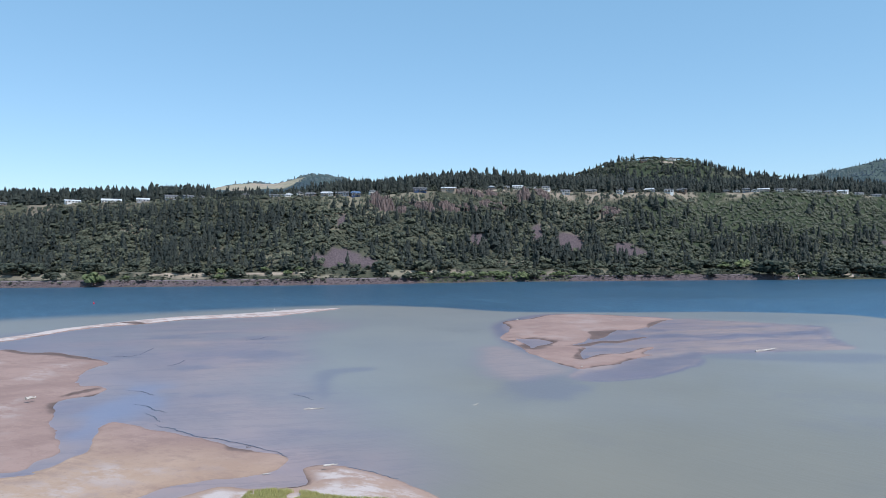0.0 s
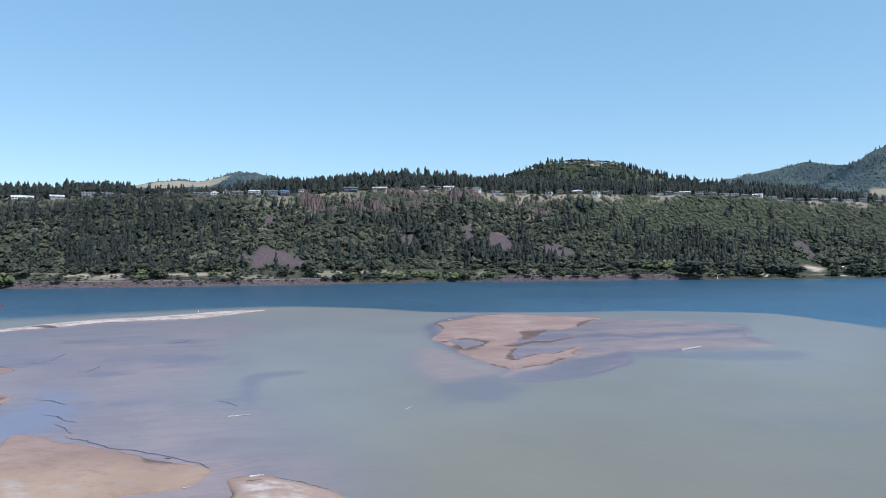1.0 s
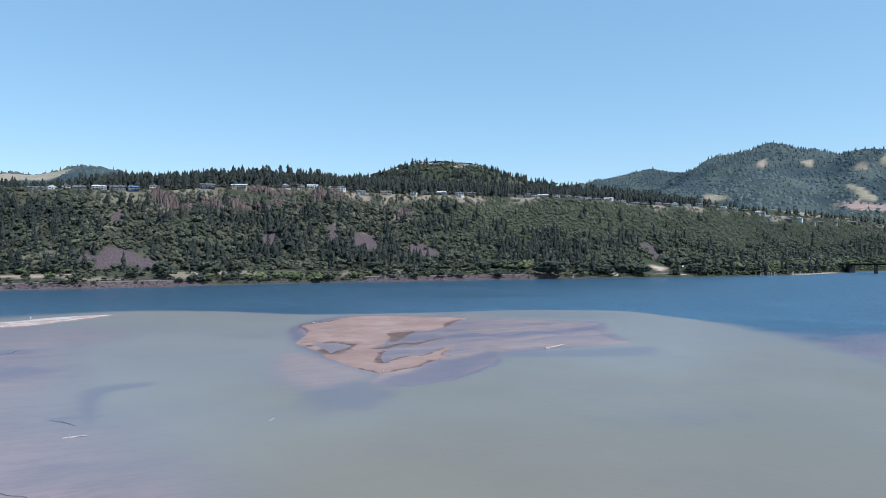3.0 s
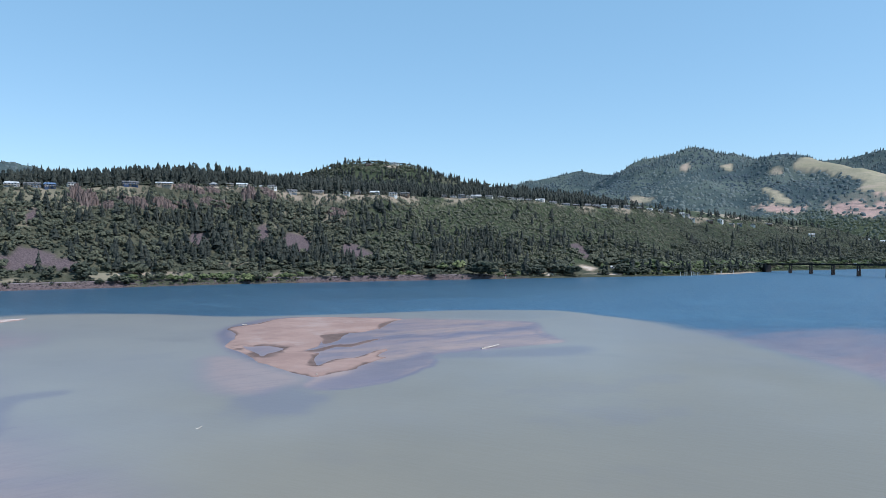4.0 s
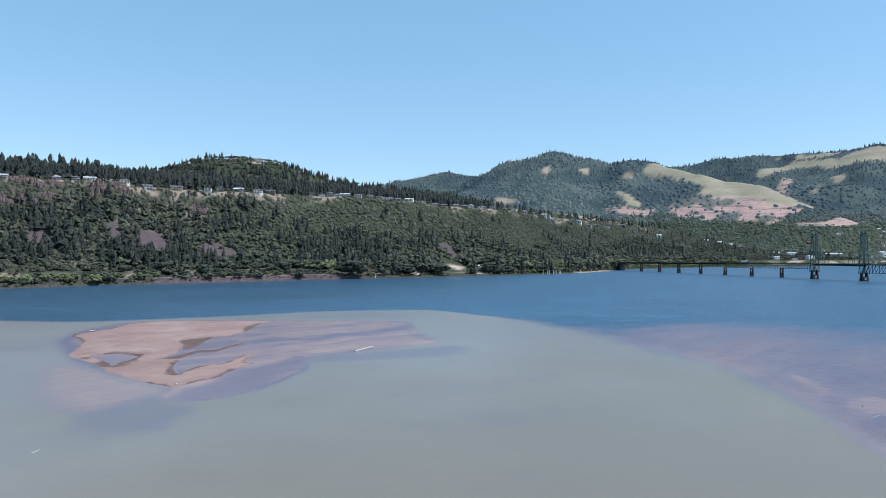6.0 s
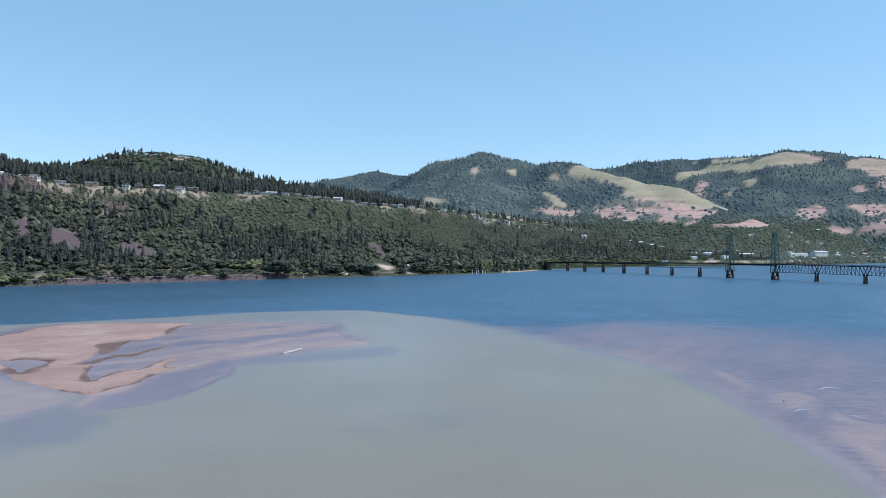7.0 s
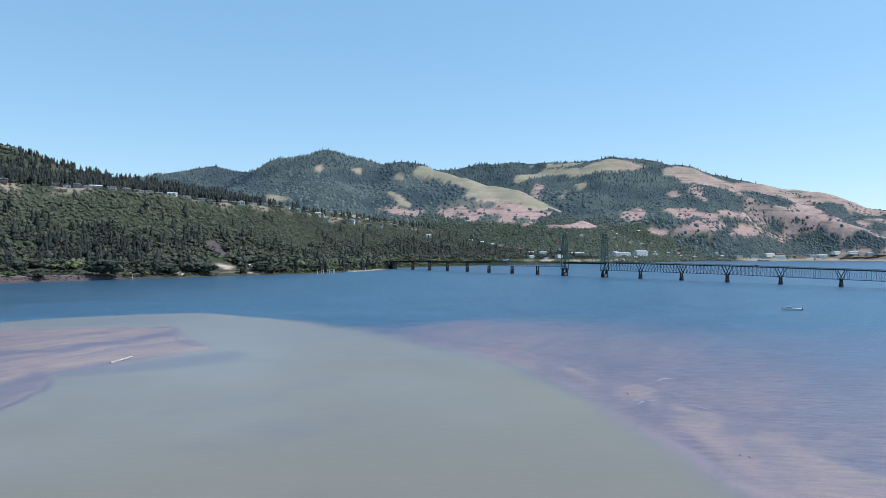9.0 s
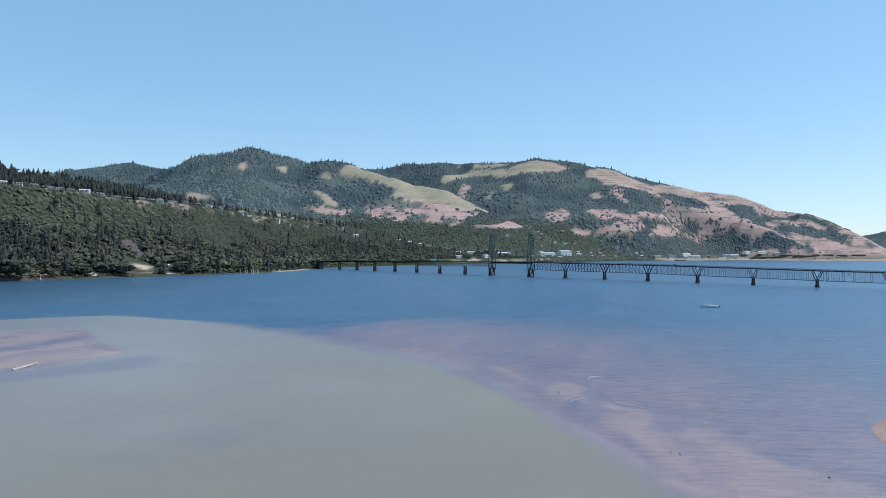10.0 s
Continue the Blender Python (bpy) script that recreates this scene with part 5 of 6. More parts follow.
PAINT = [plain("white_siding", (0.78, 0.77, 0.74), (0.66, 0.65, 0.62)), plain("grey_siding", (0.42, 0.43, 0.44)), plain("pale_roofing", (0.55, 0.56, 0.57)), plain("brown_siding", (0.13, 0.095, 0.075)),
         plain("slate_siding", (0.19, 0.22, 0.26)), plain("tan_siding", (0.45, 0.36, 0.27)), plain("blue_siding", (0.055, 0.085, 0.16))]
ROOFS = [plain("pale_metal_roof", (0.62, 0.63, 0.64), (0.50, 0.51, 0.52), 0.5), plain("grey_shingles", (0.15, 0.15, 0.155)), plain("blue_metal_roof", (0.12, 0.19, 0.32), None, 0.5), plain("red_brown_roof", (0.21, 0.085, 0.065))]
GLASS = plain("dark_window_glass", (0.03, 0.04, 0.05), (0.02, 0.025, 0.03), 0.08, 0.6, 0.0, 0.6, 0.0)
TRIM = plain("white_trim", (0.75, 0.74, 0.72))
CONCRETE = plain("weathered_concrete", (0.34, 0.31, 0.28), (0.22, 0.20, 0.185), 0.9, 0.25)
STAINED = plain("stained_pier_concrete", (0.040, 0.036, 0.036), (0.018, 0.017, 0.018), 0.9, 0.3)
DARK_STEEL = plain("dark_weathered_steel", (0.016, 0.019, 0.021), (0.008, 0.0095, 0.011), 0.6, 0.5, 0.3)
GREEN_STEEL = plain("faded_green_steel", (0.095, 0.150, 0.125), (0.055, 0.090, 0.078), 0.6, 0.5, 0.2)
ASPHALT = plain("asphalt", (0.055, 0.055, 0.057), (0.04, 0.04, 0.042), 0.9, 0.4)
DRIFT = plain("bleached_driftwood", (0.58, 0.53, 0.47), (0.40, 0.35, 0.30), 0.9, 2.0)
WET_WOOD = plain("wet_driftwood", (0.07, 0.055, 0.045), (0.04, 0.03, 0.026), 0.6, 2.0)
PILE_WHITE = plain("white_painted_pile", (0.72, 0.72, 0.70), (0.55, 0.54, 0.52))
RED = plain("red_buoy_paint", (0.62, 0.035, 0.07), (0.5, 0.03, 0.05), 0.45)
RUBBER = plain("black_rubber", (0.02, 0.02, 0.02))


def basalt_material():
    m, nt, b = material("basalt_cliff", 0.9, 0.25)
    n1, n2 = tex(nt, 0.12, 5, 0.65), tex(nt, 0.7, 5, 0.7, (1, 1, 0.3, 0))
    r = add(nt, "NewGeometry").outputs["Random Per Island"]
    col = mix(nt, span(nt, n1, 0.3, 0.7), (0.066, 0.053, 0.050), (0.190, 0.140, 0.125))
    col = mix(nt, calc(nt, "MULTIPLY", r, 0.45), col, (0.28, 0.205, 0.185))
    col = mix(nt, span(nt, n2, 0.45, 0.7, 0, 0.7), col, (0.065, 0.052, 0.05))
    nt.links.new(col, b.inputs["Base Color"])
    bump(nt, b, n2, 0.8, 0.8)
    return m


BASALT = basalt_material()


def rock_outcrop(rng, cx, cy, rx, ry, tall):
    """A broken basalt crag of upright columns standing out of the slope."""
    vs, fs = [], []
    n = int(rx * 6.5)
    for k in range(n):
        x, y = cx + rng.uniform(-1, 1) * rx, cy + rng.uniform(-1, 1) * ry
        if ((x - cx) / rx) ** 2 + ((y - cy) / ry) ** 2 > 1.15:
            continue
        z = float(terrain(x, y))
        r, h = rng.uniform(1.0, 2.6), tall * (rng.uniform(0.1, 0.55) + max(0.0, float(fbm(np.array(x / 8), np.array(y / 14), 2)) + 0.25)) * (1 - 0.6 * ((x - cx) / rx) ** 2)
        turn, tilt = rng.random() * 6.3, rng.normal(0, 0.09, 2)
        ring = []
        for level, grow in ((-4.0, 1.15), (h * 0.55, 1.0), (h, rng.uniform(0.75, 1.0))):
            ring += [(x + tilt[0] * level + r * grow * math.cos(turn + 1.0472 * i) * rng.uniform(0.85, 1.15), y - 1.5 + tilt[1] * level + r * grow * math.sin(turn + 1.0472 * i), z + level + rng.normal(0, 0.2)) for i in range(6)]
        ring.append((x + tilt[0] * h, y - 1.5 + tilt[1] * h, z + h + 0.3))
        o = 19 * len(vs)
        vs.append(ring)
        for a in (0, 6):
            for i in range(6):
                j = (i + 1) % 6
                fs += [(o + a + i, o + a + j, o + a + 6 + j), (o + a + i, o + a + 6 + j, o + a + 6 + i)]
        fs += [(o + 12 + i, o + 12 + (i + 1) % 6, o + 18) for i in range(6)]
    ob = mesh_from("rock_outcrop", np.array(vs).reshape(-1, 3), np.array(fs), BASALT, False)
    return tagged(ob, "pinkish brown basalt crag of broken columns on the bluff", "rock", "crags below the rim")


def window(parent, x, z, w, h, y):
    """A window set in a wall that faces -y: a frame with a dark pane."""
    bm = bmesh.new()
    for a in ((x - w / 2 - 0.12, x - w / 2, z, z + h), (x + w / 2, x + w / 2 + 0.12, z, z + h), (x - w / 2 - 0.12, x + w / 2 + 0.12, z + h, z + h + 0.12), (x - w / 2 - 0.12, x + w / 2 + 0.12, z - 0.12, z)):
        box(bm, a[0], a[1], y - 0.08, y + 0.02, a[2], a[3])
    fr = part("window", bm, TRIM, parent)
    bm = bmesh.new()
    box(bm, x - w / 2, x + w / 2, y - 0.03, y + 0.02, z, z + h)
    part("pane", bm, GLASS, fr, "dark glass pane")


HOUSE_WORDS = ["white", "grey", "pale", "dark brown", "slate grey", "tan", "deep blue"]
ROOF_WORDS = ["pale metal roof", "grey shingle roof", "blue metal roof", "red-brown roof"]


def house(rng, x, y, width, wall, roof, storeys, depth=9.0, category="house", group="houses along the bluff rim", where="on the bluff rim", hip=False):
    z = float(np.mean([terrain(x + dx, y + dy) for dx in (-width / 3, width / 3) for dy in (-depth / 2, depth / 2)])) + (0.3 if category == "house" else 0.0)
    root = tagged(new("house" if category == "house" else "warehouse"), f"{HOUSE_WORDS[wall]} {category} with {ROOF_WORDS[roof]} {where}", category, group)
    root.matrix_basis = pose(x, y, z, 0, 0, -math.degrees(math.atan2(x, y)) + rng.uniform(-16, 16) + (0 if x < 1600 else 42))
    storeys = min(storeys, 2) if category == "house" else storeys
    h = 2.6 * storeys + (0.3 if storeys == 1 else -0.3)
    bm = bmesh.new()
    box(bm, -width / 2, width / 2, -depth / 2, depth / 2, -6, h)
    body = part("wall", bm, PAINT[wall], root)
    across = width < depth * 1.2
    rise, over = (depth if not across else width) * (rng.uniform(0.17, 0.28) if category == "house" else rng.uniform(0.08, 0.14)), 0.7
    bm = bmesh.new()
    wx, wy = width / 2 + over, depth / 2 + over
    if not across:
        rows = [(-wx, -wy, h - 0.15), (wx, -wy, h - 0.15), (wx, wy, h - 0.15), (-wx, wy, h - 0.15), (-wx + (2 if hip else 0), 0, h + rise), (wx - (2 if hip else 0), 0, h + rise)]
        faces = [(0, 1, 5, 4), (2, 3, 4, 5), (0, 4, 3), (1, 2, 5), (3, 2, 1, 0)]
    else:
        rows = [(-wx, -wy, h - 0.15), (wx, -wy, h - 0.15), (wx, wy, h - 0.15), (-wx, wy, h - 0.15), (0, -wy, h + rise), (0, wy, h + rise)]
        faces = [(0, 4, 5, 3), (4, 1, 2, 5), (0, 1, 4), (2, 3, 5), (3, 2, 1, 0)]
    vv = [bm.verts.new(r) for r in rows]
    for f in faces:
        bm.faces.new([vv[i] for i in f])
    bmesh.ops.recalc_face_normals(bm, faces=bm.faces[:])
    cover = part("roof", bm, ROOFS[roof], root)
    if category == "house" and width > 11.5:
        side, ww, wd, wh = rng.choice([-1, 1]), width * 0.3, depth * 0.5 + 2.2, h - 0.3
        wx0 = side * width * 0.27
        bm = bmesh.new()
        box(bm, wx0 - ww / 2, wx0 + ww / 2, -wd, 0, -5, wh)
        wing = part("wing", bm, PAINT[wall], root)
        bm = bmesh.new()
        q = [bm.verts.new(c) for c in ((wx0 - ww / 2 - 0.5, -wd - 0.5, wh - 0.1), (wx0 + ww / 2 + 0.5, -wd - 0.5, wh - 0.1), (wx0, -wd - 0.5, wh + rise * 0.8), (wx0 - ww / 2 - 0.5, 0, wh - 0.1), (wx0 + ww / 2 + 0.5, 0, wh - 0.1), (wx0, 0, wh + rise * 0.8))]
        for f in ((0, 1, 2), (3, 5, 4), (0, 2, 5, 3), (1, 4, 5, 2), (0, 3, 4, 1)):
            bm.faces.new([q[i] for i in f])
        part("gable", bm, ROOFS[roof], wing)
        window(wing, wx0, 0.9, min(2.4, ww * 0.6), 1.5, -wd - 0.01)
        if storeys > 1:
            window(wing, wx0, 3.1, min(2.4, ww * 0.6), 1.3, -wd - 0.01)
    if category == "house":
        bm = bmesh.new()
        cx = rng.uniform(-0.3, 0.3) * width
        box(bm, cx - 0.5, cx + 0.5, 0.6, 1.6, h, h + rise + 0.9)
        box(bm, cx - 0.62, cx + 0.62, 0.48, 1.72, h + rise + 0.9, h + rise + 1.1)
        part("chimney", bm, CONCRETE, cover)
        n = max(2, int(width / 3.6))
        for level in range(storeys):
            for i in range(n):
                window(body, -width / 2 + width * (i + 0.5) / n, 0.7 + 2.5 * level, min(2.2, width / n * 0.62), 1.4, -depth / 2 - 0.01)
        bm = bmesh.new()
        box(bm, -width / 2, width / 2, -depth / 2 - 2.4, -depth / 2 - 0.1, -0.25 + (2.5 if storeys > 1 else 0), (2.5 if storeys > 1 else 0))
        deck = part("deck", bm, PAINT[5], root, "wooden deck")
        for i in range(3):
            bm = bmesh.new()
            box(bm, -width / 2 + 0.2 + (width - 0.6) * i / 2, -width / 2 + 0.4 + (width - 0.6) * i / 2, -depth / 2 - 2.3, -depth / 2 - 2.1, -5, (2.25 if storeys > 1 else -0.25))
            part("post", bm, PAINT[5], deck)
    else:
        n = max(2, int(width / 7))
        for i in range(n):
            for level in range(1 if storeys < 6 else 3):
                window(body, -width / 2 + width * (i + 0.5) / n, 1.2 + 5.2 * level, 3.0, 1.6, -depth / 2 - 0.01)
    return root


def build_rim():
    rng = np.random.default_rng(11)
    for spot in CRAGS:
        rock_outcrop(rng, *spot)
    for (x, width, wall, roof, storeys), y in zip(HOUSE_ROWS, HOUSE_Y):
        house(rng, x, float(y), width, wall, 1 if roof == 3 else roof, storeys, rng.uniform(8, 11), hip=rng.random() < 0.4)
    house(rng, 262, 1458, 13, 3, 1, 1, 9, where="on the wooded hilltop", group="hilltop houses")
    house(rng, 318, 1462, 16, 0, 1, 1, 9, where="on the wooded hilltop", group="hilltop houses")
    house(rng, 579, 1027, 9, 0, 0, 1, 7, where="beside the shore lot", group="shore cabins")
    # town beyond the bridge
    for x, y, width, depth, wall, roof, storeys in MILL:
        house(rng, x, y, width, wall, roof, storeys, depth, "warehouse", "riverside mill buildings", "on the far bank", False)
    for x, y in SPOTS:
        house(rng, float(x), float(y), rng.uniform(11, 18), int(rng.choice([0, 0, 0, 1, 5, 3])), int(rng.choice([0, 0, 1, 3])), int(rng.choice([1, 2])), 10, "house", "houses of the hillside town", "among town trees")


build_rim()

# ---- bridge ----
AXIS = Vector((0.1384, 0.9904, 0))
BRIDGE = Matrix.Translation((885.5, 585.0, 0)) @ Matrix.Rotation(math.atan2(AXIS.y, AXIS.x), 4, "Z")  # local x runs north along the deck
NORTH = [77, 135, 194, 252, 311, 369, 424, 480, 552]
SOUTH = [0, -62, -126, -190, -256, -322, -389, -455, -520, -585, -650]


def deck_z(s):
    return float(np.interp(s, [-800, -389, -200, 0, 77, 300, 552, 700], [14.0, 17.7, 20.2, 21.2, 21.0, 18.8, 16.2, 15.5]))


def truss_span(bridge, a, b, depth):
    """A deck truss between two piers: chords, posts and diagonals in two planes, with a braced V over each pier."""
    n = max(6, round((b - a) / 4.9))
    xs = [a + (b - a) * i / n for i in range(n + 1)]
    tops = [deck_z(x) - 0.9 for x in xs]
    lows = [t - depth for t in tops]
    root = None
    for side in (-3.1, 3.1):
        bm = bmesh.new()
        for i in range(n):
            beam(bm, (xs[i], side, tops[i]), (xs[i + 1], side, tops[i + 1]), 0.4)
            beam(bm, (xs[i], side, lows[i]), (xs[i + 1], side, lows[i + 1]), 0.32)
        chord = part("truss", bm, DARK_STEEL, bridge)
        root = root or chord
        for i in range(1, n):
            bm = bmesh.new()
            beam(bm, (xs[i], side, lows[i]), (xs[i], side, tops[i]), 0.22)
            part("post", bm, DARK_STEEL, chord)
        for i in range(n):
            bm = bmesh.new()
            up = i < n / 2
            p, q = ((xs[i], lows[i]), (xs[i + 1], tops[i + 1])) if up else ((xs[i], tops[i]), (xs[i + 1], lows[i + 1]))
            w = 0.7 if i in (0, n - 1) and depth > 8 else 0.2
            beam(bm, (p[0], side, p[1]), (q[0], side, q[1]), w)
            part("diagonal", bm, DARK_STEEL, chord)
    for i in range(0, n + 1, 2):
        for level, w in ((tops[i], 0.4), (lows[i], 0.3)):
            bm = bmesh.new()
            beam(bm, (xs[i], -3.1, level), (xs[i], 3.1, level), w)
            part("floor_beam", bm, DARK_STEEL, root)


def tapered(bm, x0, x1, y0, y1, z0, z1, k):
    vs = box(bm, x0, x1, y0, y1, z0, z1)
    cx, cy = (x0 + x1) / 2, (y0 + y1) / 2
    for v in vs:
        if v.co.z > (z0 + z1) / 2:
            v.co.x, v.co.y = cx + (v.co.x - cx) * k, cy + (v.co.y - cy) * k


def pier(bridge, s, top, big=False):
    """A concrete pier: a footing, two battered shafts joined by a web and a cap."""
    w, l = (4.4, 2.2) if big else (2.1, 0.95)
    bm = bmesh.new()
    tapered(bm, s - l - 0.8, s + l + 0.8, -w - 0.8, w + 0.8, -4, 1.2, 0.92)
    for side in (-1, 1):
        tapered(bm, s - l, s + l, side * w - 1.2, side * w + 1.2 - 0.2 * side, 1.2, top - 0.9, 0.62)
    box(bm, s - l * 0.4, s + l * 0.4, -w + 1, w - 1, 1.2, top * 0.5)
    ob = part("pier", bm, STAINED, bridge)
    if big:
        bm = bmesh.new()
        box(bm, s - l * 1.03, s + l * 1.03, -w * 0.35, w * 0.35, 1.2, 4.6)
        part("fender", bm, CONCRETE, ob, "pale concrete fender")
    bm = bmesh.new()
    box(bm, s - l * 0.9, s + l * 0.9, -w - 0.9, w + 0.9, top - 0.9, top)
    bevelled(bm, 0.12)
    part("cap", bm, STAINED, ob)


def tower(bridge, s, inward):
    """A lift tower: four lattice legs, cross bracing, a machinery head and two sheaves."""
    z0, z1 = 9.0, 58.0
    foot, head = (4.6, 3.6), (3.6, 1.5)

    def corner(i, t):
        sx, sy = ((-1, -1), (1, -1), (1, 1), (-1, 1))[i]
        return (s + sx * (foot[1] + (head[1] - foot[1]) * t), sy * (foot[0] + (head[0] - foot[0]) * t), z0 + (z1 - z0) * t)
    bm = bmesh.new()
    box(bm, s - 2.4, s + 2.4, -4.4, 4.4, z1, z1 + 1.2)
    top = part("tower", bm, GREEN_STEEL, bridge, "green steel lift tower head")
    for i in range(4):
        bm = bmesh.new()
        beam(bm, corner(i, 0), corner(i, 1), 0.85)
        part("leg", bm, GREEN_STEEL, top)
    n = 7
    for i in range(4):
        for k in range(n):
            if i in (1, 3) and 1 <= k <= 1:
                continue
            a, b, j = k / n, (k + 1) / n, (i + 1) % 4
            for p, q, w in ((corner(i, a), corner(j, b), 0.3), (corner(j, a), corner(i, b), 0.3), (corner(i, b), corner(j, b), 0.35)):
                bm = bmesh.new()
                beam(bm, p, q, w)
                part("brace", bm, GREEN_STEEL, top)
    for side in (-2.6, 2.6):
        bm = bmesh.new()
        bmesh.ops.create_cone(bm, cap_ends=True, segments=20, radius1=2.0, radius2=2.0, depth=0.8, matrix=Matrix.Translation((s, side, z1 + 2.4)) @ Matrix.Rotation(math.pi / 2, 4, "X"))
        part("sheave", bm, GREEN_STEEL, top)
    bm = bmesh.new()
    for side in (-3.3, 3.3):
        beam(bm, (s + inward * 2.5, side, 33), (s + inward * 20, side, 25.5), 0.5)
        beam(bm, (s + inward * 20, side, 25.5), (s + inward * 20, side, 21), 0.4)
        beam(bm, (s + inward * 11, side, 29.3), (s + inward * 11, side, 21), 0.35)
        beam(bm, (s + inward * 2.5, side, 21.4), (s + inward * 11, side, 29), 0.35)
    part("gantry", bm, GREEN_STEEL, top)


def build_bridge():
    bridge = tagged(new("lift_bridge"), "long dark steel truss bridge with green lift towers on concrete piers", "bridge")
    bridge.matrix_basis = BRIDGE
    stops = sorted(SOUTH + NORTH)
    for a, b in zip(stops, stops[1:]):
        bm = bmesh.new()
        m = 8
        for i in range(m):
            p, q = a + (b - a) * i / m, a + (b - a) * (i + 1) / m
            beam(bm, (p, 0, deck_z(p) - 0.35), (q, 0, deck_z(q) - 0.35), 0.55, 7.4)
        slab = part("deck", bm, DARK_STEEL, bridge)
        bm = bmesh.new()
        for i in range(m):
            p, q = a + (b - a) * i / m, a + (b - a) * (i + 1) / m
            beam(bm, (p, 0, deck_z(p) - 0.02), (q, 0, deck_z(q) - 0.02), 0.12, 6.4)
        part("roadway", bm, ASPHALT, slab)
        for side in (-3.6, 3.6):
            bm = bmesh.new()
            for i in range(m):
                p, q = a + (b - a) * i / m, a + (b - a) * (i + 1) / m
                for h in (0.45, 1.05):
                    beam(bm, (p, side, deck_z(p) + h), (q, side, deck_z(q) + h), 0.14)
                beam(bm, (p, side, deck_z(p) - 0.3), (p, side, deck_z(p) + 1.1), 0.16)
            part("railing", bm, DARK_STEEL, slab)
        if (a, b) == (0, 77):
            bm = bmesh.new()
            for side in (-3.1, 3.1):
                beam(bm, (a, side, 19.6), (b, side, 19.6), 2.2, 0.5)
            part("lift_girder", bm, DARK_STEEL, bridge)
        elif a >= 252:
            for side in (-2.6, 2.6):
                bm = bmesh.new()
                beam(bm, (a, side, deck_z(a) - 1.5), (b, side, deck_z(b) - 1.5), 1.7, 0.4)
                part("girder", bm, DARK_STEEL, bridge)
        else:
            truss_span(bridge, a, b, 6.4 if a >= 77 else 10.0)
    for s in stops[:-1]:
        if s in (0, 77):
            pier(bridge, s, 10.5 if s == 0 else 11.5, True)
            tower(bridge, s, 1 if s == 0 else -1)
        else:
            pier(bridge, s, deck_z(s) - 0.9 - (1.5 if s > 252 else 6.6 if s > 77 else 10.2))
    bm = bmesh.new()
    tapered(bm, 545, 575, -6, 6, -3, deck_z(552) - 0.7, 0.95)
    box(bm, 560, 720, -5, 5, -2, deck_z(600) - 0.7)
    part("abutment", bm, STAINED, bridge)
    return bridge


build_bridge()


def on_deck(s, lane, turn=0):
    return BRIDGE @ pose(s, lane, deck_z(s) + 0.04, 0, 0, turn)


def vehicle(name, label, length, width, height, paint, m, cargo=None):
    """A car or truck: body, glazed cabin, four wheels with tyre and rim."""
    root = tagged(new(name), label, name)
    root.matrix_basis = m
    bm = bmesh.new()
    box(bm, -length / 2, length / 2, -width / 2, width / 2, 0.35, height * 0.58 if not cargo else 1.1)
    bevelled(bm, 0.12)
    part("body", bm, paint, root)
    bm = bmesh.new()
    x0, x1 = (-length * 0.30, length * 0.22) if not cargo else (length * 0.30, length * 0.5)
    tapered(bm, x0, x1, -width * 0.46, width * 0.46, height * 0.56 if not cargo else 1.0, height if not cargo else height * 0.78, 0.82)
    part("cabin", bm, GLASS if not cargo else paint, root)
    if cargo:
        bm = bmesh.new()
        box(bm, -length / 2, length * 0.27, -width / 2, width / 2, 1.15, height)
        bevelled(bm, 0.06)
        part("cargo_box", bm, cargo, root)
    for wx in (-0.33, 0.33):
        for wy in (-0.45, 0.45):
            r = 0.33 if not cargo else 0.5
            q = Matrix.Translation((wx * length, wy * width, r)) @ Matrix.Rotation(math.pi / 2, 4, "X")
            bm = bmesh.new()
            bmesh.ops.create_cone(bm, cap_ends=True, segments=12, radius1=r, radius2=r, depth=0.25, matrix=q)
            tyre = part("wheel", bm, RUBBER, root)
            bm = bmesh.new()
            bmesh.ops.create_cone(bm, cap_ends=True, segments=10, radius1=r * 0.55, radius2=r * 0.55, depth=0.28, matrix=q)
            part("rim", bm, PAINT[2], tyre)
    return root


vehicle("truck", "white and blue box truck on the bridge deck", 16, 2.6, 4.0, PAINT[6], on_deck(206, 1.6, 180), PAINT[0])
vehicle("car", "white car crossing the bridge", 4.6, 1.85, 1.6, PAINT[0], on_deck(316, 1.6, 180))
vehicle("car", "white car crossing the bridge", 4.6, 1.85, 1.6, PAINT[0], on_deck(392, 1.6, 180))
vehicle("car", "dark car crossing the bridge", 4.6, 1.85, 1.6, PAINT[3], on_deck(-226, -1.6))
vehicle("car", "white car crossing the bridge", 4.6, 1.85, 1.6, PAINT[0], on_deck(-420, 1.6, 180))

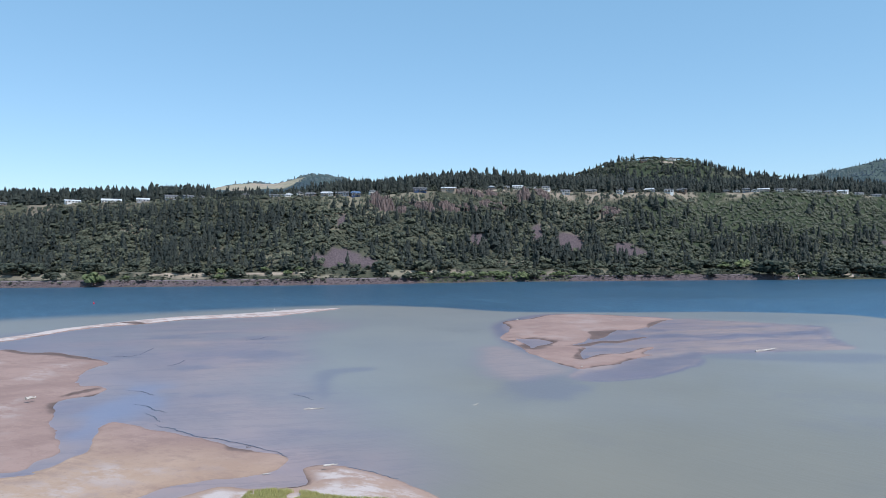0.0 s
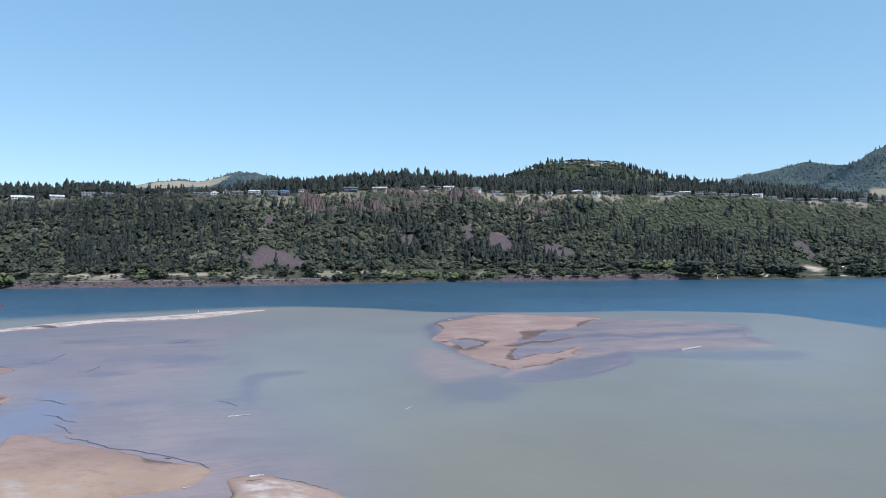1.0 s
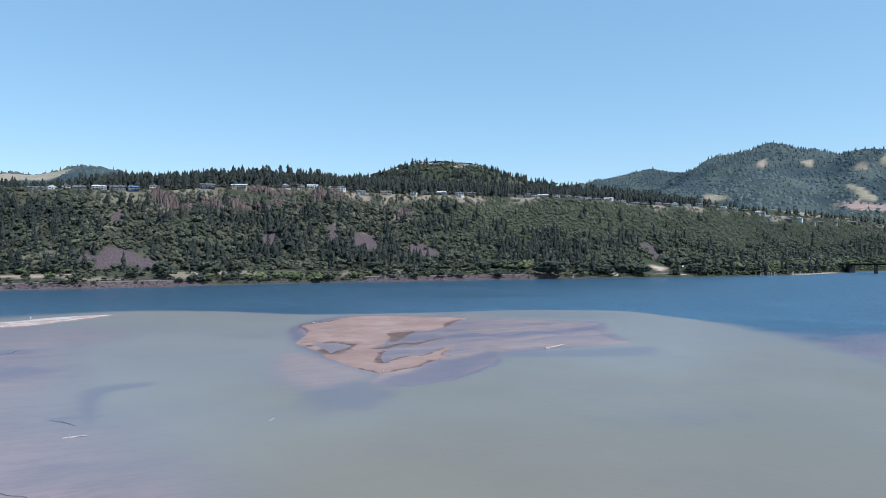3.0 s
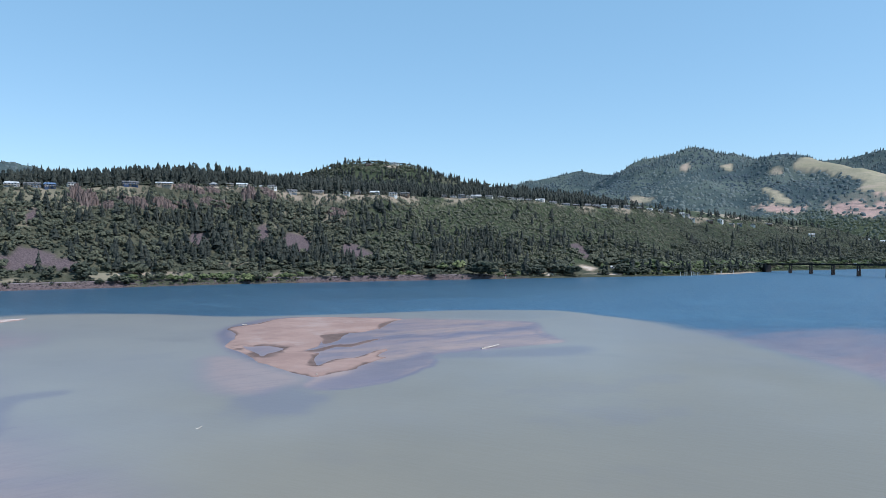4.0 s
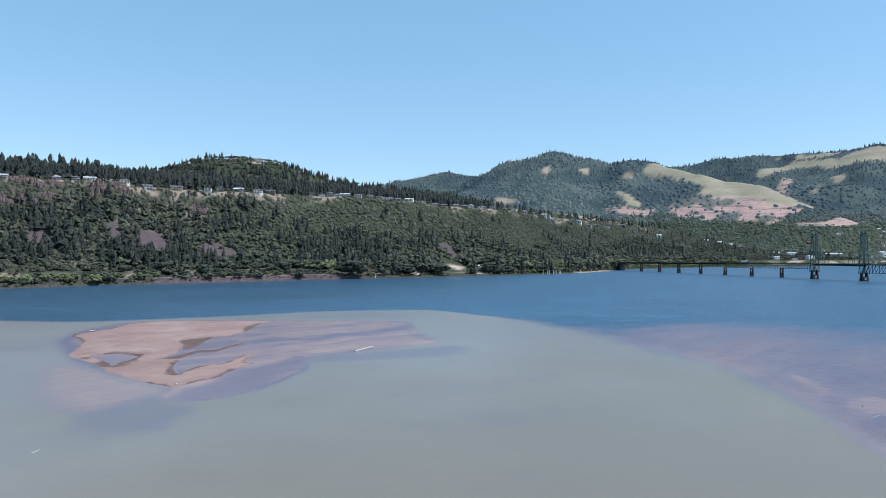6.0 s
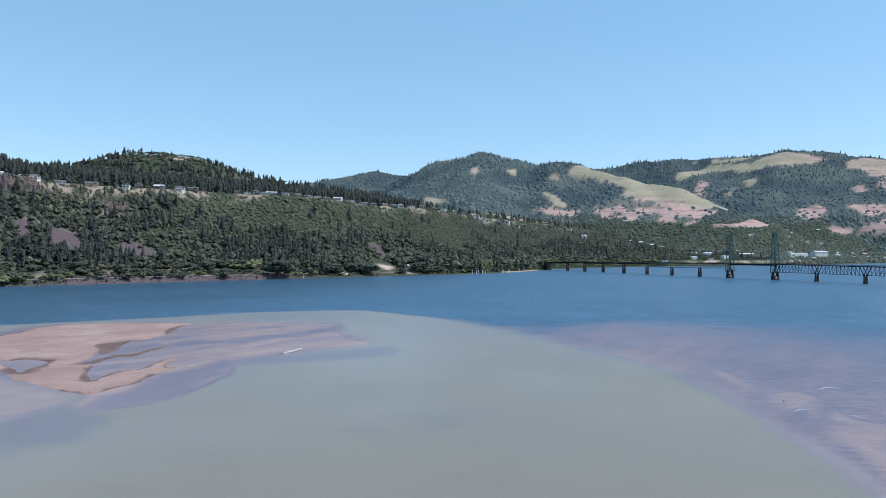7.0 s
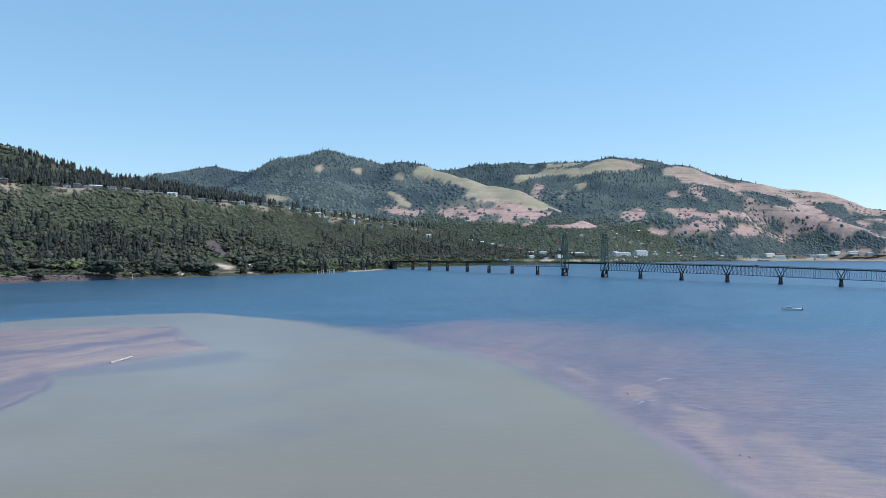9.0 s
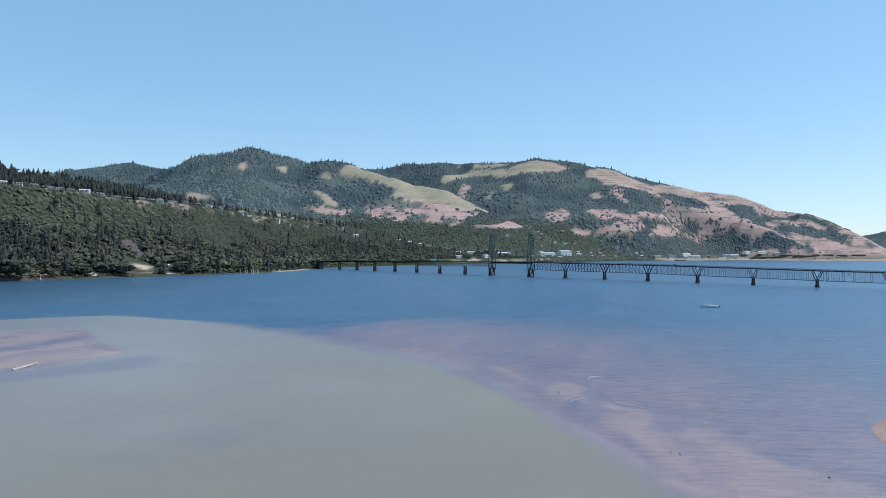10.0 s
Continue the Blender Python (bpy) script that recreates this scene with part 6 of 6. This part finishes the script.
# ---- on and beside the water ----
def boat(m):
    """A small cabin cruiser: hull, deck, cabin with windows, rail and outboard."""
    root = tagged(new("motorboat"), "white cabin motorboat afloat on the river", "boat")
    root.matrix_basis = m
    n, rows = 10, []
    for i in range(n + 1):
        t = i / n
        half = 1.5 * (1 - max(0, (t - 0.45) / 0.55) ** 2.2) + 0.02
        x = -5.2 + 10.4 * t
        sheer = 0.95 + 0.5 * t * t
        rows.append([(x, -half, sheer), (x + 0.1 * t, -half * 0.82, 0.1), (x, 0, -0.45 + 0.5 * t ** 4), (x + 0.1 * t, half * 0.82, 0.1), (x, half, sheer)])
    bm = bmesh.new()
    vv = [[bm.verts.new(p) for p in r] for r in rows]
    for a, b in zip(vv, vv[1:]):
        for i in range(4):
            bm.faces.new((a[i], b[i], b[i + 1], a[i + 1]))
        bm.faces.new((a[0], a[4], b[4], b[0]))
    bm.faces.new(vv[0])
    bmesh.ops.recalc_face_normals(bm, faces=bm.faces[:])
    part("hull", bm, PAINT[0], root)
    bm = bmesh.new()
    tapered(bm, -0.6, 3.0, -1.05, 1.05, 0.9, 1.75, 0.66)
    cabin = part("cabin", bm, PAINT[0], root)
    for side in (-1, 1):
        bm = bmesh.new()
        box(bm, 0.0, 2.2, side * 0.90 - 0.05, side * 0.90 + 0.05, 1.2, 1.6)
        part("window", bm, GLASS, cabin)
    bm = bmesh.new()
    box(bm, 2.35, 2.85, -0.75, 0.75, 1.15, 1.62)
    part("windscreen", bm, GLASS, cabin)
    bm = bmesh.new()
    box(bm, -5.7, -5.2, -0.35, 0.35, -0.2, 1.3)
    bevelled(bm, 0.08)
    part("outboard", bm, DARK_STEEL, root)
    bm = bmesh.new()
    for side in (-1, 1):
        beam(bm, (2.4, side * 1.2, 1.75), (4.9, side * 0.35, 1.95), 0.05)
        for k in range(3):
            beam(bm, (2.5 + 1.1 * k, side * (1.2 - 0.35 * k), 1.1), (2.5 + 1.1 * k, side * (1.2 - 0.35 * k), 1.8), 0.05)
    part("rail", bm, PAINT[2], root)


def driftwood(label, x, y, z, length, radius, turn, mat, branches=0, seed=1, lift=4):
    """A bent bare log, with stubs of limbs."""
    rng = np.random.default_rng(seed)
    root = tagged(new("driftwood_log"), label, "driftwood")
    root.matrix_basis = pose(x, y, z, 0, -lift, turn)
    pts = [(-length / 2 + length * i / 6, rng.normal(0, length * 0.012), radius * 0.5 + rng.normal(0, radius * 0.2)) for i in range(7)]
    bm = bmesh.new()
    rings_of = [[bm.verts.new((p[0] + rng.normal(0, radius * 0.1), p[1] + radius * (1 - 0.09 * i) * rng.uniform(0.85, 1.12) * math.cos(k * 0.7854), p[2] + radius * (1 - 0.09 * i) * rng.uniform(0.85, 1.12) * math.sin(k * 0.7854))) for k in range(8)]
                for i, p in enumerate(pts)]
    for one, two in zip(rings_of, rings_of[1:]):
        for k in range(8):
            bm.faces.new((one[k], one[(k + 1) % 8], two[(k + 1) % 8], two[k]))
    bm.faces.new(rings_of[0][::-1])
    bm.faces.new(rings_of[-1])
    bmesh.ops.recalc_face_normals(bm, faces=bm.faces[:])
    part("log", bm, mat, root)
    for k in range(branches):
        p = pts[1 + k % 5]
        a = rng.uniform(0.5, 2.6)
        l = length * rng.uniform(0.14, 0.32)
        bm = bmesh.new()
        q = (p[0] + math.cos(a) * l * 0.7, p[1] + rng.normal(0, 0.3) * l, p[2] + abs(math.sin(a)) * l * 0.8)
        rod(bm, p, q, radius * 0.5, radius * 0.2, 6)
        part("branch", bm, mat, root)


def piling(x, height):
    y = float(shore(x)) - 9
    bm = bmesh.new()
    rod(bm, (0, 0, -4), (0, 0, height), 0.42, 0.36, 10)
    ob = tagged(part("piling", bm, PILE_WHITE), "white painted mooring pile standing in the river", "piling", "mooring piles")
    ob.matrix_basis = pose(x, y, 0)
    bm = bmesh.new()
    rod(bm, (0, 0, height), (0, 0, height + 0.35), 0.42, 0.05, 10)
    part("cap", bm, PAINT[2], ob)


def buoy(x, y, size, mat, label, name="buoy"):
    root = tagged(new(name), label, "buoy")
    root.matrix_basis = pose(x, y, 0)
    bm = bmesh.new()
    rod(bm, (0, 0, -0.5), (0, 0, 0.7 * size), 0.7 * size, 0.65 * size, 14)
    part("float", bm, mat, root)
    bm = bmesh.new()
    rod(bm, (0, 0, 0.7 * size), (0, 0, 2.2 * size), 0.42 * size, 0.12 * size, 12)
    part("mast", bm, mat, root)
    bm = bmesh.new()
    bmesh.ops.create_uvsphere(bm, u_segments=10, v_segments=6, radius=0.2 * size, matrix=Matrix.Translation((0, 0, 2.3 * size)))
    part("lantern", bm, mat, root)


def beacon(x):
    y = float(shore(x)) - 1
    root = tagged(new("day_marker"), "white post day marker with red band at the shore", "marker")
    root.matrix_basis = pose(x, y, 0)
    for name, z0, z1, r, mat in (("base", -2, 1.0, 1.0, CONCRETE), ("post", 1.0, 4.2, 0.55, PILE_WHITE), ("band", 4.2, 5.6, 0.6, RED), ("top", 5.6, 6.2, 0.35, PILE_WHITE)):
        bm = bmesh.new()
        rod(bm, (0, 0, z0), (0, 0, z1), r, r * 0.92, 12)
        part(name, bm, mat, root)


def build_small():
    boat(pose(478, 193.5, 0, 0, 0, 112) @ Matrix.Scale(1.12, 4))
    driftwood("long bleached log stranded on the shoal", 93.5, 274.3, 0.1, 11.5, 0.42, 33, DRIFT, 1, 4, 2)
    driftwood("bleached snag with forked limbs in shallow water", -47, 165, 0.0, 4.6, 0.16, 12, DRIFT, 2, 8, 1)
    driftwood("two pale branches poking out of the water", -9, 172.4, 0.0, 1.6, 0.14, 30, DRIFT, 3, 12, 20)
    driftwood("weathered log lying on the sand bank", -30.8, 118.2, 1.0, 2.4, 0.2, 25, DRIFT, 0, 5, 0)
    driftwood("white sun-bleached log end on the sand flats", -119, 165.8, 1.05, 2.6, 0.42, 70, DRIFT, 0, 6, 0)
    driftwood("small pale stick on the wet creek bed", -41, 115.5, 0.1, 1.3, 0.1, 20, DRIFT, 0, 9, 0)
    driftwood("dark stick at the edge of the sand point", -49.7, 130.3, 0.35, 1.0, 0.09, 10, WET_WOOD, 0, 10, 0)
    driftwood("dark waterlogged stick in the shallows", 164.8, 127.4, 0.0, 1.6, 0.12, 40, WET_WOOD, 1, 13)
    driftwood("dark waterlogged stick in the shallows", 129.8, 84.3, 0.0, 1.1, 0.09, 15, WET_WOOD, 1, 14)
    driftwood("dark waterlogged stick in the shallows", 129.9, 82.7, 0.0, 0.8, 0.09, 35, WET_WOOD, 1, 15)
    driftwood("pale stick in the rippled shallows", 143.8, 89.4, 0.0, 1.0, 0.08, 20, DRIFT, 0, 16)
    driftwood("pale stick with a dark end on the wet sand", 132.9, 61.1, 0.0, 1.6, 0.1, 20, DRIFT, 1, 17)
    driftwood("dark stub of a log on the wet sand", 131.9, 59, 0.0, 0.5, 0.16, 0, WET_WOOD, 0, 18)
    driftwood("pale stub of driftwood on the island shore", 3, 389, 0.2, 2.6, 0.3, 20, DRIFT, 0, 19, 0)
    driftwood("pale stub of driftwood on the island shore", 22, 231, 0.15, 1.5, 0.2, 70, DRIFT, 1, 20, 0)
    for x, h in ((667, 6.5), (676, 6), (680, 6.8), (689, 6.2), (692.5, 6.6), (696, 6), (702, 6.4), (705.5, 6.1), (748, 5.5), (751, 6.2), (768, 5.4), (770.5, 6.1), (807, 6.2)):
        piling(x, h)
    buoy(-306.6, 496.1, 0.8, RED, "small red channel buoy afloat")
    buoy(-153.5, 447.6, 0.5, PILE_WHITE, "small white marker on the sand spit", "marker_post")
    beacon(363)
    x = -464.0
    y = float(shore(x)) + 46
    vehicle("car", "white car on the shore road below the bluff", 4.6, 1.85, 1.6, PAINT[0], pose(x, y, float(terrain(x, y)), 0, 0, 15))


def build_grass():
    """Tall yellow-green grass on the sand bank."""
    rng = np.random.default_rng(9)
    m, nt, b = material("marsh_grass", 0.7, 0.3)
    t = attr(nt, "tint")
    nt.links.new(mix(nt, t, (0.33, 0.325, 0.110), (0.52, 0.47, 0.20)), b.inputs["Base Color"])
    n = 46000
    x, y = rng.uniform(-40, -16, n), rng.uniform(96, 110.5, n)
    edge = 106.4 - np.where(x > -39, 0.17 * (x + 39), -0.9 * (x + 39)) + 1.8 * fbm(x / 4, y / 4, 3)
    ok = (y < edge) & (fbm(x / 3, y / 3, 3) > -0.42)
    x, y = x[ok], y[ok]
    n = len(x)
    h, a, lean = rng.uniform(0.18, 0.42, n) * (1 + 0.5 * fbm(x / 2.5, y / 2.5, 3)), rng.random(n) * 6.28, rng.normal(0, 0.22, (n, 2))
    z = 0.9 + 0 * x
    wx, wy = 0.05 * np.cos(a), 0.05 * np.sin(a)
    v = np.stack([np.stack([x - wx, y - wy, z - 0.3], -1), np.stack([x + wx, y + wy, z - 0.3], -1), np.stack([x + lean[:, 0] * h, y + lean[:, 1] * h, z + h], -1)], 1).reshape(-1, 3)
    ob = mesh_from("marsh_grass", v, np.arange(3 * n).reshape(-1, 3), m, False, {"tint": np.repeat(np.clip(rng.random(n) + 0.3 * fbm(x / 4, y / 4), 0, 1), 3)})
    tagged(ob, "tall yellow-green grass on the sand bank", "grass", kind="stuff")


def barge(x, y, turn):
    """A moored river barge: hull, deckhouse and load."""
    root = tagged(new("barge"), "red and white barge moored off the far bank", "barge")
    root.matrix_basis = pose(x, y, 0, 0, 0, turn)
    bm = bmesh.new()
    tapered(bm, -26, 26, -6, 6, 3.2, -1.2, 0.94)
    part("hull", bm, ROOFS[3], root)
    bm = bmesh.new()
    box(bm, -22, 12, -4.6, 4.6, 3.2, 8.4)
    bevelled(bm, 0.4)
    part("deckhouse", bm, PAINT[0], root)
    bm = bmesh.new()
    box(bm, 14, 21, -3.6, 3.6, 3.2, 11.5)
    part("wheelhouse", bm, PAINT[0], root)


def log_stack(rng, x, y, length, turn):
    """A mill yard stack of sawn logs."""
    root = tagged(new("log_stack"), "long stack of brown logs in the mill yard", "log stack", "log stacks")
    root.matrix_basis = pose(x, y, float(terrain(x, y)) - 0.3, 0, 0, turn)
    for row in range(3):
        for k in range(int(length / 5) - row):
            a = -length / 2 + (k + 0.5 * row) * 5
            bm = bmesh.new()
            rod(bm, (a, -6, 0.8 + 1.5 * row), (a, 6, 0.8 + 1.5 * row), 2.6, 2.4, 7)
            part("log", bm, LOGS, root)


def build_mill_yard():
    rng = np.random.default_rng(41)
    barge(2975, 1148, 150)
    for x, y, l in ((3500, 985, 60), (3525, 945, 73), (3550, 900, 60), (3585, 868, 88), (3600, 825, 60), (3617, 790, 88), (3656, 763, 44), (3704, 725, 60), (3824, 688, 62), (3887, 627, 78)):
        log_stack(rng, x, y, l, -45 + rng.uniform(-8, 8))


LOGS = plain("stacked_logs", (0.24, 0.17, 0.13), (0.13, 0.09, 0.07), 0.9, 0.5)


def rill(label, points, width, faint=False, foam=False):
    """A narrow trickle, streak or line of foam winding along the shallows."""
    m, nt, b = material("foam" if foam else "dark_rill_water", 0.5, 0.2)
    tones = ((0.105, 0.108, 0.145), (0.140, 0.138, 0.172)) if faint else ((0.055, 0.075, 0.110), (0.095, 0.110, 0.150))
    tones = ((0.42, 0.38, 0.40), (0.66, 0.62, 0.64)) if foam else tones
    nt.links.new(mix(nt, tex(nt, 0.6, 4), *tones), b.inputs["Base Color"])
    p = np.array(points, float)
    n = 14
    t = np.linspace(0, len(p) - 1, n * (len(p) - 1) + 1)
    x, y = np.interp(t, range(len(p)), p[:, 0]), np.interp(t, range(len(p)), p[:, 1])
    y = y + 1.0 * fbm(t * 2.3, t * 0 + 3, 3)
    x = x + 0.6 * fbm(t * 2.1 + 9, t * 0, 3)
    d = np.stack([np.gradient(x), np.gradient(y)], -1)
    d = d / np.linalg.norm(d, axis=1)[:, None]
    w = width * (0.55 + 0.8 * np.clip(fbm(t * 3, t * 0 + 7, 3) + 0.4, 0, 1)) * np.sin(np.pi * np.clip(t / t[-1], 0.02, 0.98)) ** 0.4
    left = np.stack([x - d[:, 1] * w, y + d[:, 0] * w, 0 * x + 0.05], -1)
    right = np.stack([x + d[:, 1] * w, y - d[:, 0] * w, 0 * x + 0.05], -1)
    v = np.concatenate([left, right])
    k = len(x)
    f = np.array([(i, k + i, k + i + 1, i + 1) for i in range(k - 1)])
    tagged(mesh_from("water_rill", v, f, m), label, "rill", kind="structure")


rill("thin blue trickle winding over the creek mouth", [(-93, 167), (-89, 165), (-86, 162.5), (-83, 160), (-80, 159)], 0.17)
rill("thin dark rill along the edge of the sand point", [(-77, 147.5), (-74, 144.5), (-71, 144), (-69, 142), (-63, 138.4), (-58, 136.2), (-51, 133), (-44, 128.6), (-41, 126)], 0.17)
rill("thin dark rill along the edge of the sand bank", [(-33.2, 121), (-29.5, 120.6), (-23.2, 118.2), (-18.5, 115)], 0.14)
rill("dark squiggle of silt in the shallow basin", [(-112.0, 291.3), (-110.5, 295.3), (-108.3, 297.4), (-108.0, 303.6), (-106.7, 305.8)], 0.5, True)
rill("faint dark streak in the shallow basin", [(-143.2, 242.0), (-140.7, 243.6), (-136.7, 242.5), (-135.8, 246.7)], 0.35, True)
rill("faint dark streak in the shallow basin", [(-135.5, 248.2), (-137.6, 256.9), (-139.9, 266.3)], 0.35, True)
rill("dark mark on the shallow lagoon bed", [(-113.7, 223.9), (-111.9, 225.2), (-111.7, 230.0), (-112.8, 237.5)], 0.35, True)
rill("dark mark on the shallow lagoon bed", [(-103.9, 183.5), (-100.0, 182.2), (-95.8, 179.5), (-92.6, 177.5)], 0.25, True)
rill("dark mark on the shallow lagoon bed", [(-57.1, 181.7), (-54.9, 179.7), (-51.9, 177.1), (-49.8, 175.2)], 0.22, True)
rill("broken white foam line on the sandy shelf", [(187, 131), (190, 131.6), (193, 131), (192, 128.5)], 0.28, foam=True)
rill("broken white foam line on the sandy shelf", [(166, 114), (163.5, 111), (162.4, 108), (162.2, 105), (162, 102), (161, 99)], 0.12, foam=True)
rill("broken white foam line on the sandy shelf", [(155, 119.5), (158, 119.6), (161, 119.4), (164, 118.6)], 0.16, foam=True)
rill("thin dark trickle beside the sand point", [(-84.9, 157.9), (-81.8, 154.7), (-79.4, 152.1), (-76.3, 149.2)], 0.12)


def build_railway():
    """The ballast bed along the bank, with its two rails."""
    bed = plain("rail_ballast", (0.215, 0.180, 0.185), (0.150, 0.125, 0.130), 0.9, 0.3)
    steel = plain("rusty_rail", (0.10, 0.065, 0.05), None, 0.5, 1.0, 0.6)
    x = np.arange(-800, 341, 6.0)
    s0, z0 = 17.0, np.array([max(float(terrain(a, float(shore(a)) + k)) for k in (14, 17, 20)) for a in x])
    z0 = np.convolve(np.pad(z0, 4, "edge"), np.ones(9) / 9, "valid") + 0.5

    def strip(name, rows, mat):
        v = np.concatenate([np.stack([x, shore(x) + s0 + off, z0 + up], -1) for off, up in rows])
        f = np.concatenate([np.stack([np.arange(len(x) - 1) + k * len(x), np.arange(1, len(x)) + k * len(x), np.arange(1, len(x)) + (k + 1) * len(x), np.arange(len(x) - 1) + (k + 1) * len(x)], -1) for k in range(len(rows) - 1)])
        return mesh_from(name, v, f, mat, False)
    root = tagged(strip("railway_bed", ((-4.2, -2.2), (-2.2, 0), (2.2, 0), (4.2, -2.2)), bed), "lavender-grey railway ballast along the river bank", "railway", kind="structure")
    for side in (-0.72, 0.72):
        rail = strip("rail", ((side - 0.06, 0), (side - 0.06, 0.18), (side + 0.06, 0.18), (side + 0.06, 0)), steel)
        rail.parent = root


def build_riprap():
    """Loose dark boulders along the far waterline."""
    rng = np.random.default_rng(31)
    m = plain("riprap_stone", (0.15, 0.115, 0.118), (0.060, 0.048, 0.052), 0.9, 0.4)
    x = rng.uniform(-800, 400, 3000)
    y = shore(x) + rng.uniform(-1.5, 10.5, len(x))
    shapes = [(ICO_V * rng.uniform(0.6, 1.2, (12, 1)) * (1, 0.85, 0.7), ICO_F) for _ in range(5)]
    ob = plant("riprap", "dark red-brown boulders along the river bank", shapes, x, y, rng.uniform(0.5, 1.5, len(x)), rng.uniform(0.9, 1.5, len(x)), rng.random(len(x)), m, rng, 0.1)
    tagged(ob, category="boulders")


build_small()
build_grass()
build_railway()
build_riprap()
build_mill_yard()
